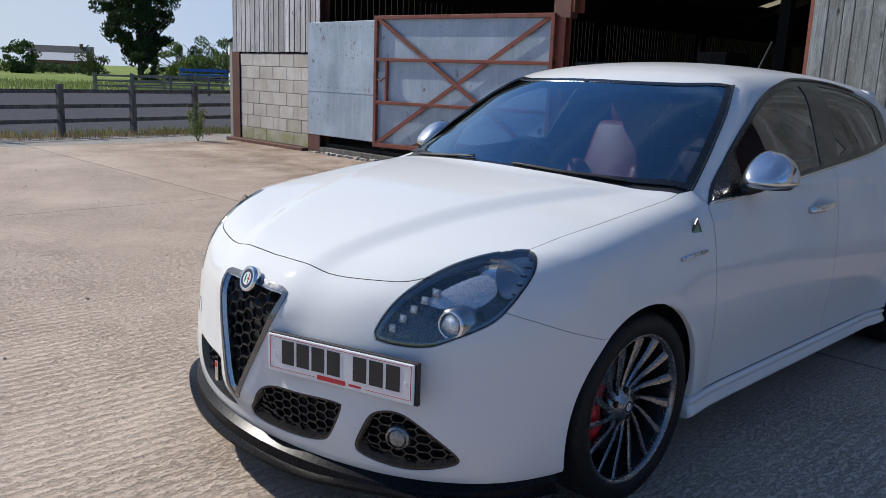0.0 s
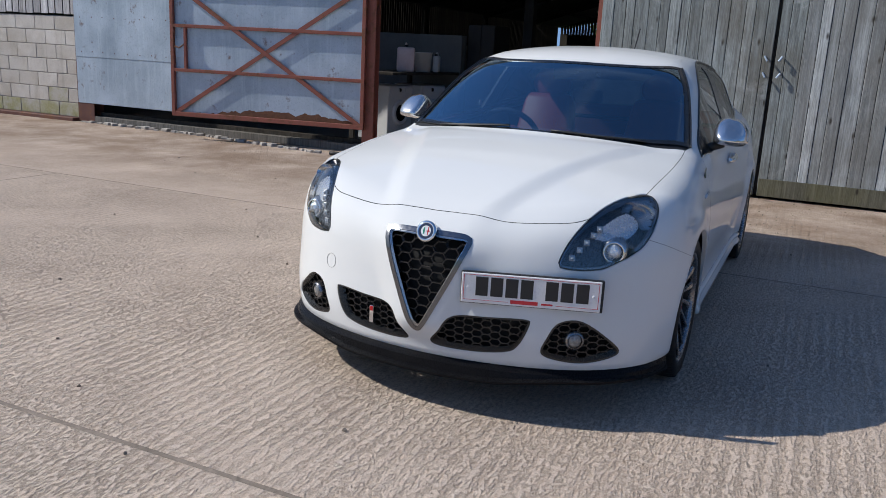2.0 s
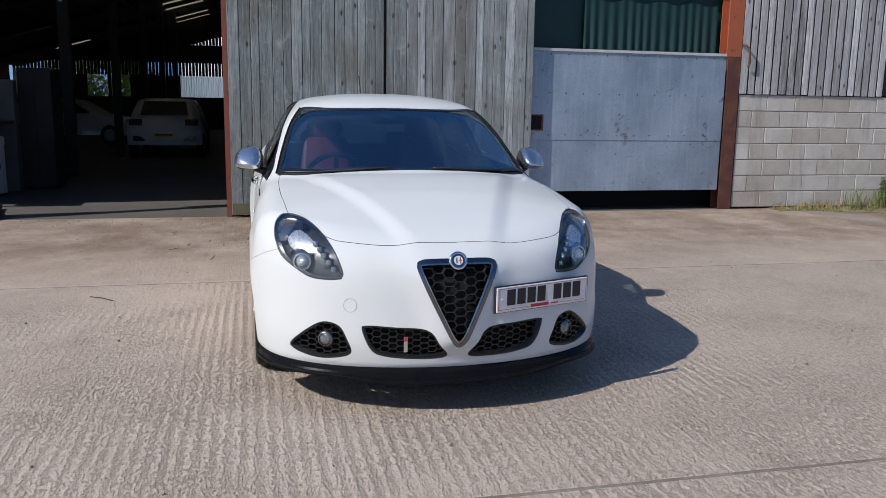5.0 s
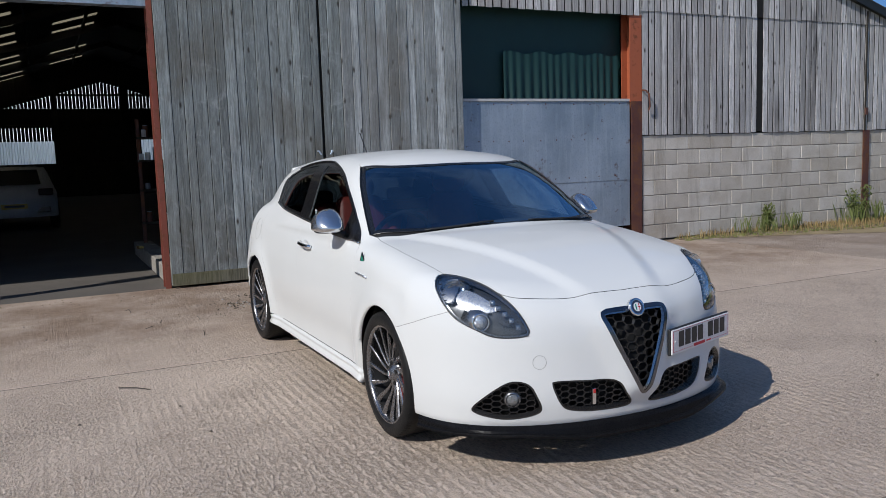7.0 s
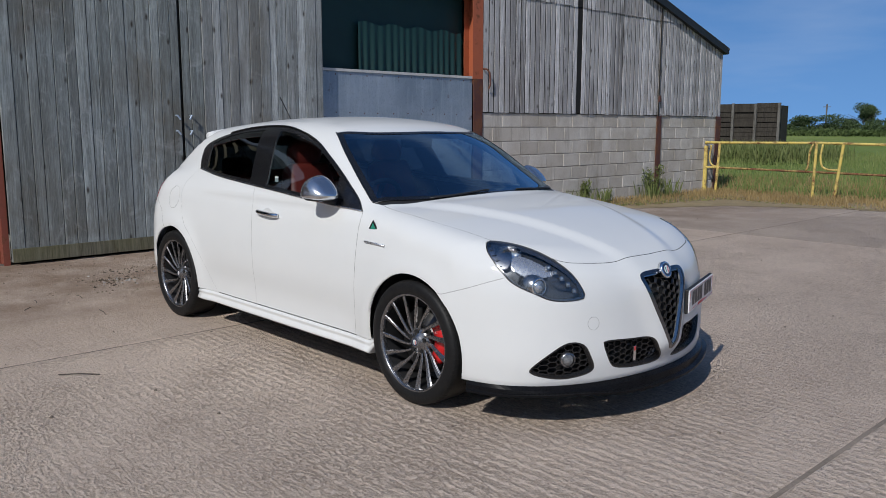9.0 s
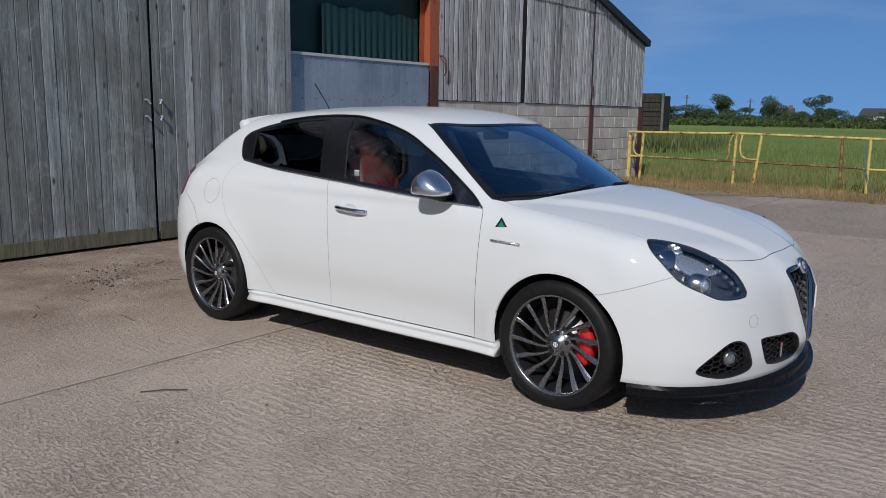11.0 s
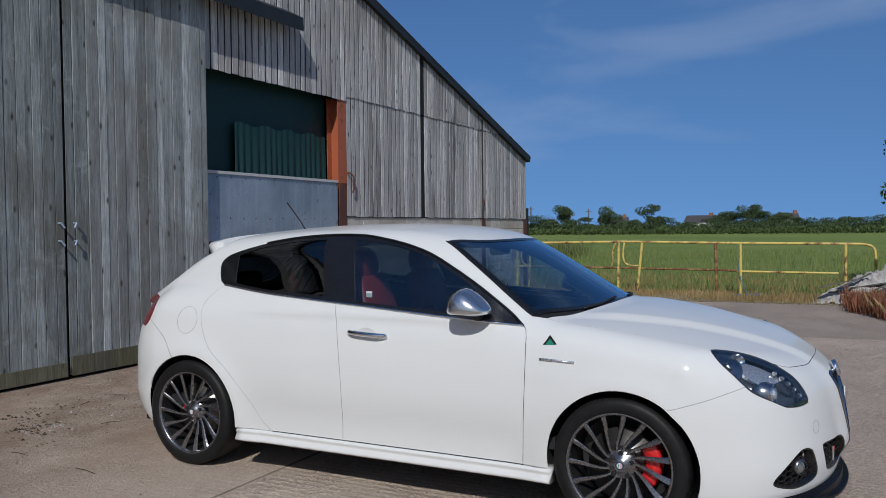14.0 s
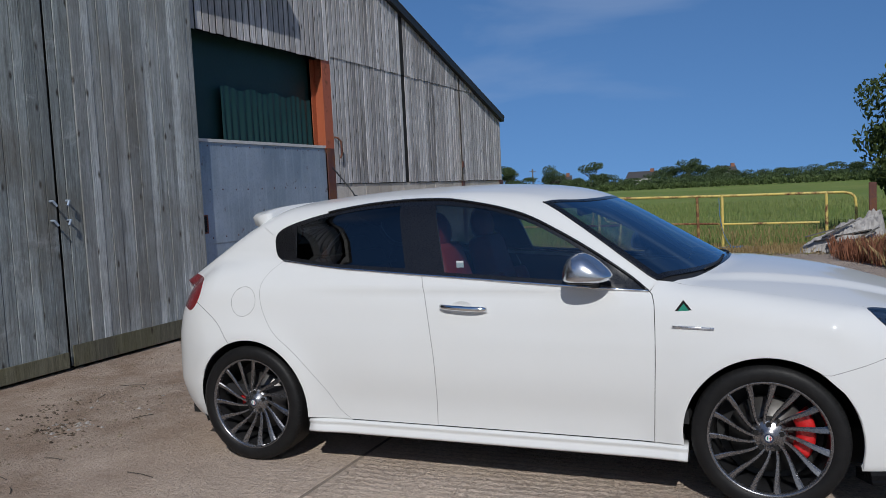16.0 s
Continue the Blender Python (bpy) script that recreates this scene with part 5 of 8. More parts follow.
def badge_faces(parent, q, r, y):
    """Plain enamel fields of a round badge."""
    part("blue_ring", lathe([(r * 0.66, y), (r * 0.66, y + 0.0006), (r * 0.95, y + 0.0006), (r * 0.95, y)], 28, m=q), M["badge_blue"], parent)
    part("white_field", lathe([(0.0, y + 0.0006), (r * 0.64, y + 0.0006), (r * 0.64, y)], 28, m=q), M["badge_white"], parent)
    bm = bmesh.new()
    box(-r * 0.36, -r * 0.24, y + 0.0006, y + 0.0012, -r * 0.5, r * 0.5, 0, bm)
    box(-r * 0.52, -r * 0.08, y + 0.0006, y + 0.0012, -r * 0.06, r * 0.06, 0, bm)
    bm.transform(q)
    part("red_bars", bm, M["badge_red"], parent)
    bm = bmesh.new()
    box(r * 0.14, r * 0.34, y + 0.0006, y + 0.0012, -r * 0.4, r * 0.4, 0, bm)
    bm.transform(q)
    part("green_bar", bm, M["badge_green"], parent)


badge_faces(badge, q, 0.032, 0.0102)

# number plate on its bracket, left of the shield
a, b = Vector((2.241, 0.172, 0.517)), Vector((2.096, 0.665, 0.523))
d = (b - a).normalized()
out = Vector((d.y, -d.x, 0)).normalized()
plate_m = Matrix((d, out, Vector((0, 0, 1)))).transposed().to_4x4()
plate_m.translation = (a + b) / 2 + out * 0.006
M["plate"] = plain("white_plate", (0.72, 0.71, 0.71), (0.76, 0.75, 0.75), 12.0, 0.3, Coat_Weight=0.4)
M["plate_ink"] = plain("plate_ink", (0.015, 0.015, 0.018), (0.02, 0.02, 0.022), 12.0, 0.4)
M["plate_red"] = plain("plate_red", (0.50, 0.02, 0.03), (0.55, 0.03, 0.04), 12.0, 0.4)


def placed(bm, m):
    bm.transform(m)
    return bm


plate = part("number_plate", placed(box(-0.258, 0.258, -0.004, 0.004, -0.058, 0.058, 0.003), plate_m), M["plate"], car, "white front number plate with dark bars")
part("plate_backing", placed(box(-0.262, 0.268, -0.020, -0.0045, -0.063, 0.062, 0.005), plate_m), M["matt_black"], plate)
for x0 in (-0.204, -0.148, -0.092, -0.036, 0.056, 0.112, 0.168):
    part("dark_bar", placed(box(x0, x0 + 0.046, 0.0042, 0.0050, -0.028, 0.045), plate_m), M["plate_ink"], plate)
line = bmesh.new()
box(-0.072, 0.03, 0.0042, 0.0048, -0.050, -0.036, 0, line)
box(0.042, 0.085, 0.0042, 0.0048, -0.047, -0.040, 0, line)
for x0, x1, z0, z1 in ((-0.25, 0.25, 0.0505, 0.052), (-0.25, -0.248, -0.045, 0.052), (0.248, 0.25, -0.045, 0.052), (-0.25, -0.08, -0.046, -0.0445), (0.095, 0.25, -0.046, -0.0445)):
    box(x0, x1, 0.0042, 0.0046, z0, z1, 0, line)
part("red_line", placed(line, plate_m), M["plate_red"], plate)
part("fixing", placed(lathe([(0.0, 0.0065), (0.006, 0.006), (0.0065, 0.004)], 12, m=Matrix.Translation((-0.232, 0, 0))), plate_m), M["plate"], plate)
part("fixing", placed(lathe([(0.0, 0.0065), (0.006, 0.006), (0.0065, 0.004)], 12, m=Matrix.Translation((0.232, 0, 0))), plate_m), M["plate"], plate)
part("plate_bracket", placed(box(-0.20, 0.10, -0.07, -0.02, -0.04, 0.04), plate_m), M["matt_black"], plate)


M["satin_black"] = plain("satin_black", (0.005, 0.005, 0.006), (0.009, 0.009, 0.010), 20.0, 0.28, Specular_IOR_Level=0.09)


# splitter: a gloss black lip under the bumper
def splitter():
    q = NOSE.up(np.array([(u, 0.215) for u in np.linspace(-0.92, 0.92, 69)]))
    bm, rings = bmesh.new(), []
    for i, p in enumerate(q):
        u = abs(-0.92 + 1.84 * i / 68)
        n = np.array([p[0] - 1.25, p[1], 0])
        n /= np.linalg.norm(n)
        o = 0.052 - 0.036 * step(0.58, 0.86, np.array(u))
        lift = 0.026 * step(0.22, 0.50, np.array(u)) - 0.014 * step(0.6, 0.85, np.array(u))
        sec = [(-0.10, 0.200), (0.0, 0.212), (o * 0.45, 0.196), (o * 0.55, 0.166 + lift * 0.8), (o, 0.158 + lift), (o, 0.148 + lift), (-0.10, 0.142 + lift)]
        rings.append([bm.verts.new(Vector((*(p[:2] + n[:2] * a), z))) for a, z in sec])
    for a, b in zip(rings, rings[1:]):
        for k in range(7):
            bm.faces.new((a[k], a[(k + 1) % 7], b[(k + 1) % 7], b[k]))
    bm.faces.new(rings[0])
    bm.faces.new(rings[-1][::-1])
    part("splitter", bm, M["satin_black"], car, "gloss black front splitter")


splitter()


# headlamps: clear cover, dark housing, projector, row of small lamps, indicator
brow_out = Vector(-BROW.way)


def lamp_spot(p, depth):
    """A place behind the lamp cover, near a rough place given."""
    q = BROW.up(BROW.down(np.array([p])))
    return Vector(q[0]) - brow_out * depth


def facing(c, way, s):
    c, way = Vector((c.x, c.y * s, c.z)), Vector((way[0], way[1] * s, way[2]))
    return Matrix.Translation(c) @ way.to_track_quat("Y", "Z").to_matrix().to_4x4()


M["shroud_metal"] = plain("smoked_reflector", (0.32, 0.32, 0.33), (0.42, 0.42, 0.43), 30.0, 0.22, 1.0)
M["lamp_silver"] = plain("lamp_reflector", (0.55, 0.56, 0.59), (0.63, 0.64, 0.67), 8.0, 0.28, 0.75)
lamp_cover = skin(BROW, lamp, lip=0.0, sink=0.001, gap=0.003, grid=0.02)
lamp_back = skin(BROW, lamp, lip=0.0, sink=0.050, gap=-0.006, grid=0.025)
ring_q = inset(clean(BROW.down(lamp)), 0.0045)
lamp_seal = skin(BROW, lamp, [BROW.up(ring_q)], lip=0.012, sink=0.002, gap=0.001, grid=0.02)
lamp_bezel = skin(BROW, BROW.up(inset(clean(BROW.down(lamp)), 0.005)), [BROW.up(inset(clean(BROW.down(lamp)), 0.010))], lip=0.02, sink=0.007, gap=0.0, grid=0.02)
rear_third = [(1.715, 0.715, 0.835), (1.80, 0.69, 0.835), (1.83, 0.70, 0.79), (1.83, 0.735, 0.73), (1.80, 0.76, 0.735), (1.745, 0.765, 0.80)]
lamp_tail = skin(BROW, on(BROW, BROW.down(np.array(rear_third)), 0.015, True), lip=0.02, sink=0.013, gap=0.0, grid=0.02)
blade = [(2.055, 0.545, 0.655), (2.02, 0.575, 0.715), (1.93, 0.625, 0.785), (1.90, 0.66, 0.775), (1.96, 0.625, 0.72), (2.03, 0.60, 0.66)]
lamp_blade = skin(BROW, on(BROW, BROW.down(np.array(blade)), 0.015, True), lip=0.03, sink=0.030, gap=0.0, grid=0.02)
bowl = [(2.01, 0.600, 0.730), (1.94, 0.630, 0.780), (1.85, 0.680, 0.808), (1.85, 0.728, 0.755), (1.92, 0.712, 0.715), (1.98, 0.660, 0.715)]
lamp_bowl = skin(BROW, on(BROW, BROW.down(np.array(bowl)), 0.015, True), lip=0.02, sink=0.024, gap=0.0, grid=0.02)
for s in (1, -1):
    lampo = panel("headlamp", lamp_back, M["lamp_inner"], car, "swept headlamp with projector and a row of small lamps", s < 0)
    cover = panel("cover", lamp_cover, M["lamp_glass"], lampo, "clear cover", s < 0)
    cover.visible_shadow = False
    panel("seal", lamp_seal, M["matt_black"], lampo, "", s < 0)
    panel("bezel", lamp_bezel, M["dark_chrome"], lampo, "dark chrome inner bezel", s < 0)
    panel("side_reflector", lamp_tail, M["shroud_metal"], lampo, "silver vented side panel", s < 0)
    panel("main_reflector", lamp_bowl, M["lamp_silver"], lampo, "silver main reflector", s < 0)
    panel("divider", lamp_blade, M["lamp_inner"], lampo, "grey divider blade", s < 0)
    m = facing(lamp_spot((1.98, 0.68, 0.683), 0.026), (1, 0.22, 0.10), s)
    part("projector_shroud", lathe([(0.036, 0.014), (0.044, 0.010), (0.056, -0.02), (0.074, -0.055), (0.02, -0.09)], 32, m=m), M["shroud_metal"], lampo, smooth=True)
    part("projector_lens", lathe([(0.0, 0.026), (0.018, 0.022), (0.030, 0.011), (0.035, -0.002)], 28, m=m), M["lamp_lens"], lampo, "glass projector lens", True)
    part("lens_ring", lathe([(0.034, 0.014), (0.039, 0.016), (0.043, 0.010), (0.038, 0.0)], 28, m=m), M["chrome"], lampo, smooth=True)
    for t in range(5):
        m = facing(lamp_spot((2.082 - 0.025 * t, 0.545 + 0.017 * t, 0.655 + 0.025 * t), 0.010), (1, 0.3, 0.2), s)
        small = part("small_lamp", placed(box(-0.0115, 0.0115, -0.012, 0.003, -0.0115, 0.0115, 0.003), m), M["shroud_metal"], lampo)
        part("small_lens", placed(lathe([(0.0, 0.008), (0.005, 0.0065), (0.0085, 0.003)], 4, m=Matrix.Rotation(0.785, 4, "Y")), m), M["lamp_lens"], small)
    m = facing(lamp_spot((1.82, 0.715, 0.812), 0.026), (1, 0.45, 0.45), s) @ Matrix.Diagonal((1.7, 1, 1.0, 1))
    part("indicator_bowl", lathe([(0.040, 0.016), (0.036, 0.0), (0.022, -0.014), (0.0, -0.018)], 28, m=m), M["chrome"], lampo, smooth=True)
    for t in range(5):
        m = facing(lamp_spot((1.812 - 0.022 * t, 0.757 - 0.004 * t, 0.742 + 0.022 * t), 0.014), (1, 0.9, 0.3), s)
        part("vent_slot", placed(box(-0.010, 0.010, -0.002, 0.002, -0.0035, 0.0035, 0.001), m), M["dark_gap"], lampo)

# ---- car: sides, rear, wheels, cabin ----
def sweep_section(section, xs, name, material, label="", mirror=True):
    for s in ((1, -1) if mirror else (1,)):
        bm, rings = bmesh.new(), []
        for x in xs:
            rings.append([bm.verts.new((x, s * y, z)) for y, z in section(x)])
        for a, b in zip(rings, rings[1:]):
            for k in range(len(a)):
                j = (k + 1) % len(a)
                bm.faces.new((a[k], a[j], b[j], b[k]))
        bm.faces.new(rings[0])
        bm.faces.new(rings[-1][::-1])
        part(name, bm, material, car, label, True)


def skirt_section(x):
    o = 0.012 * step(0.80, 1.0, np.array(x)) + 0.014 * (1 - step(-0.86, -0.72, np.array(x)))
    return [(0.80, 0.268), (0.862, 0.2645), (0.874 + o, 0.2600), (0.878 + o, 0.2500), (0.870 + o, 0.2420), (0.872 + o, 0.2300), (0.884 + o, 0.2120), (0.884 + o, 0.2020), (0.872 + o, 0.1940), (0.80, 0.190)]


sweep_section(skirt_section, np.linspace(-0.925, 1.0, 42), "side_skirt", M["paint"])
part("underbody", box(-1.85, 1.95, -0.70, 0.70, 0.19, 0.34), M["dark_gap"], car)
part("underbody_side", box(-0.95, 0.98, -0.86, 0.86, 0.20, 0.26), M["dark_gap"], car)


def wheel_well(x, s):
    bm, ring = bmesh.new(), []
    for t in np.radians(np.linspace(-20, 200, 30)):
        ring.append([bm.verts.new((x + (0.022 if x > 0 else 0.028) + (ARCH + 0.018) * math.cos(t), s * y, HUB_Z + (ARCH + 0.018) * math.sin(t))) for y in (0.836, 0.55)])
    for a, b in zip(ring, ring[1:]):
        bm.faces.new((a[0], b[0], b[1], a[1]))
    bm.faces.new([r[1] for r in ring])
    part("wheel_well", bm, M["dark_gap"], car)


for x in (HUB_X, -HUB_X):
    for s in (1, -1):
        wheel_well(x, s)

# rear bumper, tailgate, lamps, spoiler
corner = on(SIDE, bumper_r)
split = near(corner, (-1.715, 0.79, 0.89))
rear_arch = SIDE.up(arc(ARCH_R, HUB_Z, ARCH, 110, 200))
rb_low = TAIL.up(fine([TAIL.down(rear_arch[-1:])[0]] + [(u, 0.215) for u in (0.8, 0.6, 0.3, 0.0)], 0.03))
rb_top = TAIL.up(fine([(0.0, 0.68), (0.35, 0.69), (0.6, 0.74), TAIL.down(corner[split : split + 1])[0]], 0.03))
half_r = np.concatenate([rb_top, corner[split + 1 :], rear_arch[1:], rb_low[1:]])
panel("rear_bumper", skin(TAIL, np.concatenate([half_r, (half_r * mirror_y)[::-1][1:-1]])), M["paint"], car)
hatch_side = on(SIDE, hatch_cut)
gate_half = np.concatenate([tail_line[::-1], hatch_side[2:], corner[1 : split + 1], rb_top[::-1][1:]])
glass_half = on(BACKLIGHT, [(0.0, BACKLIGHT.down(np.array([[-1.55, 0, 1.29]]))[0][1]), (0.38, BACKLIGHT.down(np.array([[-1.5, 0.38, 1.28]]))[0][1]), (0.52, BACKLIGHT.down(np.array([[-1.7, 0.52, 1.12]]))[0][1]), (0.50, BACKLIGHT.down(np.array([[-1.83, 0.5, 1.02]]))[0][1]), (0.0, BACKLIGHT.down(np.array([[-1.92, 0, 1.0]]))[0][1])])
rear_glass = np.concatenate([glass_half, (glass_half * mirror_y)[::-1][1:-1]])
REARCH = Flat((0.80, 0, -0.6), (0, 1, 0))
HAUNCH = Flat((0.62, -0.62, -0.48), (0.7, 0.7, 0))
lamp_r = on(HAUNCH, HAUNCH.down(np.array([(-1.90, 0.50, 0.985), (-1.80, 0.62, 1.002), (-1.725, 0.70, 1.000), (-1.68, 0.750, 0.985), (-1.655, 0.798, 0.925), (-1.675, 0.815, 0.86), (-1.72, 0.805, 0.815), (-1.80, 0.76, 0.83), (-1.92, 0.60, 0.85)])), 0.02, True)
panel("tailgate", skin(REARCH, np.concatenate([gate_half, (gate_half * mirror_y)[::-1][1:-1]]), [rear_glass]), M["paint"], car)
panel("rear_window", skin(REARCH, rear_glass, lip=0, sink=0.004, gap=-0.003), M["glass_dark"], car, "dark rear window")
for o in both("tail_lamp", skin(HAUNCH, lamp_r, sink=-0.003, lip=0.012, grid=0.02), M["red_lens"], car, "red tail lamp"):
    pass


def spoiler():
    bm, rings = bmesh.new(), []
    for y in np.linspace(-0.53, 0.53, 41):
        x0 = -1.34
        x1 = -1.60 + 0.34 * y * y + 0.9 * max(abs(y) - 0.44, 0)
        zt = lambda x: float(roof_mid(np.array(x)) - 0.070 * (abs(y) / 0.6) ** 2.4)
        drop = 0.02 * float(step(0.45, 0.56, np.array(abs(y))))
        sec = [(x0, zt(x0) + 0.003), ((x0 + x1) / 2, zt((x0 + x1) / 2) + 0.006), (x1 + 0.02, zt(x1) + 0.004), (x1, zt(x1) - 0.012), (x1 + 0.015, zt(x1) - 0.060), (x1 + 0.12, zt(x1) - 0.105 - drop), (x0, zt(x0) - 0.06)]
        rings.append([bm.verts.new((x, y, z)) for x, z in sec])
    for a, b in zip(rings, rings[1:]):
        for k in range(7):
            bm.faces.new((a[k], a[(k + 1) % 7], b[(k + 1) % 7], b[k]))
    bm.faces.new(rings[0])
    bm.faces.new(rings[-1][::-1])
    part("spoiler", bm, M["paint"], car, "", True)


spoiler()

# cowl, wipers, trim strips
cowl_front = on(TOP, [(0.938, 0.730), (1.05, 0.55), (1.12, 0.25), (1.135, 0)])
scl = screen_low.copy()
cowl_half = np.concatenate([cowl_front[::-1], scl[: near(scl, (1.15, 0, 1.0)) + 1]])
panel("cowl", skin(TOP, np.concatenate([cowl_half, (cowl_half * mirror_y)[::-1][1:-1]]), sink=0.010, lip=0, gap=-0.01), M["matt_black"], car, "black scuttle panel")
front_cut = on(SIDE, FRONT_CUT)
front_cut = front_cut - normals_at(front_cut) * 0.0075
for s in (1, -1):
    # black strip sunk in the door seam to paint the deep gap's shade
    part("door_seal", pipe([Vector((p[0] + 0.0004, p[1] * s, p[2])) for p in front_cut], 0.0042, sides=6), M["matt_black"], car, "", True)
    low = [Vector((p[0], p[1] * s + 0.002 * s, p[2])) for p in dlo_low]
    part("belt_strip", pipe(low, 0.0065, sides=6), M["satin"], car, "satin strip below the windows", True)
    up_line = dlo_top[near(dlo_top, (-0.9, 0.7, 1.3)) :]
    part("window_seal", pipe([Vector((p[0], (p[1] + 0.001) * s, p[2])) for p in up_line], 0.007, sides=6), M["gloss_black"], car, "", True)
    edge = [Vector((p[0] + 0.002, p[1] * s, p[2] + 0.001)) for p in screen_edge]
    part("screen_seal", pipe(edge, 0.005, sides=6), M["gloss_black"], car, "", True)


def wiper(y0, y1):
    a = [(1.130 - 0.30 * y0 * y0, y0, 0), (1.128 - 0.3 * ((y0 + y1) / 2) ** 2, (y0 + y1) / 2, 0), (1.115 - 0.33 * y1 * y1, y1, 0)]
    pts = strike(np.array([(x, y, 1.6) for x, y, _ in fine(a, 0.05)]), np.array([(0, 0, -1.0)] * len(fine(a, 0.05))), 1.2, 300)
    w = part("wiper", pipe([Vector(p) + Vector((0, 0, 0.006)) for p in pts], 0.005), M["matt_black"], car, "black wiper arm", True)
    part("blade", pipe([Vector(p) + Vector((0.004, 0, 0.004)) for p in pts[1:]], 0.004), M["rubber_black"], w)


wiper(-0.50, -0.10)
wiper(0.12, 0.56)

M["mirror_cap"] = plain("satin_mirror_cap", (0.60, 0.62, 0.65), (0.66, 0.68, 0.71), 1.0, 0.20, 0.95, Coat_Weight=0.3)
# mirrors
for s in (1, -1):
    bm = bmesh.new()
    bmesh.ops.create_uvsphere(bm, u_segments=28, v_segments=18, radius=1.0)
    for v in bm.verts:
        x, y, z = v.co
        x, y, z = (math.copysign(abs(c) ** 0.78, c) for c in (x, y, z))
        taper = 1.0 - 0.16 * y
        crown = 1.0 - 0.72 * max(x, 0.0) ** 1.5 - 0.14 * max(-x, 0.0)
        v.co = (0.560 + (0.135 if x > 0 else 0.085) * x * (1 - 0.15 * y), s * (0.898 + 0.086 * y), 1.012 + (0.106 * z * crown if z > 0 else 0.030 * z) * taper)
    mirror = part("door_mirror", bm, M["mirror_cap"], car, "satin silver door mirror", True)
    part("mirror_foot", pipe([(0.60, s * 0.775, 0.962), (0.60, s * 0.815, 0.970), (0.585, s * 0.865, 0.990)], 0.022), M["matt_black"], mirror, smooth=True)
    part("mirror_base", lathe([(0.0, 0.018), (0.075, 0.016), (0.083, 0.0), (0.07, -0.02), (0.0, -0.02)], 24, m=Matrix.Translation((0.565, s * 0.895, 0.992)) @ pose(0, 0, 0, 90, 0, 0) @ Matrix.Diagonal((1, 0.45, 0.92, 1))), M["matt_black"], mirror, smooth=True)
    part("mirror_glass", lathe([(0.0, 0.003), (0.058, 0.003), (0.06, 0.0)], 24, m=Matrix.Translation((0.520, s * 0.90, 1.04)) @ pose(0, 0, 0, 0, 0, 90) @ Matrix.Diagonal((1.15, 1, 0.8, 1))), M["chrome"], mirror)


# handles, side badges, fuel flap, aerial, sticker
def side_at(x, z):
    p = strike(np.array([[x, 1.4, z]]), np.array([[0, -1.0, 0]]), 1.4, 200)
    return Vector(p[0]), Vector(normals_at(p)[0])


for s in (1, -1):
    fl = Matrix.Diagonal((1, s, 1, 1))
    p, n = side_at(-0.03, 0.858)
    pts = [(x, p.y + o, 0.858 - 0.05 * (x + 0.03)) for x, o in ((-0.15, 0.010), (-0.12, 0.024), (-0.03, 0.030), (0.04, 0.027), (0.085, 0.010))]
    bm = pipe([Vector(v) for v in fine(pts, 0.02)], 0.0135, sides=10)
    bm.transform(fl)
    handle = part("door_handle", bm, M["chrome"], car, "chrome door handle", True)
    cup = lathe([(0.0, -0.004), (0.5, -0.002), (1.0, 0.0015)], 24, m=Matrix.Translation((-0.045, p.y, 0.862)) @ Matrix.Diagonal((0.055, 1, 0.028, 1)))
    cup.transform(fl)
    part("handle_cup", cup, M["paint"], handle, smooth=True)
    p, n = side_at(0.995, 0.866)
    m = Matrix((Vector((1, 0, 0)), n, Vector((0, 0, 1)))).transposed().to_4x4()
    m.translation = p
    for size, h, key in ((0.052, 0.003, "gloss_black"), (0.029, 0.0036, "badge_green")):
        bm = sheet_of([(-size, -0.002, -size * 0.62), (size, -0.002, -size * 0.62), (0, -0.002, size * 0.74), (-size, h, -size * 0.62), (size, h, -size * 0.62), (0, h, size * 0.74)], [(0, 1, 2), (5, 4, 3), (0, 3, 4, 1), (1, 4, 5, 2), (2, 5, 3, 0)])
        bm.transform(fl @ m)
        tri = part("triangle_badge" if key == "gloss_black" else "green_leaf_field", bm, M[key], car if key == "gloss_black" else tri, "small green and black triangle badge" if key == "gloss_black" else "")
    p, n = side_at(1.03, 0.787)
    bm = pipe([(0.948, p.y + 0.001, 0.789), (1.03, p.y + 0.003, 0.787), (1.122, side_at(1.122, 0.784)[0].y + 0.003, 0.784)], 0.0060, sides=8)
    bm.transform(fl)
    part("script_badge", bm, M["lamp_silver"], car, "slim chrome wing badge", True)
# fuel flap seam on the right hand side
ring = [side_at(-1.337 + 0.079 * math.cos(a), 0.876 + 0.079 * math.sin(a)) for a in np.linspace(0, 2 * math.pi, 40, endpoint=False)]
part("fuel_flap_seam", pipe([Vector((p.x, -p.y, p.z)) for p, n in ring], 0.0012, closed=True, sides=5), M["seam"], car)
z = float(roof_mid(np.array(-1.08)))
aer = part("aerial", pipe([(-1.06, 0, z - 0.01), (-1.10, 0, z + 0.05), (-1.22, 0, z + 0.19)], 0.0045, sides=8), M["matt_black"], car, "thin black roof aerial", True)
part("aerial_foot", lathe([(0.0, 0.018), (0.012, 0.014), (0.022, 0.0)], 16, m=Matrix.Translation((-1.065, 0, z - 0.006)) @ pose(0, 0, 0, 90, 0, 0)), M["matt_black"], aer, smooth=True)
p, n = side_at(-0.02, 1.055)
part("window_sticker", box(-0.10, -0.062, -p.y + 0.012, -p.y + 0.014, 1.045, 1.078), M["badge_white"], car, "small white sticker inside the window")

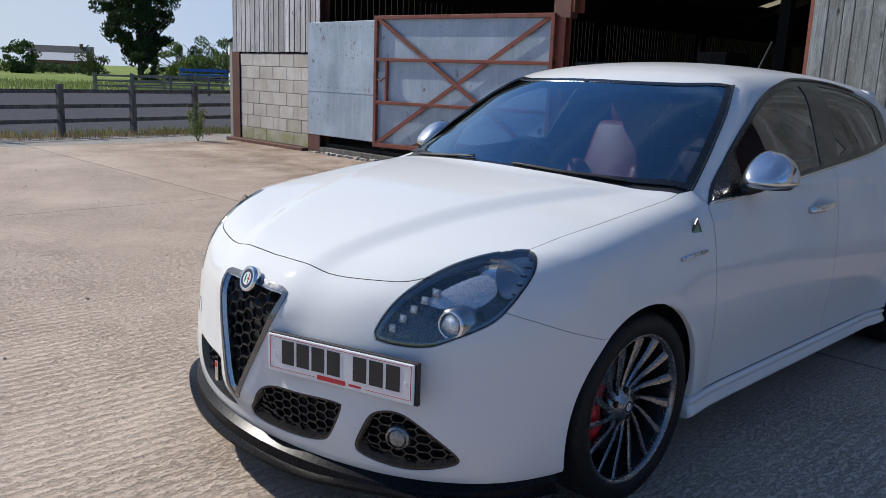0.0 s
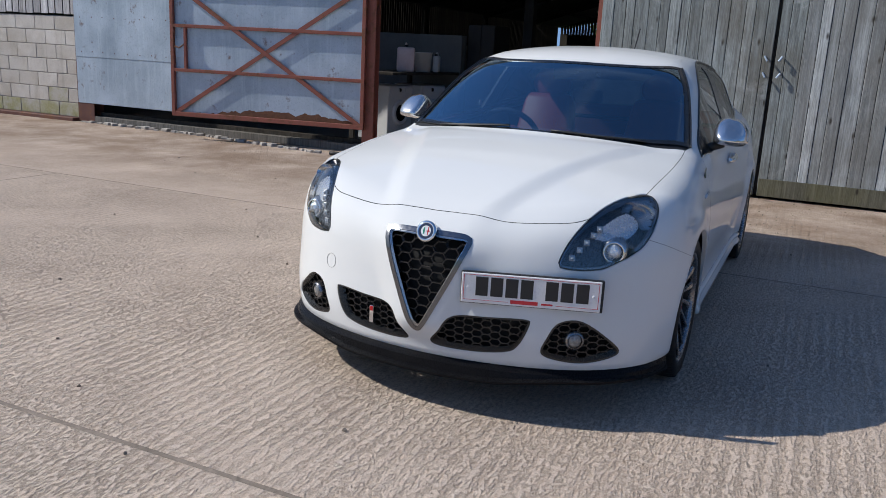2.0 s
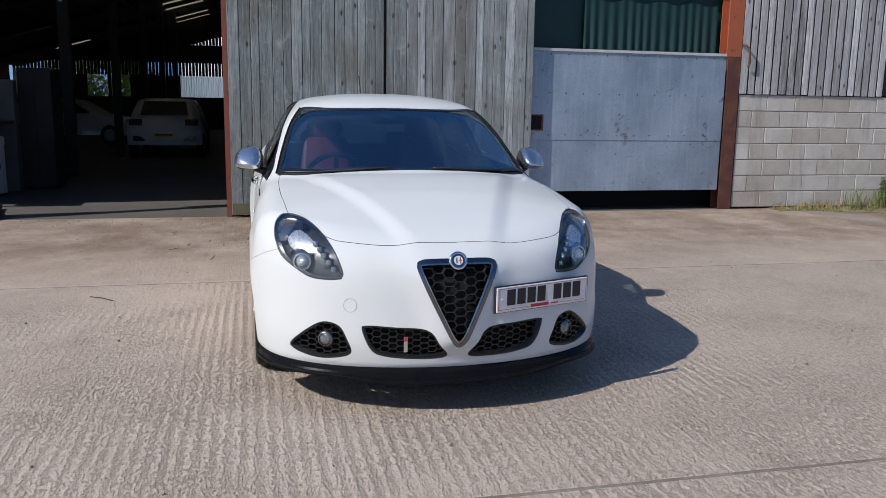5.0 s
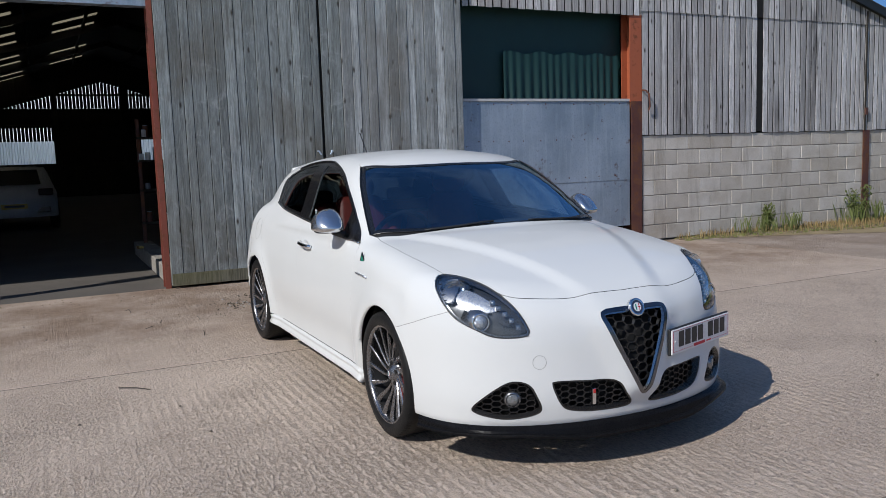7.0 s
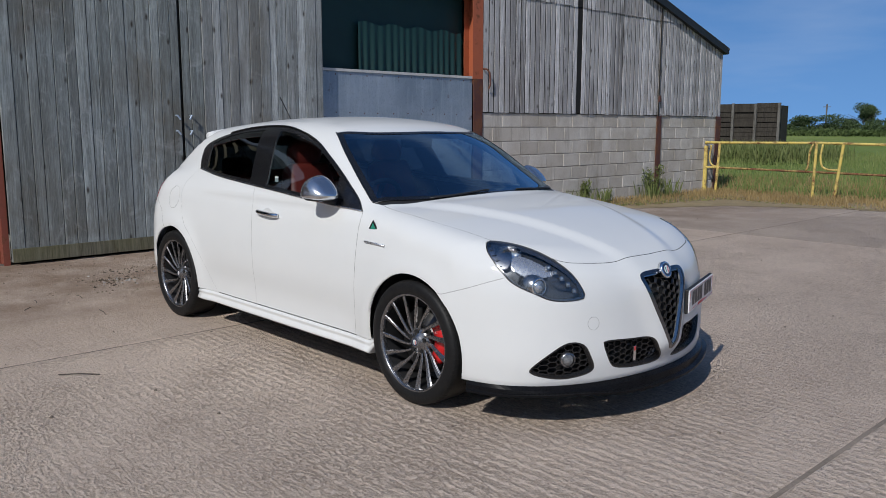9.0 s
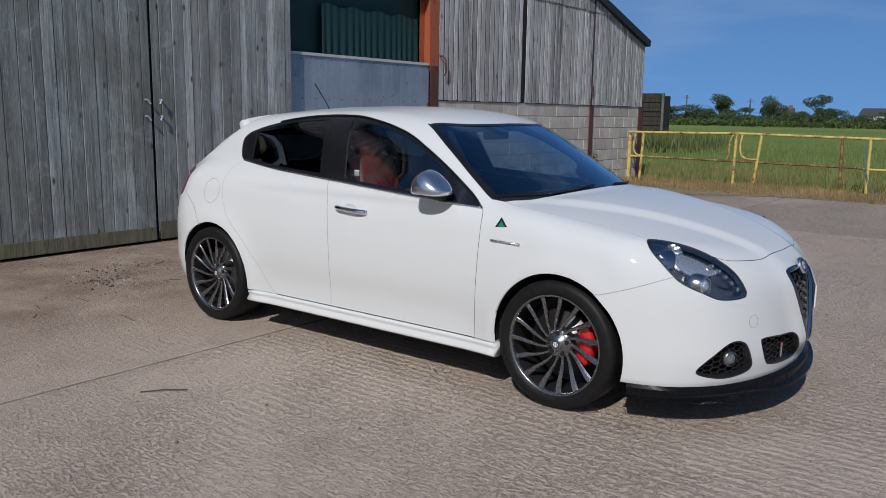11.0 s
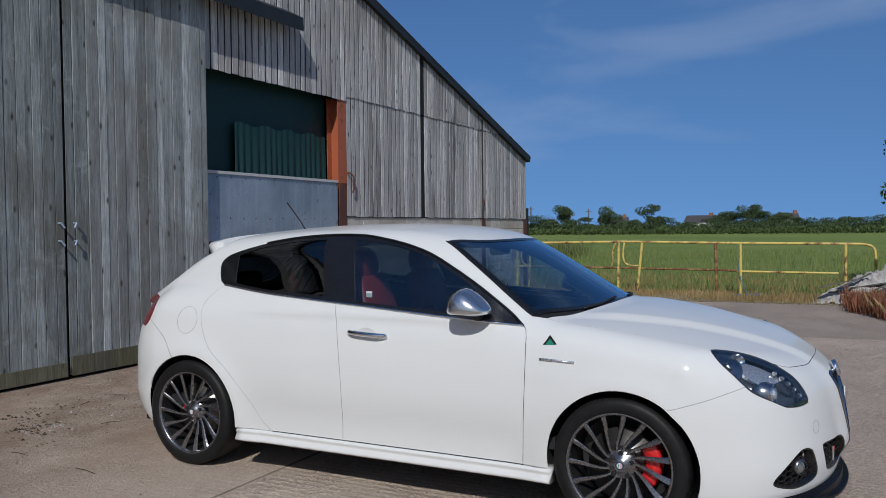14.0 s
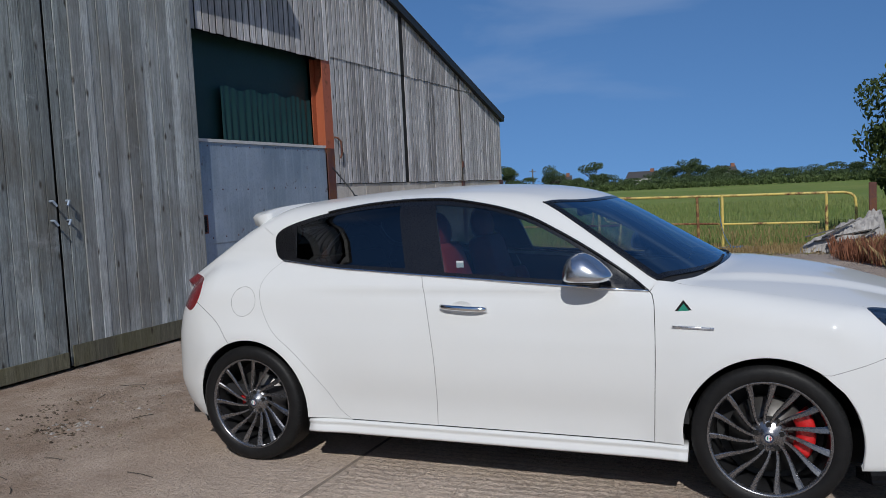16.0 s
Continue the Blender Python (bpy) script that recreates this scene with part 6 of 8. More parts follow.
# dark seams behind the panel gaps
seams = [on(SIDE, FRONT_CUT), on(SIDE, B_CUT), rear_edge, gap_line, on(SIDE, [FRONT_CUT[-1], (-0.68, 0.268)]), hood_side, hood_front, corner]
for s in (1, -1):
    for line in seams:
        n = normals_at(line)
        part("panel_gap", pipe([Vector((*(p - k * 0.004),)) * 1 for p, k in zip(line * np.array([1, s, 1]), n * np.array([1, s, 1]))], 0.0042, sides=5), M["seam" if any(line is p for p in seams[1:4]) else "dark_gap"], car)


M["barrel"] = plain("dark_wheel_barrel", (0.010, 0.010, 0.011), (0.018, 0.018, 0.019), 12.0, 0.5)


# wheels
def wheel_parts(parent):
    """One wheel about the origin, its face towards +y."""
    tyre = part("tyre", lathe([(0.240, -0.10), (0.266, -0.112), (0.296, -0.111), (0.312, -0.100), (0.318, -0.075), (0.3185, 0.0), (0.318, 0.075), (0.312, 0.100), (0.295, 0.111), (0.268, 0.113), (0.250, 0.107), (0.242, 0.097)], 64), M["tyre"], parent, "low profile black tyre", True)
    grooves = bmesh.new()
    for k in range(72):
        t = 2 * math.pi * k / 72
        for s in (1, -1):
            bm2 = box(-0.0016, 0.0016, s * 0.076, s * 0.103, 0.306, 0.3188)
            for v in bm2.verts:
                v.co.z -= 0.25 * (abs(v.co.y) - 0.076)
            bm2.transform(Matrix.Rotation(t + 0.02 * s, 4, "Y"))
            me = bpy.data.meshes.new("g")
            bm2.to_mesh(me)
            grooves.from_mesh(me)
            bpy.data.meshes.remove(me)
            bm2.free()
    tagged(part("tread", grooves, M["dark_gap"], tyre), kind="stuff")
    rim = part("rim", lathe([(0.238, 0.060), (0.234, 0.086), (0.238, 0.100), (0.247, 0.106), (0.252, 0.102), (0.251, 0.096), (0.244, 0.088), (0.244, 0.060)], 64), M["alloy"], parent, "dark grey alloy rim with swept spokes", True)
    part("barrel", lathe([(0.234, 0.075), (0.226, 0.03), (0.222, -0.09), (0.236, -0.09), (0.238, 0.070)], 56), M["barrel"], rim, smooth=True)
    part("hub", lathe([(0.0, 0.076), (0.030, 0.076), (0.034, 0.070), (0.060, 0.062), (0.076, 0.050), (0.080, 0.02), (0.0, 0.02)], 40), M["alloy"], rim, smooth=True)
    cap = part("centre_cap", lathe([(0.0, 0.081), (0.026, 0.080), (0.030, 0.077)], 28), M["alloy"], rim, "round centre cap", True)
    badge_faces(cap, Matrix(), 0.021, 0.0806)
    for k in range(5):
        t = 2 * math.pi * (k + 0.25) / 5
        part("bolt_hole", lathe([(0.0, 0.0665), (0.010, 0.0665), (0.0115, 0.068), (0.0115, 0.05)], 14, m=Matrix.Translation((0.053 * math.cos(t), 0, 0.053 * math.sin(t)))), M["dark_gap"], rim)
    bm, rings = bmesh.new(), []
    for i in range(9):
        f = i / 8
        r = 0.056 + 0.184 * f
        th = 0.40 * (1 - (1 - f) ** 2.1)
        w = 0.0062 + 0.0090 * f
        y = 0.060 + 0.012 * math.sin(f * 2.2) + 0.020 * f * f
        tip = 0.004 * (f - 0.4)
        c, tan = Vector((r * math.cos(th), 0, r * math.sin(th))), Vector((-math.sin(th - 0.15 * (1 - f)), 0, math.cos(th - 0.15 * (1 - f))))
        sec = [(-w, y - 0.004 - tip), (-w * 0.5, y + 0.002 - tip * 0.5), (w * 0.7, y + 0.004 + tip), (w, y + tip), (w * 0.7, y - 0.010), (-w * 0.7, y - 0.012)]
        rings.append([bm.verts.new(c + tan * a + Vector((0, b, 0))) for a, b in sec])
    for a, b in zip(rings, rings[1:]):
        for k in range(6):
            bm.faces.new((a[k], a[(k + 1) % 6], b[(k + 1) % 6], b[k]))
    bm.faces.new(rings[0])
    bm.faces.new(rings[-1][::-1])
    first = part("spoke", bm, M["alloy"], rim, smooth=False)
    n = 15
    for k in range(1, n):
        o = new("spoke", first.data)
        o.parent = rim
        o.matrix_local = Matrix.Rotation(2 * math.pi * k / n, 4, "Y")
    part("brake_disc", lathe([(0.08, -0.01), (0.165, -0.01), (0.165, 0.012), (0.08, 0.012), (0.075, 0.03), (0.0, 0.03)], 48), M["disc"], parent, "steel brake disc", True)
    part("brake_shield", lathe([(0.0, -0.085), (0.10, -0.088), (0.218, -0.078), (0.222, -0.070), (0.218, -0.072), (0.10, -0.080), (0.0, -0.078)], 40), M["matt_black"], parent, smooth=True)


wheel = new("wheel")
wheel.parent = car
wheel.empty_display_size = 0.1
tagged(wheel, "wheel with dark multi-spoke alloy rim and low tyre")
wheel.matrix_local = pose(HUB_X + 0.013, 0.774, HUB_Z + 0.002)
wheel_parts(wheel)
for x, s in ((-HUB_X, 1), (HUB_X, -1), (-HUB_X, -1)):
    copy_thing(wheel, pose(x + 0.013, s * 0.774, HUB_Z + 0.002, 0, 0, 0 if s > 0 else 180))
for x in (HUB_X, -HUB_X):
    for s in (1, -1):
        front = x > 0
        r0, r1, deep = (0.105, 0.185, 0.0) if front else (0.09, 0.135, 0.035)
        bm = bmesh.new()
        mid = 0.0 if front else math.pi
        span = 0.62 if front else 0.40
        prof = []
        for i in range(13):
            t = mid - span + 2 * span * i / 12
            prof.append([bm.verts.new((x + 0.013 + r * math.cos(t), s * (y - deep), HUB_Z + 0.02 + r * math.sin(t))) for r, y in ((r0, 0.78), (r0 + 0.008, 0.822), (r1 - 0.010, 0.828), (r1, 0.812), (r1, 0.76))])
        for a, b in zip(prof, prof[1:]):
            for k in range(4):
                bm.faces.new((a[k], a[k + 1], b[k + 1], b[k]))
        bm.faces.new(prof[0])
        bm.faces.new(prof[-1][::-1])
        part("brake_caliper", bm, M["caliper"], car, "red brake caliper", True)

# inner lining of the cabin
both("door_card", skin(SIDE, door_front, lip=0, sink=0.055, grid=0.06), M["dark_trim"], car)
both("door_card", skin(SIDE, door_rear, lip=0, sink=0.055, grid=0.06), M["dark_trim"], car)
both("pillar_lining", skin(SLANT, frame_loop, lip=0, sink=0.03, grid=0.05), M["dark_trim"], car)
panel("headlining", skin(TOP, np.concatenate([roof_half, (roof_half * mirror_y)[::-1][1:-1]]), lip=0, sink=0.035, gap=-0.03, grid=0.06), M["dark_trim"], car)
both("quarter_lining", skin(SIDE, quarter, lip=0, sink=0.05, grid=0.06, gap=0.01), M["dark_trim"], car)
part("cabin_floor", box(-1.75, 1.0, -0.80, 0.80, 0.34, 0.40), M["dark_trim"], car)
part("boot_shelf", box(-1.62, -1.15, -0.70, 0.70, 0.94, 0.97, 0.01), M["dark_trim"], car)
part("bulkhead", box(0.92, 0.98, -0.75, 0.75, 0.36, 0.93), M["dark_trim"], car)
part("dashboard", box(0.50, 0.99, -0.74, 0.74, 0.62, 0.935, 0.05), M["dark_trim"], car, smooth=True)


def cushion(x0, x1, y0, y1, z0, z1, r):
    return box(x0, x1, y0, y1, z0, z1, r)


def seat(y):
    s = part("seat", cushion(-0.18, 0.32, y - 0.25, y + 0.25, 0.46, 0.60, 0.06), M["red_leather"], car, "red leather front seat", True)
    bm = cushion(-0.09, 0.06, -0.24, 0.24, 0.0, 0.67, 0.055)
    for v in bm.verts:
        v.co.y *= 1 - 0.35 * max(v.co.z - 0.30, 0) / 0.37
    bm.transform(Matrix.Translation((-0.15, y, 0.50)) @ pose(0, 0, 0, 0, -17, 0))
    part("backrest", bm, M["red_leather"], s, smooth=True)
    for k in (1, -1):
        bm = cushion(-0.10, 0.11, -0.045, 0.045, 0.05, 0.42, 0.035)
        bm.transform(Matrix.Translation((-0.14, y + 0.20 * k, 0.50)) @ pose(0, 0, 0, 0, -17, 0))
        part("bolster", bm, M["red_leather"], s, smooth=True)
    bm = lathe([(0.0, -0.055), (0.075, -0.052), (0.115, -0.030), (0.125, 0.0), (0.115, 0.030), (0.075, 0.052), (0.0, 0.055)], 28)
    bm.transform(Matrix.Translation((-0.365, y, 1.205)) @ pose(0, 0, 0, 0, -8, 0) @ Matrix.Rotation(math.pi / 2, 4, "Z") @ Matrix.Diagonal((1.05, 1.0, 0.86, 1)))
    part("headrest", bm, M["red_leather"], s, smooth=True)


seat(0.36)
seat(-0.36)
bench = part("rear_seat", cushion(-1.05, -0.60, -0.62, 0.62, 0.48, 0.64, 0.06), M["red_leather"], car, "red leather rear bench", True)
bm = cushion(-0.08, 0.06, -0.62, 0.62, 0.0, 0.52, 0.05)
bm.transform(Matrix.Translation((-1.08, 0, 0.56)) @ pose(0, 0, 0, 0, -20, 0))
part("backrest", bm, M["red_leather"], bench, smooth=True)
for y in (0.36, -0.36):
    part("headrest", cushion(-1.32, -1.23, y - 0.12, y + 0.12, 1.03, 1.15, 0.035), M["dark_trim"], bench, smooth=True)
m = Matrix.Translation((0.40, -0.36, 0.90)) @ pose(0, 0, 0, 0, -62, 0)
steer = part("steering_wheel", pipe([m @ Vector((0.185 * math.cos(t), 0.185 * math.sin(t), 0)) for t in np.linspace(0, 2 * math.pi, 36, endpoint=False)], 0.016, closed=True), M["dark_trim"], car, "dark steering wheel", True)
part("boss", placed(lathe([(0.0, 0.03), (0.05, 0.025), (0.06, -0.03)], 20, m=pose(0, 0, 0, 90, 0, 0)), m), M["dark_trim"], steer)
for t in (0.0, 2.2, -2.2):
    part("spoke", beam(m @ Vector((0.04, 0, 0)), m @ Vector((0.18 * math.cos(t), 0.18 * math.sin(t), 0)), 0.03, 0.012), M["dark_trim"], steer)
part("column", rod((0.42, -0.36, 0.89), (0.62, -0.36, 0.80), 0.03), M["dark_trim"], steer)
part("rear_view_mirror", box(0.36, 0.40, -0.125, 0.125, 1.255, 1.315, 0.018), M["dark_trim"], car, smooth=True)
part("mirror_stalk", box(0.385, 0.46, -0.03, 0.03, 1.29, 1.36, 0.01), M["dark_trim"], car)

# ---- green things ----
M["leaf_tree"] = leaf_mat("tree_leaves", (0.050, 0.090, 0.024), (0.105, 0.165, 0.045))
# tree line leaves paler and greyer, with distance haze put into the colour
M["leaf_haze"] = leaf_mat("hazed_tree_leaves", (0.060, 0.094, 0.040), (0.120, 0.168, 0.070))
M["leaf_light"] = leaf_mat("light_leaves", (0.10, 0.155, 0.035), (0.20, 0.25, 0.07))
M["leaf_low"] = leaf_mat("low_hedge_leaves", (0.075, 0.115, 0.036), (0.145, 0.19, 0.065))
M["leaf_hedge"] = leaf_mat("hedge_leaves", (0.050, 0.080, 0.022), (0.095, 0.13, 0.038))
M["grass_blade"] = leaf_mat("grass_blades", (0.19, 0.25, 0.070), (0.32, 0.35, 0.13))
M["weed_blade"] = leaf_mat("dull_weeds", (0.13, 0.17, 0.05), (0.25, 0.27, 0.11))
M["dry_blade"] = leaf_mat("dry_grass", (0.30, 0.21, 0.09), (0.50, 0.38, 0.19))
M["rust_weed"] = leaf_mat("reddish_weed", (0.20, 0.082, 0.048), (0.36, 0.16, 0.090))
M["leaf_dark"] = leaf_mat("dark_leaves", (0.022, 0.042, 0.014), (0.050, 0.080, 0.026))
M["bark"] = plain("bark", (0.06, 0.048, 0.038), (0.11, 0.09, 0.07), 6.0, 0.9, bump=0.8)


def leaves(bm, centres, n, size, rnd, flat_=0.0):
    """Small folded leaf cards scattered in clumps; centres are (x, y, z, rx, ry, rz)."""
    for _ in range(n):
        x, y, z, a, b, c = rnd.choice(centres)
        d = Vector((rnd.gauss(0, 1), rnd.gauss(0, 1), rnd.gauss(0, 1))).normalized() * rnd.uniform(0.08, 1.0) ** 0.42
        p = Vector((x + d.x * a, y + d.y * b, z + d.z * c))
        q = Euler((rnd.uniform(0, 6.3), rnd.uniform(0, 6.3), rnd.uniform(0, 6.3))).to_matrix()
        s = size * rnd.uniform(0.6, 1.4)
        v = [bm.verts.new(p + q @ Vector(k)) for k in ((-s, 0, 0), (0, -s * 0.45, s * 0.15), (s, 0, 0), (0, s * 0.45, s * 0.15))]
        bm.faces.new(v)
    return bm


def tree(name, label, at, height, spread, n, size, key="leaf_tree", seed=0, trunk=True, low=0.25, clumps_n=16):
    """A tapered trunk with limbs and a broken crown of many leaves."""
    rnd = random.Random(seed)
    t = thing(name, label, "tree", at)
    clumps = []
    if trunk:
        bm = rod((0, 0, -0.2), (rnd.uniform(-0.1, 0.1) * spread, 0, height * 0.55), height * 0.028, None, 8, height * 0.014)
        for k in range(7):
            a = rnd.uniform(0, 6.3)
            z0 = height * rnd.uniform(low, 0.5)
            rod((0, 0, z0), (math.cos(a) * spread * 0.7, math.sin(a) * spread * 0.7, z0 + height * rnd.uniform(0.15, 0.35)), height * 0.012, bm, 6, height * 0.004)
        part("trunk", bm, M["bark"], t)
    for k in range(clumps_n):
        a, r = rnd.uniform(0, 6.3), spread * math.sqrt(rnd.random()) * 0.78
        z = height * (low + (0.93 - low) * rnd.random() ** (1.5 if low < 0.06 else 1.0))
        f = math.sin(math.pi * min(max((z / height - low) / (1.0 - low), 0.05), 0.95)) ** 0.5
        if low < 0.06 and z < 0.55 * height:
            f = max(f, 0.85)
        q = spread * rnd.uniform(0.26, 0.46) * (16 / clumps_n) ** 0.33
        clumps.append((math.cos(a) * r * f, math.sin(a) * r * f, z, q, q, q * 0.72))
    tagged(part("crown", leaves(bmesh.new(), clumps, n, size, rnd), M[key], t), kind="stuff")
    return t


def far_trees():
    """The tree line across the field, copies of four trees."""
    models = [tree("tree", "dark green field tree in the distant tree line", (-46, 138, -0.1), 4.9, 3.4, 8000, 0.14, "leaf_haze", 11, low=0.03, clumps_n=24),
              tree("tree", "low rounded tree in the distant tree line", (-38, 141, -0.1), 4.4, 4.0, 8000, 0.14, "leaf_haze", 12, low=0.02, clumps_n=24),
              tree("tree", "tall broad tree in the distant tree line", (-31, 142, -0.1), 5.2, 3.2, 8000, 0.14, "leaf_haze", 13, low=0.04, clumps_n=24),
              tree("tree", "light green tree in the distant tree line", (-14, 144, -0.1), 4.6, 3.6, 8000, 0.14, "leaf_haze", 14, low=0.03, clumps_n=24)]
    for m in models:
        tagged(m, group="distant tree line")
    rnd = random.Random(8)
    spots = [(-54, 135, 0, 0.85), (-49.5, 137, 1, 0.95), (-43, 139, 2, 0.8), (-34, 141, 0, 0.62), (-28, 142, 1, 0.8), (-24.5, 143, 3, 0.55), (-19.5, 144, 2, 0.75), (-17, 144, 0, 0.95), (-11.5, 145, 2, 0.98), (-9, 145, 0, 0.8), (-6, 145.5, 3, 0.72),
             (-2.5, 146, 1, 0.68), (1.2, 146, 0, 0.66), (4.5, 146, 1, 0.7), (8, 146, 2, 0.8), (13, 146, 0, 0.75), (19, 145, 3, 0.8), (26, 144, 1, 0.9), (34, 142, 2, 0.9), (-60, 133, 2, 0.9), (-66, 131, 3, 1.0), (-74, 128, 0, 1.0)]
    for x, y, k, s in spots:
        copy_thing(models[k], pose(x, y, -0.1, 0, 0, rnd.uniform(0, 360)) @ Matrix.Diagonal((s * 1.40, s * 1.40, s * 0.74, 1)))


far_trees()


def hedge(name, label, a, b, height, depth, n, size, key="leaf_hedge", seed=0, base=-0.1):
    rnd = random.Random(seed)
    a, b = Vector((*a, 0)), Vector((*b, 0))
    cs = []
    for i in range(int((b - a).length / (depth * 0.8)) + 1):
        p = a.lerp(b, min(i * depth * 0.8 / (b - a).length, 1.0))
        h = height * rnd.uniform(0.7, 1.1)
        cs.append((p.x + rnd.uniform(-0.2, 0.2), p.y, base + h * 0.5, depth * 0.62, depth * 0.62, h * 0.52))
    return tagged(solid(name, leaves(bmesh.new(), cs, n, size, rnd), M[key]), label, "hedge", kind="stuff")


hedge("hedge_far", "long low green hedge at the far side of the field", (-80, 122), (60, 132), 1.15, 2.2, 9000, 0.26, "leaf_low", seed=21)
hedge("hedge_mid", "low rough hedge across the field", (-75, 134), (45, 141), 2.2, 3.0, 16000, 0.22, "leaf_haze", seed=22)


def house(name, label, at, rz, w, d, h, roof_h, wall_key, roof_key, chimney=True):
    o = thing(name, label, "house", at, rz)
    part("wall", box(-w / 2, w / 2, -d / 2, d / 2, 0, h), M[wall_key], o)
    part("roof", sheet_of([(-w / 2 - 0.2, -d / 2 - 0.2, h), (w / 2 + 0.2, -d / 2 - 0.2, h), (w / 2 + 0.2, d / 2 + 0.2, h), (-w / 2 - 0.2, d / 2 + 0.2, h), (-w / 2 - 0.2, 0, h + roof_h), (w / 2 + 0.2, 0, h + roof_h)],
         [(0, 1, 5, 4), (2, 3, 4, 5), (0, 4, 3), (1, 2, 5), (0, 3, 2, 1)]), M[roof_key], o)
    if chimney:
        part("chimney", box(w * 0.3, w * 0.3 + 0.6, -0.3, 0.3, h + roof_h * 0.4, h + roof_h + 0.45), M["brick"], o)
    n = max(int(w / 2.2), 2)
    for i in range(n):
        x = -w / 2 + (i + 0.5) * w / n
        for s in (-1, 1):
            part("window", box(x - 0.35, x + 0.35, s * d / 2 - 0.03, s * d / 2 + 0.03, h * 0.35, h * 0.75), M["gloss_black"], o)
    return o


M["brick"] = plain("red_brick", (0.22, 0.095, 0.06), (0.30, 0.14, 0.09), 9.0, 0.9, bump=0.3)
M["slate"] = plain("grey_slate", (0.05, 0.047, 0.05), (0.08, 0.076, 0.08), 6.0, 0.8)
M["pale_roof"] = plain("pale_roof", (0.55, 0.54, 0.52), (0.62, 0.61, 0.58), 4.0, 0.7)
M["render_white"] = plain("white_render", (0.68, 0.67, 0.64), (0.74, 0.73, 0.70), 3.0, 0.9)
house("house", "small red brick house among distant trees", (-37.5, 144, -0.1), 10, 4.2, 3.0, 1.9, 1.2, "brick", "slate")
house("house", "white rendered house behind distant trees", (-23.0, 149, -0.1), -8, 5.0, 3.5, 2.0, 1.2, "render_white", "slate")
house("house", "white rendered house far along the tree line", (-8.5, 150, -0.1), 15, 3.0, 3.0, 2.4, 1.0, "render_white", "slate")
for x, y, h in ((-52.0, 138, 5.2), (-41.5, 140, 4.6)):
    pole = thing("telegraph_pole", "tall wooden telegraph pole in the distance", "pole", (x, y, -0.1))
    part("post", rod((0, 0, 0), (0, 0, h), 0.12), M["fence_wood"], pole)
    part("crossarm", box(-0.6, 0.6, -0.05, 0.05, h - 0.5, h - 0.4), M["fence_wood"], pole)

# tree and thicket by the railing
tree("tree", "leafy green tree standing beyond the heap of rubbish", (5.35, 14.6, -0.1), 4.7, 2.9, 52000, 0.062, "leaf_hedge", 31, low=0.06, clumps_n=80)


def tuft(bm, x, y, h, rnd, lean=0.35, w=0.006):
    a = rnd.uniform(0, 6.3)
    l = h * rnd.uniform(0.1, lean)
    dx, dy = math.cos(a), math.sin(a)
    p = [(x - dy * w, y + dx * w, -0.05), (x + dy * w, y - dx * w, -0.05), (x + dx * l * 0.4 + dy * w * 0.7, y + dy * l * 0.4 - dx * w * 0.7, h * 0.6), (x + dx * l, y + dy * l, h)]
    v = [bm.verts.new(k) for k in p]
    bm.faces.new((v[0], v[1], v[2]))
    bm.faces.new((v[0], v[2], v[3]))


def grass(name, label, area, n, h0, h1, key, seed, w=0.006, where=None, lean=0.35):
    rnd, bm = random.Random(seed), bmesh.new()
    x0, x1, y0, y1 = area
    while n > 0:
        x, y = rnd.uniform(x0, x1), rnd.uniform(y0, y1)
        n -= 1
        if where and not where(x, y, rnd):
            continue
        if noise.noise(Vector((x * 0.9, y * 0.9, seed))) < -0.18 and rnd.random() < 0.8:
            continue
        tuft(bm, x, y, rnd.uniform(h0, h1), rnd, lean, w)
    return tagged(solid(name, bm, M[key]), label, "grass", kind="stuff")


grass("field_grass", "tall green field grass beyond the railing", (-14.0, 9.0, 12.9, 19.0), 26000, 0.05, 0.19, "grass_blade", 41, 0.005)
grass("dry_grass", "dead stalks among the field grass", (-9.0, 6.0, 12.7, 18.0), 6000, 0.05, 0.22, "dry_blade", 49, 0.004)
grass("field_grass", "rough green field grass further out", (-30.0, 16.0, 19.0, 42.0), 24000, 0.08, 0.22, "grass_blade", 42, 0.010)
grass("field_grass", "tall rough grass before the timber store", (-21.0, -9.0, 27.0, 33.5), 9000, 0.35, 0.85, "weed_blade", 48, 0.012)
grass("dry_grass", "straw-coloured dead grass along the railing", (-4.4, 3.4, 11.1, 12.9), 11000, 0.02, 0.13, "dry_blade", 43, 0.006)
grass("dry_grass", "straw-coloured dead grass along the foot of the wall", (WALL + 0.02, -2.9, 6.3, 12.8), 6500, 0.02, 0.14, "dry_blade", 44, 0.006, lambda x, y, r: r.random() < 1.3 - (x - WALL) * 1.2 / (0.3 + 0.22 * (y - 6.2)))
grass("green_weeds", "green weeds rooted along the foot of the wall", (WALL + 0.04, WALL + 0.42, 7.5, 8.9), 130, 0.10, 0.36, "weed_blade", 45, 0.005)
grass("green_weeds", "green weeds rooted by the wall stanchion", (WALL + 0.04, WALL + 0.4, 9.9, 11.0), 120, 0.10, 0.44, "weed_blade", 46, 0.005)
tagged(solid("verge", sheet_of([(-4.5, 6.4, 0.006), (-4.1, 7.0, 0.006), (-3.5, 8.4, 0.006), (-2.6, 10.0, 0.006), (-1.0, 10.9, 0.006), (2.0, 11.1, 0.006), (5.0, 11.2, 0.006), (5.0, 12.9, 0.006), (-4.5, 12.9, 0.006)], [(0, 1, 2, 3, 4, 5, 6, 7, 8)]), M["dry_earth"]), "dry earth and moss verge by the wall and railing", "verge", kind="structure")


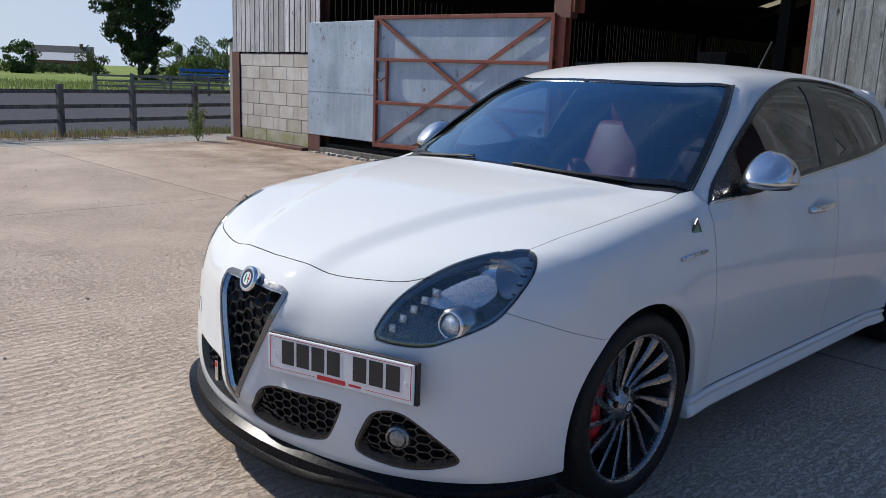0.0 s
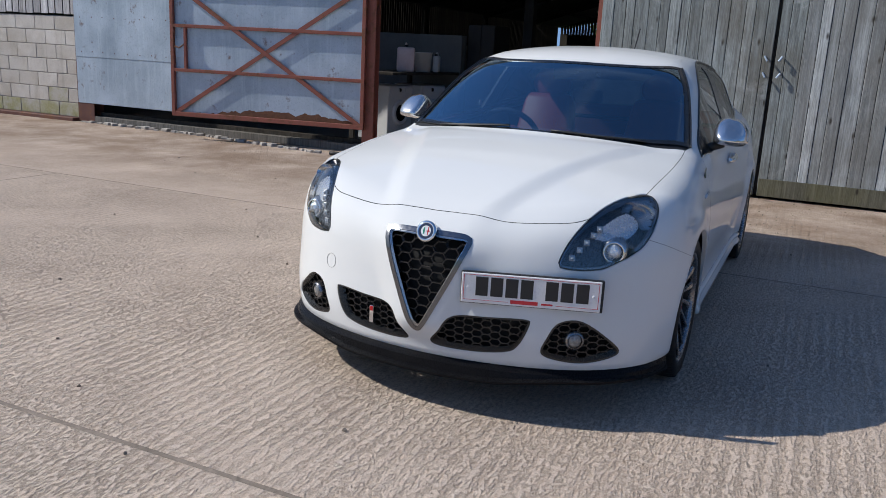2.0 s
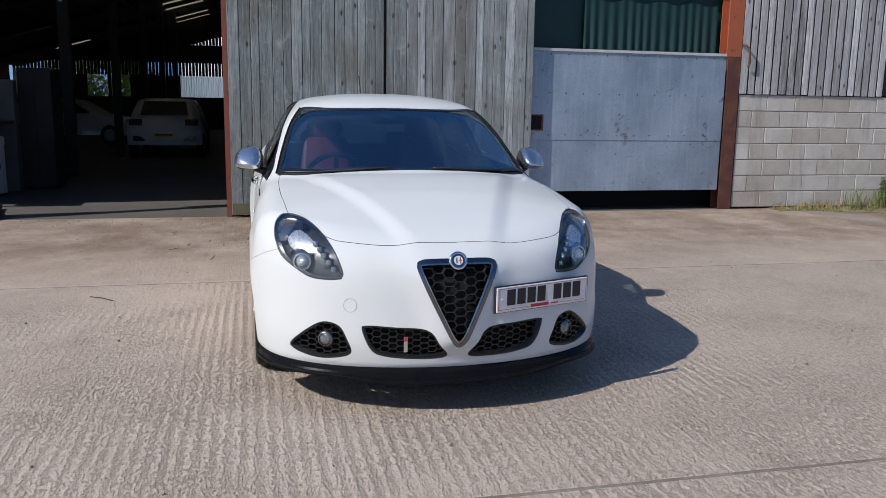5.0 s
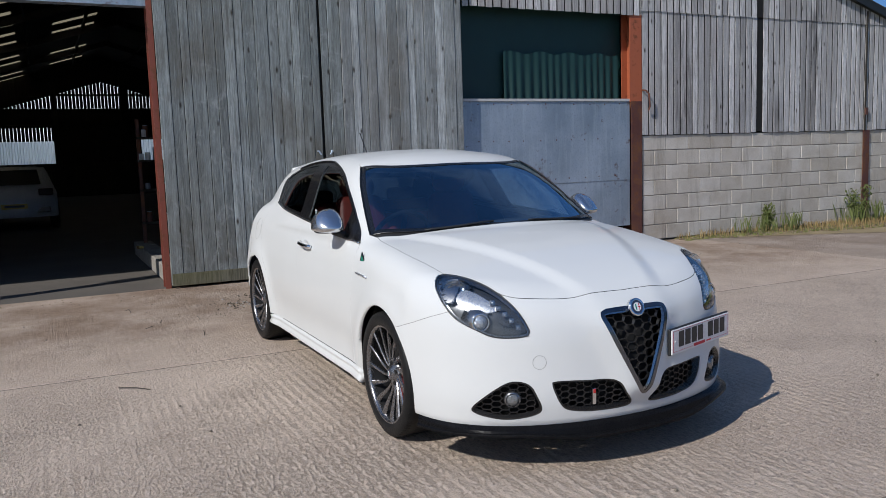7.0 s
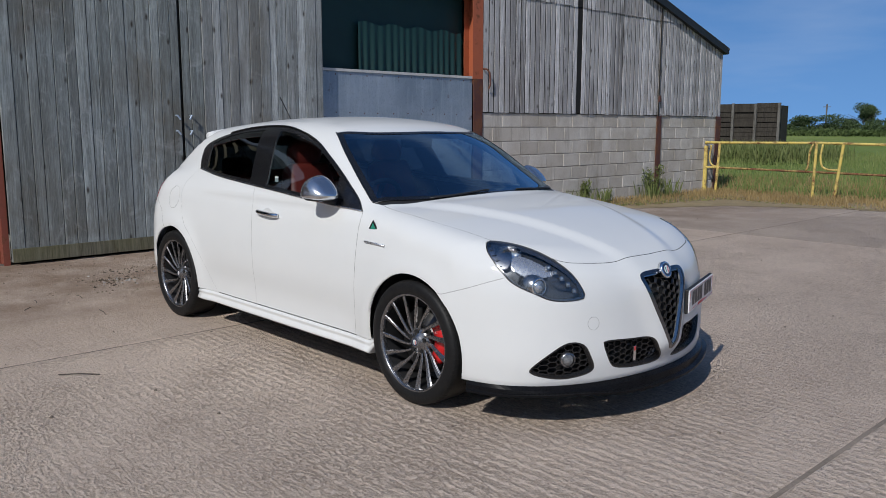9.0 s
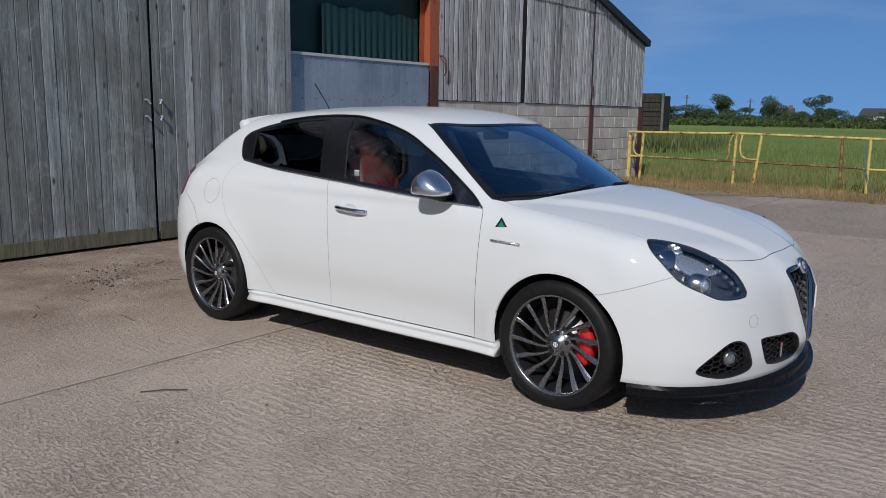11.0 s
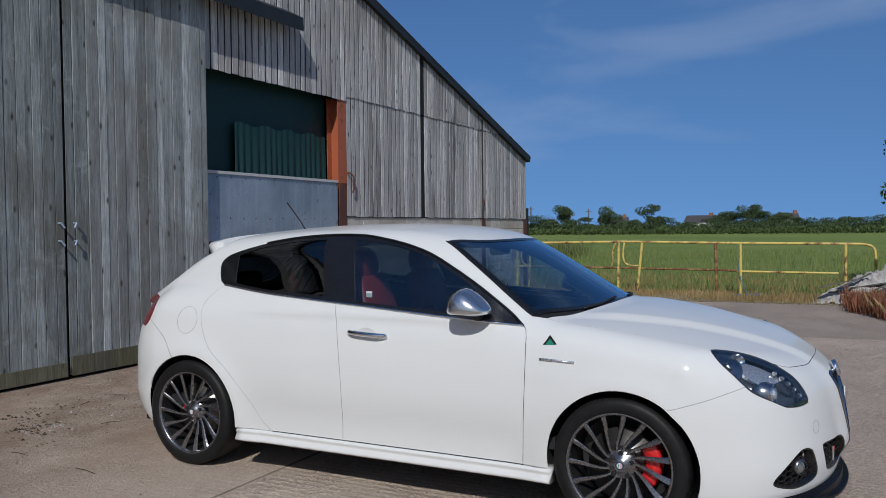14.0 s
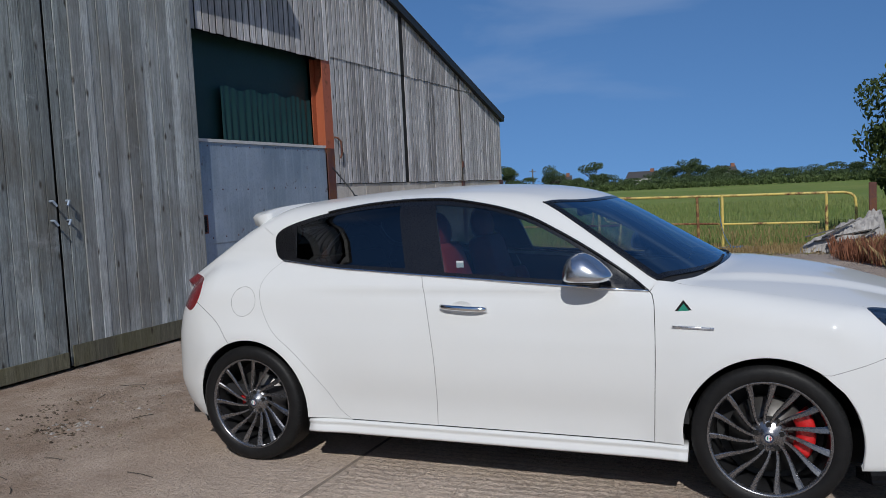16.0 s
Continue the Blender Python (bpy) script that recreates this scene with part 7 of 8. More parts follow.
def clods(name, label, spots, n, key, seed, s0=0.01, s1=0.035):
    """Loose crumbs of earth, moss and rubble, past counting."""
    rnd, verts, faces = random.Random(seed), [], []
    for _ in range(n):
        x0, x1, y0, y1 = rnd.choice(spots)
        x, y, s = rnd.uniform(x0, x1), rnd.uniform(y0, y1), rnd.uniform(s0, s1)
        b = len(verts)
        verts += [(x + s * a * rnd.uniform(0.6, 1.2), y + s * c * rnd.uniform(0.6, 1.2), e * s * rnd.uniform(0.5, 1.0)) for a, c, e in ((-1, -0.7, 0), (0.9, -0.8, 0), (1, 0.8, 0), (-0.8, 0.9, 0), (0, 0, 1))]
        faces += [(b, b + 1, b + 4), (b + 1, b + 2, b + 4), (b + 2, b + 3, b + 4), (b + 3, b, b + 4)]
    return tagged(solid(name, sheet_of(verts, faces), M[key]), label, "litter", kind="stuff")


M["clod"] = leaf_mat("earth_clods", (0.14, 0.10, 0.065), (0.36, 0.30, 0.21))
M["moss"] = leaf_mat("moss_clumps", (0.14, 0.15, 0.045), (0.30, 0.29, 0.11))
verge_spots = [(WALL + 0.05, WALL + 0.05 + 0.25 + 0.22 * (y - 6.2), y, y + 0.6) for y in np.arange(6.3, 11.2, 0.6)] + [(-3.4, 3.6, 10.9, 11.5), (-3.4, 3.6, 10.9, 12.6)]
clods("earth_crumbs", "loose earth and rubble crumbs on the verge", verge_spots, 2600, "clod", 61)
clods("moss_clumps", "clumps of moss creeping over the concrete edge", verge_spots, 1300, "moss", 62, 0.012, 0.045)
clods("earth_crumbs", "crumbs of earth before the barn doors", [(-4.3, -2.6, -1.6, 1.2), (-3.6, -2.4, -1.0, 0.4), (-4.4, -3.9, -3.9, 2.4)], 420, "clod", 63, 0.003, 0.013)


def weed(at, h, seed):
    rnd = random.Random(seed)
    o = thing("tall_weed", "tall leafy weed growing at the edge of the concrete", "weed", at)
    bm, cs = bmesh.new(), []
    for k in range(6):
        a, l = rnd.uniform(0, 6.3), h * rnd.uniform(0.12, 0.35)
        top = (math.cos(a) * l, math.sin(a) * l, h * rnd.uniform(0.6, 1.0))
        rod((0, 0, -0.05), top, 0.007, bm, 5, 0.003)
        for j in range(5):
            f = 0.25 + 0.75 * j / 4
            cs.append((top[0] * f, top[1] * f, top[2] * f, 0.09, 0.09, 0.08))
    part("stem", bm, M["leaf_light"], o)
    tagged(part("foliage", leaves(bmesh.new(), cs, 420, 0.030, rnd), M["weed_blade"], o), kind="stuff")


weed((-3.75, -12.0, 0), 0.70, 3)
weed((WALL + 0.16, 8.1, 0), 0.45, 4)
weed((WALL + 0.14, 10.4, 0), 0.62, 5)


# ---- yellow railing ----
def railing():
    r = thing("pipe_railing", "old yellow painted tube railing, chipped and rusty", "railing")
    y = 12.58

    def tube(pts, rad=0.026, name="rail", key="yellow_steel"):
        part(name, pipe([Vector(p) for p in fine(pts, 0.05)], rad, sides=10), M[key], r, smooth=True)

    tube([(-4.20, y, 1.05), (-4.55, y, 1.05), (-4.70, y, 1.00), (-4.74, y, 0.88), (-4.74, y, 0.70), (-4.70, y, 0.57), (-4.55, y, 0.53), (-4.2, y, 0.53)])
    tube([(-4.30, y, 1.05), (-2.2, y, 1.075)])
    tube([(-4.30, y, 0.53), (-0.3, y + 0.03, 0.50), (0.2, y, 0.48)], 0.022, "rail", "rusty_pipe")
    tube([(-2.30, y, 1.08), (0.22, y, 1.045)])
    tube([(0.22, y, 1.045), (2.12, y, 1.03), (2.45, y, 1.02), (2.58, y, 0.96), (2.62, y, 0.82), (2.62, y, 0.3), (2.62, y, -0.1)])
    tube([(0.22, y, 0.48), (2.0, y, 0.47)], 0.022)
    tube([(-2.28, y, 1.06), (-2.34, y, 0.90), (-2.36, y, 0.62), (-2.40, y, 0.54)], 0.020, "bent_end")
    tube([(-2.10, y, 1.06), (-2.13, y, 0.80), (-2.08, y, 0.62), (-1.95, y, 0.57), (-1.80, y, 0.57)], 0.020, "bent_end")
    tube([(-4.42, y + 0.01, 1.0), (-4.44, y, 0.72), (-4.38, y, 0.58), (-4.28, y, 0.55)], 0.020, "bent_end")
    for x0, x1, z in ((-4.54, -4.54, 0.98), (-4.22, -4.28, 1.05), (-2.22, -2.24, 1.08), (-1.72, -1.84, 1.08), (-0.24, -0.22, 1.05), (0.24, 0.24, 1.06), (2.12, 2.12, 1.03)):
        part("post", rod((x0, y, z), (x1, y, -0.12), 0.05 if x0 < -4.5 else 0.028, None, 12), M["rusty_pipe" if x0 == -0.24 else "yellow_steel"], r, smooth=False)
    return r


railing()
M["blue_rope"] = plain("blue_twine", (0.06, 0.13, 0.24), (0.10, 0.2, 0.34), 30.0, 0.8)
rope = thing("tangled_twine", "tangled blue baler twine hanging from the railing", "twine", (0.3, 12.5, 0))
rnd = random.Random(4)
part("hanging_strand", pipe([Vector(p) for p in fine([(-0.12, 0.05, 1.0), (-0.10, 0.02, 0.6), (-0.02, 0, 0.25), (0.12, -0.05, 0.03), (0.3, -0.12, 0.03)], 0.06)], 0.008, sides=5), M["blue_rope"], rope)
part("loose_coil", pipe([Vector(p) for p in fine([(rnd.uniform(-0.25, 0.35), rnd.uniform(-0.25, 0.1), rnd.uniform(0.015, 0.05)) for _ in range(16)], 0.05)], 0.010, sides=5), M["blue_rope"], rope)


# ---- heap of rubbish with thicket ----
def heap():
    rnd = random.Random(14)
    M["old_tarp"] = plain("weathered_grey_sheet", (0.22, 0.205, 0.19), (0.50, 0.48, 0.46), 5.0, 0.7, bump=0.6, bscale=18.0)
    h = thing("rubbish_heap", "heap of crumpled grey sheeting and broken boards", "heap", (2.35, 11.75, 0))
    bm = bmesh.new()
    n = 60
    grid = []
    for i in range(n):
        row = []
        for j in range(n):
            u, v = i / (n - 1) * 2 - 1, j / (n - 1) * 2 - 1
            ramp = min((u + 1) / 1.45, 1.0) ** 0.8 * min((1 - u) / 0.35, 1.0)
            z = 0.60 * ramp * max(0.0, 1 - abs(v) ** 2.2) ** 0.6
            crumple = 0.20 * noise.noise(Vector((u * 2.6 - v, v * 3.1, 2))) + 0.16 * abs(noise.noise(Vector((u * 6 + v * 3, v * 6, 5)))) + 0.08 * noise.noise(Vector((u * 15, v * 15, 7)))
            row.append(bm.verts.new((u * 0.72 + 0.25 * z, v * 0.55, max(z + crumple * (0.25 + z), -0.01))))
        grid.append(row)
    for i in range(n - 1):
        for j in range(n - 1):
            bm.faces.new((grid[i][j], grid[i + 1][j], grid[i + 1][j + 1], grid[i][j + 1]))
    part("crumpled_sheet", bm, M["old_tarp"], h)
    for k in range(9):
        a = rnd.uniform(-0.5, 0.5)
        p = Vector((rnd.uniform(-0.7, 0.1), rnd.uniform(-0.65, -0.2), rnd.uniform(0.02, 0.3)))
        part("broken_board", beam(p, p + Vector((math.cos(a) * 0.6, math.sin(a) * 0.25, rnd.uniform(0.0, 0.4))), 0.10, 0.018), M["fence_wood"], h)
    post = thing("old_post", "short rusty steel post", "post", (2.85, 12.0, 0))
    part("shaft", box(-0.06, 0.06, -0.05, 0.05, -0.1, 1.20, 0.006), M["dark_steel"], post)


heap()
rnd = random.Random(17)
cs = [(2.45 + rnd.uniform(0, 1.5), 10.3 + rnd.uniform(-0.4, 0.5), 0.10, 0.30, 0.30, 0.16) for _ in range(16)]
tagged(solid("bramble", leaves(bmesh.new(), cs, 2000, 0.020, rnd), M["rust_weed"]), "rust-brown dock and dead bramble thicket", "thicket", kind="stuff")
cs = [(3.3 + rnd.uniform(0, 3.4), 11.6 + rnd.uniform(-0.5, 1.4), 0.62 + rnd.uniform(-0.2, 0.25), 0.40, 0.40, 0.32) for _ in range(16)]
tagged(solid("green_scrub", leaves(bmesh.new(), cs, 4200, 0.045, rnd), M["leaf_light"]), "green scrub growing over the heap", "thicket", kind="stuff")


def past_edge(x, y, r):
    """Beyond the ragged edge where the growth spills over the concrete."""
    return y > max(10.3 - 2.24 * (x - 1.98), 8.35) + r.uniform(0.0, 0.35)


grass("rusty_stalks", "rust-red dock stalks in front of the heap", (2.1, 4.2, 8.6, 11.2), 7000, 0.08, 0.40, "rust_weed", 54, 0.004, past_edge)
grass("dry_grass", "long golden dead grass spilling over the yard edge", (2.5, 6.5, 8.3, 11.6), 9000, 0.06, 0.38, "dry_blade", 47, 0.004, past_edge, 0.8)
grass("green_weeds", "green grass among the dead stalks by the heap", (3.1, 6.5, 9.4, 12.4), 4000, 0.15, 0.60, "weed_blade", 55, 0.005, past_edge, 0.6)


# ---- dark timber clamp beyond the barn ----
def timber_clamp():
    c = thing("timber_store", "dark old timber board store beyond the barn corner", "timber store", (-15.6, 35.2, -0.1), 8)
    rnd = random.Random(6)
    for i in range(4):
        x = -2.2 + i * 1.1
        part("post", box(x - 0.06, x + 0.06, -0.16, -0.03, 0.0, 2.66 - 0.03 * i + rnd.uniform(-0.05, 0.06), 0.006), M["fence_wood"], c)
        for k in range(11):
            sag = rnd.uniform(-0.02, 0.02)
            part("board", box(x + 0.02, x + 1.12, -0.03, 0.03 + rnd.uniform(0, 0.03), 0.05 + k * 0.235 + sag, 0.05 + k * 0.235 + 0.205 + sag, 0.006), M["dark_boards"], c)
    part("post", box(2.16, 2.28, -0.16, -0.03, 0.0, 2.62, 0.006), M["fence_wood"], c)
    part("back", box(-2.2, 2.2, 0.3, 1.4, 0.0, 2.5), M["dark_boards"], c)


timber_clamp()

# ---- left: gravel edge, arena, fences, distant buildings ----
tagged(solid("gravel_edge", box(WALL - 6, 14.4, -13.6, -11.9, -0.14, -0.01), M["gravel"]), "pale gravel strip at the edge of the yard", "gravel", kind="structure")
tagged(solid("arena", flat(-30, 20, -38.5, -13.7, -0.03), M["arena"]), "dark grey sand riding arena", "arena", kind="structure")
grass("dry_grass", "dry grass along the arena fence", (-7.0, 5.0, -14.4, -12.9), 5200, 0.02, 0.11, "dry_blade", 51, 0.006)
grass("green_weeds", "green grass along the arena fence", (-7.0, 5.0, -14.6, -13.4), 2200, 0.03, 0.16, "grass_blade", 52, 0.007)


def fence(name, label, a, b, posts, heights, post_h, key="fence_wood", w=0.10):
    f = thing(name, label, "fence")
    a, b = Vector((*a, 0)), Vector((*b, 0))
    d = (b - a).normalized()
    side = Vector((-d.y, d.x, 0))
    for i in range(posts):
        p = a.lerp(b, i / (posts - 1))
        part("post", beam(p + Vector((0, 0, -0.15)), p + Vector((0, 0, post_h)), w, w, up=side), M[key], f)
    for z in heights:
        part("rail", beam(a + side * 0.06 + Vector((0, 0, z)), b + side * 0.06 + Vector((0, 0, z)), 0.035, 0.075), M[key], f)
    return f


M["dark_fence"] = wood_mat("dark_fence_timber", (0.10, 0.098, 0.10), (0.15, 0.147, 0.145), (0.05, 0.045, 0.04), True)
M["pale_fence"] = wood_mat("pale_fence_timber", (0.21, 0.175, 0.14), (0.33, 0.285, 0.24), (0.15, 0.13, 0.105), True)
fence("arena_fence", "dark timber post and rail fence round the arena", (5.6, -12.2), (-9.4, -15.3), 11, (0.27, 0.54, 0.82), 0.95, "dark_fence")
fence("paddock_fence", "grey timber post and rail fence beyond the arena", (-12.7, -40.4), (-19.0, -32.6), 6, (0.26, 0.52, 0.78), 0.92, "pale_fence")
fence("paddock_fence", "grey timber post and rail fence across the paddock", (-12.7, -40.6), (-34.0, -50.0), 10, (0.26, 0.52, 0.78), 0.92, "pale_fence")
grass("field_grass", "long green grass behind the arena", (-30.0, 12.0, -60.0, -41.0), 12000, 0.08, 0.30, "grass_blade", 53, 0.02)
tree("tree", "big dark broadleaved tree behind the paddock", (-36.4, -89.4, -0.1), 13.0, 5.2, 22000, 0.19, "leaf_dark", 61, low=0.16, clumps_n=110)
tree("tree", "tall narrow dark evergreen by the paddock", (-23.7, -60.1, -0.1), 2.65, 0.8, 2600, 0.07, "leaf_dark", 62, low=0.02)
tree("tree", "narrow dark evergreen beside its twin", (-24.6, -59.7, -0.1), 2.55, 0.75, 2600, 0.07, "leaf_dark", 69, low=0.02)
tree("tree", "rounded light green bush by the paddock", (-35.3, -79.0, -0.1), 3.8, 2.2, 3600, 0.12, "leaf_light", 63, low=0.02, clumps_n=26)
tree("tree", "rounded light green tree by the paddock", (-42.1, -86.8, -0.1), 5.0, 2.7, 3600, 0.15, "leaf_light", 64, low=0.03, clumps_n=26)
tree("tree", "grey-green distant tree behind the paddock", (-49.5, -93.0, -0.1), 5.0, 3.0, 3200, 0.17, "leaf_tree", 65, low=0.03, clumps_n=26)
tree("tree", "small round tree beside the long building", (-28.9, -106.0, -0.1), 4.1, 2.3, 3600, 0.16, "leaf_tree", 66, low=0.03, clumps_n=26)
tree("tree", "small round bush near the long building", (-35.4, -100.6, -0.1), 3.2, 2.2, 1200, 0.16, "leaf_hedge", 67, low=0.02)
tree("tree", "small light bush in the meadow", (-13.0, -62.0, -0.1), 2.6, 1.2, 1000, 0.14, "leaf_light", 68, low=0.02)
hedge("hedge_paddock", "thick green hedge behind the paddock", (-47.0, -67.0), (-33.6, -74.4), 3.0, 2.0, 5200, 0.2, "leaf_light", 23)
hedge("hedge_meadow", "dark hedge across the meadow", (-40.0, -112.0), (40.0, -104.0), 1.75, 1.9, 12000, 0.20, "leaf_low", 24)
house("farm_building", "long low brick farm building with a pale roof", (-41.2, -130.6, -0.1), -19, 8.0, 4.0, 1.75, 1.15, "brick", "pale_roof", False)
house("house", "brick farmhouse with a tall chimney", (-48.6, -150.4, -0.1), 161, 10.5, 5.0, 2.7, 1.6, "brick", "slate")
house("cottage", "white rendered cottage with a grey roof", (-27.8, -50.3, -0.1), 62, 5.0, 3.6, 3.2, 1.7, "render_white", "slate")
hedge("hedge_clipped", "clipped green garden hedge before the cottage", (-25.4, -47.6), (-30.5, -44.0), 1.5, 0.9, 5200, 0.07, "leaf_hedge", 25)
M["blue_plastic"] = plain("blue_plastic", (0.03, 0.10, 0.32), (0.05, 0.15, 0.40), 8.0, 0.5)
jump = thing("blue_trailer", "blue flat trailer parked behind the paddock fence", "trailer", (-33.5, -69.0, 0), -25)
part("bed", box(-2.2, 2.2, -0.8, 0.8, 0.55, 0.75, 0.02), M["blue_plastic"], jump)
for x in (-2.1, -0.7, 0.7, 2.1):
    part("stake", box(x - 0.05, x + 0.05, -0.8, -0.72, 0.75, 1.3), M["blue_plastic"], jump)
part("side_board", box(-2.2, 2.2, -0.84, -0.80, 0.95, 1.2), M["blue_plastic"], jump)
for x in (-1.2, 1.2):
    for y in (-0.7, 0.7):
        part("wheel", lathe([(0.0, -0.1), (0.3, -0.1), (0.34, 0.0), (0.3, 0.1), (0.0, 0.1)], 20, m=Matrix.Translation((x, y, 0.30))), M["tyre"], jump)

# ---- inside the barn ----
M["white_metal"] = plain("white_enamel_metal", (0.60, 0.60, 0.60), (0.68, 0.68, 0.67), 5.0, 0.35)
M["pink_can"] = plain("pale_pink_plastic", (0.55, 0.40, 0.38), (0.66, 0.55, 0.52), 4.0, 0.5)
M["white_plastic"] = plain("white_plastic", (0.58, 0.59, 0.60), (0.66, 0.66, 0.66), 4.0, 0.5)


def washer(at, rz, label):
    w = thing("washing_machine", label, "washing machine", at, rz, "old washing machines")
    part("body", box(-0.30, 0.30, -0.58, 0.0, 0.03, 0.85, 0.015), M["white_metal"], w)
    part("control_panel", box(-0.29, 0.29, 0.0, 0.012, 0.73, 0.835, 0.004), M["white_plastic"], w)
    part("detergent_drawer", box(-0.27, -0.10, 0.012, 0.02, 0.75, 0.82, 0.003), M["white_metal"], w)
    part("dial", lathe([(0.0, 0.03), (0.028, 0.028), (0.03, 0.01)], 20, m=Matrix.Translation((0.05, 0.008, 0.785))), M["satin"], w)
    d = part("door", lathe([(0.12, 0.012), (0.15, 0.035), (0.185, 0.03), (0.195, 0.0)], 32, m=Matrix.Translation((0, 0.0, 0.44))), M["white_plastic"], w, smooth=True)
    part("glass", lathe([(0.0, 0.005), (0.08, 0.012), (0.125, 0.022)], 28, m=Matrix.Translation((0, 0.0, 0.44))), M["gloss_black"], d, smooth=True)
    part("plinth", box(-0.29, 0.29, -0.56, -0.01, 0.0, 0.03), M["dark_gap"], w)
    return w


washer((-6.18, -4.58, 0), -9, "old white washing machine with a round black door")
washer((-6.98, -4.42, 0), -14, "second old white washing machine standing further in")
shelf = thing("shelf", "dark shelf board carrying plastic containers", "shelf")
part("board", box(-7.7, -5.4, -5.1, -4.30, 1.02, 1.06, 0.004), M["dark_boards"], shelf)
for x in (-7.3, -5.5):
    part("support", box(x - 0.03, x + 0.03, -5.05, -4.98, 0, 1.02), M["dark_boards"], shelf)


def jerrycan(at, size, key, label, rz=0):
    w, d, h = size
    j = thing("plastic_canister", label, "canister", at, rz)
    part("body", box(-w / 2, w / 2, -d / 2, d / 2, 0, h * 0.86, 0.03), M[key], j, smooth=True)
    part("handle", pipe([Vector(p) for p in fine([(-w * 0.3, 0, h * 0.84), (-w * 0.25, 0, h * 0.97), (w * 0.1, 0, h * 0.98), (w * 0.15, 0, h * 0.84)], 0.02)], 0.014), M[key], j, smooth=True)
    part("cap", rod((w * 0.33, 0, h * 0.84), (w * 0.33, 0, h * 0.94), 0.025), M["dark_gap"], j)


jerrycan((-6.15, -4.50, 1.06), (0.30, 0.26, 0.42), "pink_can", "large pale pink plastic canister", 30)
jerrycan((-6.98, -4.38, 1.06), (0.14, 0.10, 0.30), "white_plastic", "small white plastic bottle", 10)
bucket = thing("bucket", "white plastic bucket on the shelf", "bucket", (-6.68, -4.47, 1.06))
part("body", lathe([(0.0, 0.0), (0.115, 0.0), (0.135, 0.28), (0.142, 0.28), (0.142, 0.30), (0.13, 0.30), (0.112, 0.02)], 28, m=pose(0, 0, 0, 90, 0, 0)), M["white_plastic"], bucket, smooth=True)
tagged(solid("partition", box(-7.95, -7.75, -6.4, -4.30, 0, 1.66, 0.01), M["shaded_block"]), "low pale block partition inside the barn, its colour darkened for shade", "partition", kind="structure")
cab = thing("steel_cabinet", "tall dark steel cabinet in the shade of the barn", "cabinet", (-8.4, -4.08, 0))
part("body", box(-0.35, 0.35, -0.24, 0.24, 0.04, 1.85, 0.01), M["shaded_steel"], cab)
for y0, y1 in ((-0.235, -0.004), (0.004, 0.235)):
    part("door", box(0.35, 0.365, y0, y1, 0.08, 1.82, 0.004), M["shaded_steel"], cab)
part("plinth", box(-0.33, 0.33, -0.22, 0.22, 0, 0.04), M["dark_gap"], cab)
hose = thing("rubber_hose", "black rubber hose lying at the foot of the post", "hose")
part("tube", pipe([Vector(p) for p in fine([(-3.98, -4.42, 0.028), (-4.05, -4.15, 0.026), (-4.25, -3.85, 0.028), (-4.65, -3.75, 0.028), (-5.1, -3.9, 0.028), (-5.6, -4.0, 0.03)], 0.05)], 0.026), M["rubber_black"], hose, smooth=True)
M["rubble"] = plain("pale_rubble", (0.24, 0.22, 0.20), (0.44, 0.41, 0.37), 20.0, 0.95, bump=0.5)
sill = thing("timber_sill", "low timber sill boards under the gate", "timber sill")
part("board", box(WALL - 0.1, WALL + 0.02, -9.2, -4.3, 0.0, 0.10, 0.005), M["fence_wood"], sill)
part("board", box(WALL - 0.18, WALL - 0.11, -9.2, -4.3, 0.0, 0.16, 0.005), M["dark_boards"], sill)
rnd = random.Random(31)
y = -9.4
while y < -4.6:
    s = rnd.uniform(0.05, 0.13)
    part("stone", placed(box(-s * 0.4, s * 0.4, -s * 0.5, s * 0.5, -0.01, s * 0.35, s * 0.12), Matrix.Translation((WALL + 0.10 + (0.42 * max(y + 7.2, 0) / 2.6 if y < -4.6 else 0) + rnd.uniform(-0.02, 0.02), y, 0)) @ Matrix.Rotation(rnd.uniform(-0.6, 0.6), 4, "Z")), M["rubble"], sill)
    y += s * rnd.uniform(0.9, 1.5)
hook = thing("hanging_clip", "steel karabiner hanging on a dark cord", "karabiner", (-6.0, -3.22, 0))
part("cord", rod((0, 0, 4.9), (0, 0, 2.78), 0.006, None, 6), M["dark_steel"], hook)
part("clip", pipe([Vector((0, 0.03 * math.cos(a), 2.70 + 0.075 * math.sin(a))) for a in np.linspace(0, 6.2, 24)], 0.008, closed=True), M["sheet"], hook)
rackt = thing("tool_rack", "dark rack with hanging tools and tins just inside the door", "tool rack", (-8.3, -0.75, 0))
part("upright", box(-0.04, 0.04, -0.25, -0.20, 0, 2.1), M["dark_steel"], rackt)
part("upright", box(-0.04, 0.04, 0.25, 0.30, 0, 2.1), M["dark_steel"], rackt)
for z in (0.5, 1.0, 1.45, 1.8):
    part("shelf", box(-0.18, 0.18, -0.25, 0.30, z, z + 0.03), M["dark_boards"], rackt)
rnd = random.Random(9)
for k in range(14):
    z = rnd.choice((0.53, 1.03, 1.48, 1.83))
    y, h = rnd.uniform(-0.2, 0.25), rnd.uniform(0.08, 0.2)
    tin = thing("tin", "small paint tin on the rack", "tin", (-8.3 + rnd.uniform(-0.1, 0.12), -0.75 + y, z), group="tins on the rack")
    part("can", rod((0, 0, 0), (0, 0, h), 0.04, None, 14), M[rnd.choice(("white_plastic", "dark_steel", "blue_plastic", "red_steel", "sheet"))], tin)
    part("lid", rod((0, 0, h), (0, 0, h + 0.008), 0.036, None, 14), M["sheet"], tin)
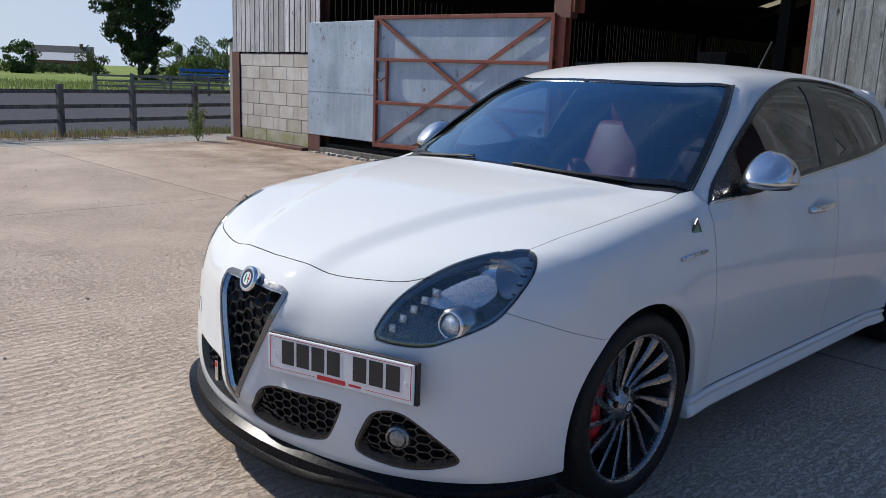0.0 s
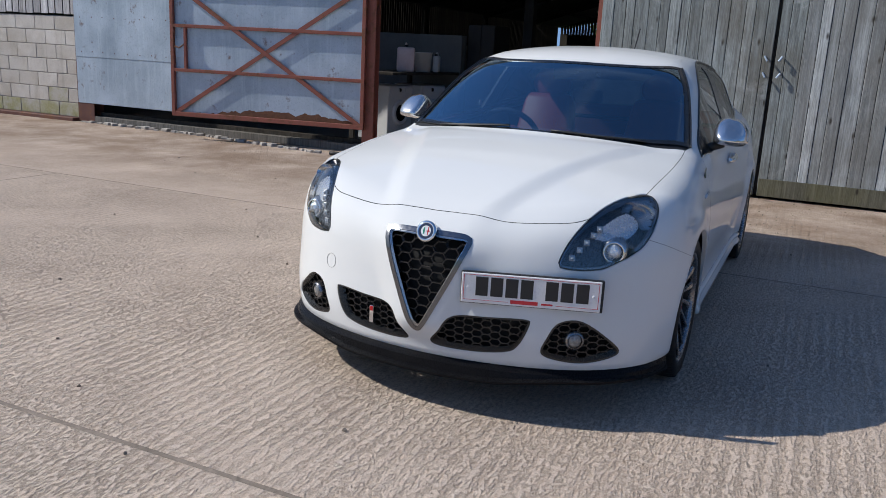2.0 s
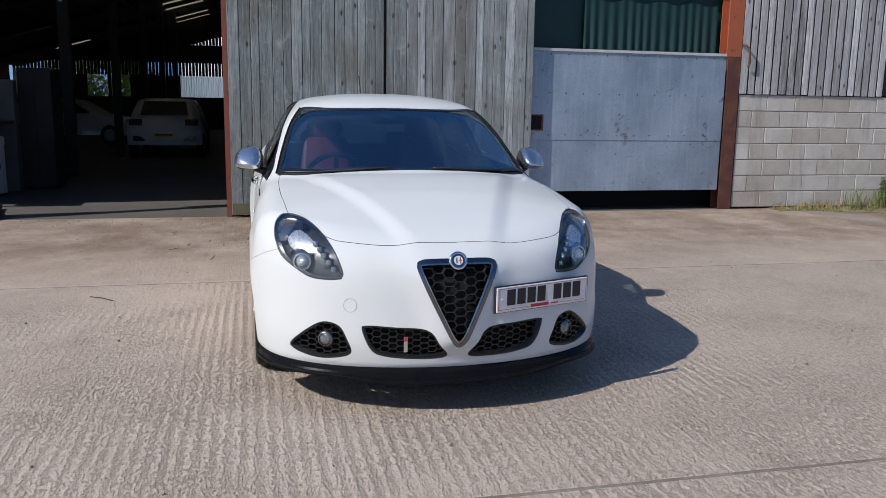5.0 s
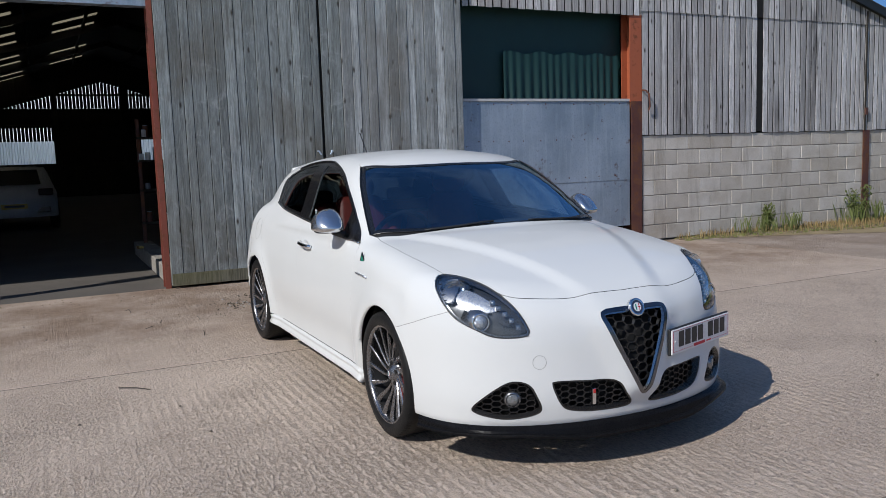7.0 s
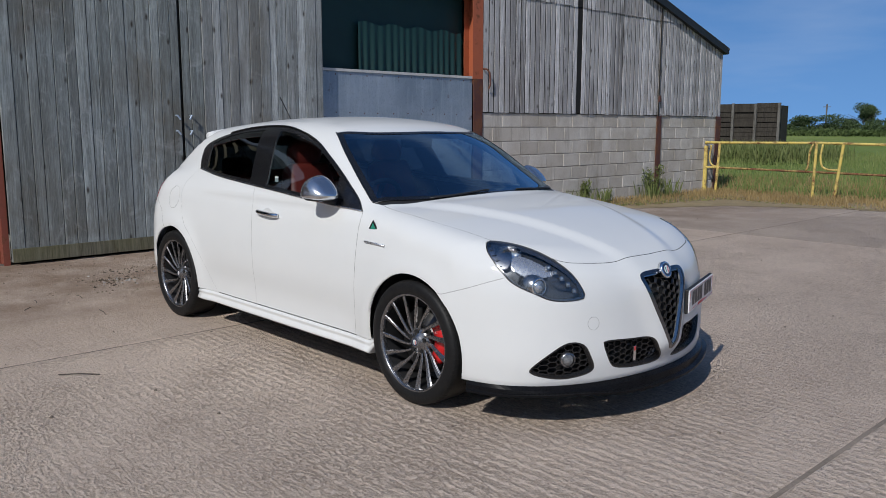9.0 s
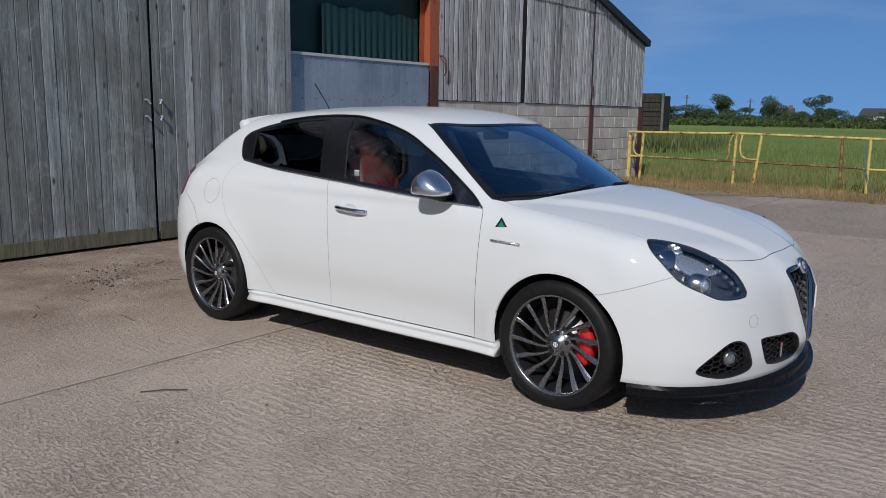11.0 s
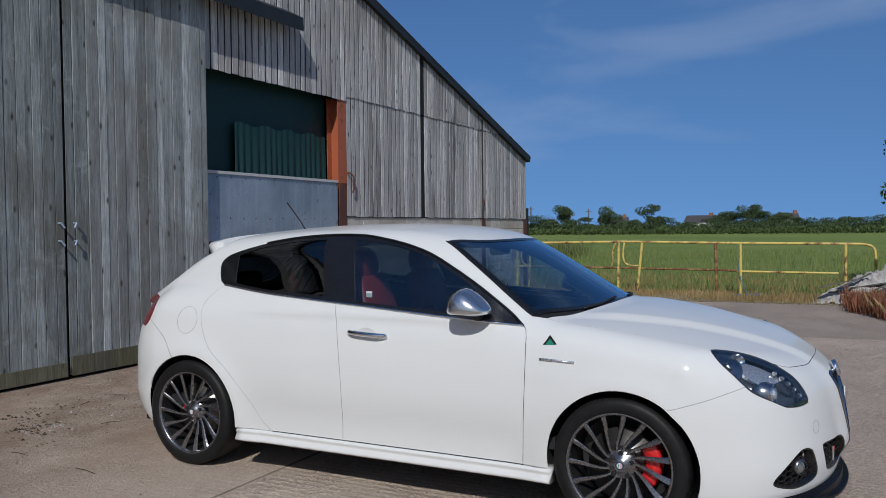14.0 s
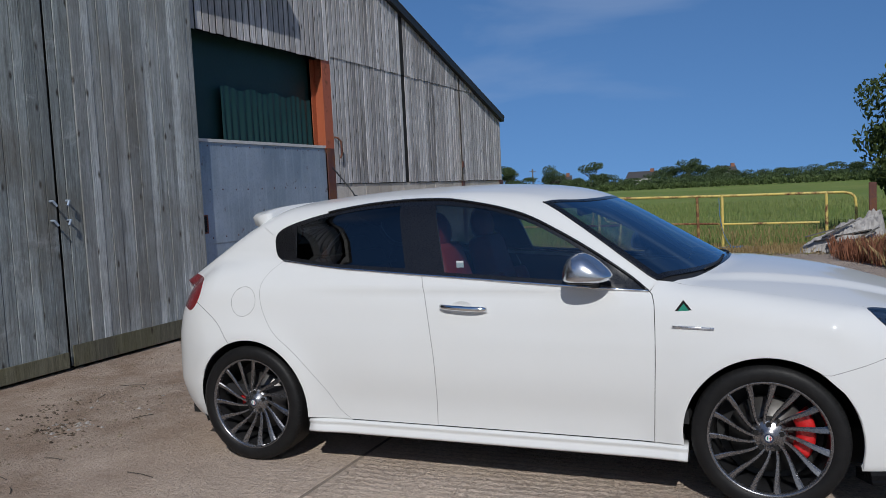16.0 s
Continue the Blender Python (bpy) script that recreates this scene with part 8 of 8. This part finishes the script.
kerb = thing("concrete_kerb", "short run of concrete blocks inside the door", "kerb", (0, 0, 0))
for k in range(5):
    part("block", box(-8.6 + k * 0.75, -7.9 + k * 0.75, -1.12, -0.86, 0, 0.20, 0.012), M["mortar"], kerb)
glove = thing("yellow_glove", "yellow rubber glove dropped on the blocks", "glove", (-7.4, -1.15, 0.2))
part("palm", box(-0.06, 0.06, -0.05, 0.05, 0.0, 0.035, 0.015), M["yellow_steel"], glove, smooth=True)


def parked(at, rz, label, colour):
    """A plain white hatchback, standing in the shade."""
    c = thing("parked_car", label, "car", at, rz, "cars inside the barn")
    prof = [(-2.05, 0.32), (-2.08, 0.62), (-2.0, 0.92), (-1.72, 1.02), (-1.35, 1.40), (-0.8, 1.46), (-0.1, 1.44), (0.35, 1.36), (1.0, 0.98), (1.9, 0.82), (2.1, 0.62), (2.1, 0.30)]
    bm, rings = bmesh.new(), []
    for y, tuck in ((-0.88, 0.30), (-0.84, 0.12), (-0.6, 0.02), (0, 0), (0.6, 0.02), (0.84, 0.12), (0.88, 0.30)):
        row = []
        for x, z in prof:
            up_ = max(z - 0.92, 0)
            yy = y * (1 - 0.42 * up_)
            row.append(bm.verts.new((x * (1 - 0.10 * (abs(y) / 0.88) ** 4), yy, z - tuck * 0.25 * (z > 0.8))))
        rings.append(row)
    for a, b in zip(rings, rings[1:]):
        for k in range(len(prof) - 1):
            bm.faces.new((a[k], a[k + 1], b[k + 1], b[k]))
    bm.faces.new(rings[0])
    bm.faces.new(rings[-1][::-1])
    part("body", bm, M[colour], c, smooth=True)
    part("rear_window", sheet_of([(-1.755, -0.56, 1.045), (-1.755, 0.56, 1.045), (-1.40, 0.50, 1.37), (-1.40, -0.50, 1.37), (-1.77, -0.56, 1.05), (-1.77, 0.56, 1.05), (-1.415, 0.50, 1.38), (-1.415, -0.50, 1.38)], [(0, 1, 2, 3), (7, 6, 5, 4), (0, 4, 5, 1), (2, 6, 7, 3)]), M["gloss_black"], c)
    for s in (1, -1):
        part("side_window", sheet_of([(x, s * y, z) for x, y, z in ((-1.2, 0.80, 1.0), (0.75, 0.83, 0.99), (0.25, 0.735, 1.30), (-0.9, 0.715, 1.33), (-1.2, 0.79, 1.0), (0.75, 0.82, 0.99), (0.25, 0.725, 1.30), (-0.9, 0.705, 1.33))], [(0, 1, 2, 3), (7, 6, 5, 4)]), M["gloss_black"], c)
        part("tail_lamp", box(-2.03, -1.88, s * 0.50, s * 0.80, 0.80, 0.95, 0.02), M["dull_lens"], c)
        part("headlamp", box(1.80, 1.98, s * 0.50, s * 0.78, 0.66, 0.80, 0.02), M["satin"], c)
        part("reflector_vent", box(-2.03, -1.95, s * 0.45, s * 0.72, 0.42, 0.54, 0.01), M["gloss_black"], c)
        for x in (-1.30, 1.32):
            w = part("wheel", lathe([(0.0, -0.09), (0.28, -0.1), (0.31, -0.06), (0.31, 0.06), (0.28, 0.1), (0.0, 0.09)], 28, m=Matrix.Translation((x, s * 0.80, 0.31))), M["tyre"], c, smooth=True)
            part("rim", lathe([(0.0, 0.105 * s), (0.19, 0.108 * s), (0.20, 0.09 * s)], 24, m=Matrix.Translation((x, s * 0.80, 0.31))), M["satin"], w)
    part("number_plate", box(-2.105, -2.08, -0.26, 0.26, 0.52, 0.63, 0.004), M["plate_yellow"], c, "yellow rear plate with a dark bar")
    part("plate_bar", box(-2.112, -2.106, -0.2, 0.2, 0.55, 0.60), M["plate_ink"], c)


M["plate_yellow"] = plain("yellow_plate", (0.60, 0.42, 0.05), (0.64, 0.46, 0.07), 10.0, 0.4)
M["dull_lens"] = plain("dull_dark_lens", (0.030, 0.006, 0.007), (0.040, 0.009, 0.010), 8.0, 0.55)
M["white_car"] = plain("dusty_white_paint", (0.50, 0.50, 0.49), (0.58, 0.58, 0.57), 3.0, 0.3, Coat_Weight=0.6)
parked((-17.4, -2.95, 0), 180, "dusty white hatchback parked deep inside the barn", "white_car")
parked((-22.7, -6.4, 0), 84, "white hatchback parked across the back of the barn", "white_car")
tree("tree", "sunlit tree outside the far window of the barn", (BACK - 4.6, -8.4, -0.1), 6.2, 3.6, 15000, 0.10, "leaf_light", 71, low=0.02, clumps_n=60)

M["crumbs"] = plain("bark_crumbs", (0.10, 0.075, 0.055), (0.34, 0.29, 0.23), 90.0, 0.9)
# litter on the concrete
twig = thing("twig", "thin dry twig lying on the concrete", "twig", (-0.30, -1.92, 0))
part("stem", pipe([(-0.075, -0.09, 0.005), (0.0, 0.005, 0.009), (0.075, 0.085, 0.004)], 0.0035, sides=5), M["bark"], twig)
rnd = random.Random(12)
bm = bmesh.new()
for _ in range(130):
    x, y = rnd.gauss(-3.0, 0.6), rnd.gauss(0.3, 0.9)
    s = rnd.uniform(0.003, 0.010)
    bmesh.ops.create_cube(bm, size=s, matrix=pose(x, y, s * 0.3, rnd.uniform(0, 90), rnd.uniform(0, 90), rnd.uniform(0, 90)) @ Matrix.Diagonal((1.6, 1, 0.5, 1)))
for _ in range(260):
    x, y = rnd.uniform(-4.2, 8), rnd.uniform(-9, 9)
    s = rnd.uniform(0.004, 0.013)
    bmesh.ops.create_cube(bm, size=s, matrix=pose(x, y, s * 0.3, rnd.uniform(0, 90), rnd.uniform(0, 90), rnd.uniform(0, 90)))
tagged(solid("grit", bm, M["crumbs"]), "scattered bark crumbs and small stones on the concrete", "litter", kind="stuff")

M["sweeping"] = leaf_mat("leaf_mould", (0.055, 0.04, 0.028), (0.20, 0.15, 0.105))
# small heap of sweepings by the boarded doors
clods("sweepings", "small heap of leaf mould and chippings swept before the doors", [(-3.25, -2.75, -0.95, -0.45), (-3.6, -3.1, -0.6, 0.0), (-3.1, -2.9, -0.8, -0.6)], 120, "sweeping", 64, 0.004, 0.016)
clods("chippings", "pale chips among the sweepings", [(-3.1, -2.8, -0.8, -0.5), (-3.5, -2.6, -0.9, 0.3)], 40, "rubble", 65, 0.006, 0.018)
rnd = random.Random(21)
for k in range(12):
    x, y, a, l = rnd.uniform(-3.8, -1.2), rnd.uniform(-1.8, 0.9), rnd.uniform(0, 3.1), rnd.uniform(0.04, 0.11)
    t = thing("twig", "short dry twig lying on the concrete", "twig", (x, y, 0), group="twigs on the concrete")
    part("stem", pipe([(-math.cos(a) * l, -math.sin(a) * l, 0.004), (0.006, 0.004, 0.007), (math.cos(a) * l, math.sin(a) * l, 0.004)], 0.0028, sides=5), M["bark"], t)

# ---- blocks and boards of the gable ----
def block_wall(name, y0, y1, z0, courses, posts=()):
    w = new(name)
    w.parent = gable
    part("mortar_core", box(WALL - 0.12, WALL - 0.008, y0, y1, z0, z0 + courses * 0.225), M["mortar"], w)
    unit = tidy(box(0, 1, 0, 1, 0, 1))
    unit.materials.append(M["block"])
    meshes = {}
    rnd = random.Random(3)
    for c in range(courses):
        y = y0 - (0.225 if c % 2 else 0.0)
        while y < y1 - 0.02:
            a, b = max(y, y0), min(y + 0.44, y1)
            if b - a > 0.04:
                moss = y0 < 0 and c < 3 and rnd.random() < (0.8, 0.6, 0.3)[c]
                key = (round(b - a, 2), moss)
                if key not in meshes:
                    me = tidy(box(0, 0.10, 0, b - a, 0, 0.214, 0.006))
                    me.materials.append(M["block_moss" if moss else "block"])
                    meshes[key] = me
                o = new("block", meshes[key])
                o.parent = w
                o.location = (WALL - 0.10 + rnd.uniform(-0.003, 0.003), a, z0 + c * 0.225 + 0.005)
            y += 0.45
    return w


block_wall("blocks_right", 5.73, 13.0, 0.02, 7)
block_wall("blocks_left", -11.8, -9.56, 0.055, 7)

BOARD = tidy(box(0, 0.007, 0, 1, 0, 1))
BOARD.materials.append(M["cladding"])


def boarding(y0, y1, low, high, x, step=0.122, seed=1, skip=(), gap=0.026):
    """Upright boards side by side; low and high give their ends at a y."""
    rnd = random.Random(seed)
    y = y0
    while y < y1 - 0.03:
        w = min(step * rnd.uniform(0.92, 1.08), y1 - y)
        if not any(a < y + w / 2 < b for a, b in skip):
            o = new("board", BOARD)
            o.parent = gable
            a = low(y + w / 2) + rnd.uniform(-0.006, 0.006)
            o.location = (x + rnd.uniform(-0.002, 0.002), y + gap / 2, a)
            o.scale = (1, w - gap, high(y + w / 2) - a)
        y += w


def top_of(y):
    return roof_z(y) - 0.03


boarding(5.70, 13.10, lambda y: 1.60, lambda y: 3.45 if roof_z(y) > 3.55 else top_of(y), WALL + 0.015, seed=2, skip=((8.02, 8.11),))
boarding(5.70, 11.6, lambda y: 3.40, top_of, WALL + 0.028, seed=3, skip=((8.02, 8.11),))
boarding(2.60, 5.70, lambda y: 3.33, top_of, WALL + 0.030, seed=4)
boarding(-12.05, -9.2, lambda y: 1.66, top_of, WALL + 0.015, step=0.16, seed=5)
boarding(-9.2, 2.60, lambda y: 4.40, top_of, WALL + 0.015, step=0.17, seed=6)
# near-black sheets behind the boards put the barn's shade into their gaps
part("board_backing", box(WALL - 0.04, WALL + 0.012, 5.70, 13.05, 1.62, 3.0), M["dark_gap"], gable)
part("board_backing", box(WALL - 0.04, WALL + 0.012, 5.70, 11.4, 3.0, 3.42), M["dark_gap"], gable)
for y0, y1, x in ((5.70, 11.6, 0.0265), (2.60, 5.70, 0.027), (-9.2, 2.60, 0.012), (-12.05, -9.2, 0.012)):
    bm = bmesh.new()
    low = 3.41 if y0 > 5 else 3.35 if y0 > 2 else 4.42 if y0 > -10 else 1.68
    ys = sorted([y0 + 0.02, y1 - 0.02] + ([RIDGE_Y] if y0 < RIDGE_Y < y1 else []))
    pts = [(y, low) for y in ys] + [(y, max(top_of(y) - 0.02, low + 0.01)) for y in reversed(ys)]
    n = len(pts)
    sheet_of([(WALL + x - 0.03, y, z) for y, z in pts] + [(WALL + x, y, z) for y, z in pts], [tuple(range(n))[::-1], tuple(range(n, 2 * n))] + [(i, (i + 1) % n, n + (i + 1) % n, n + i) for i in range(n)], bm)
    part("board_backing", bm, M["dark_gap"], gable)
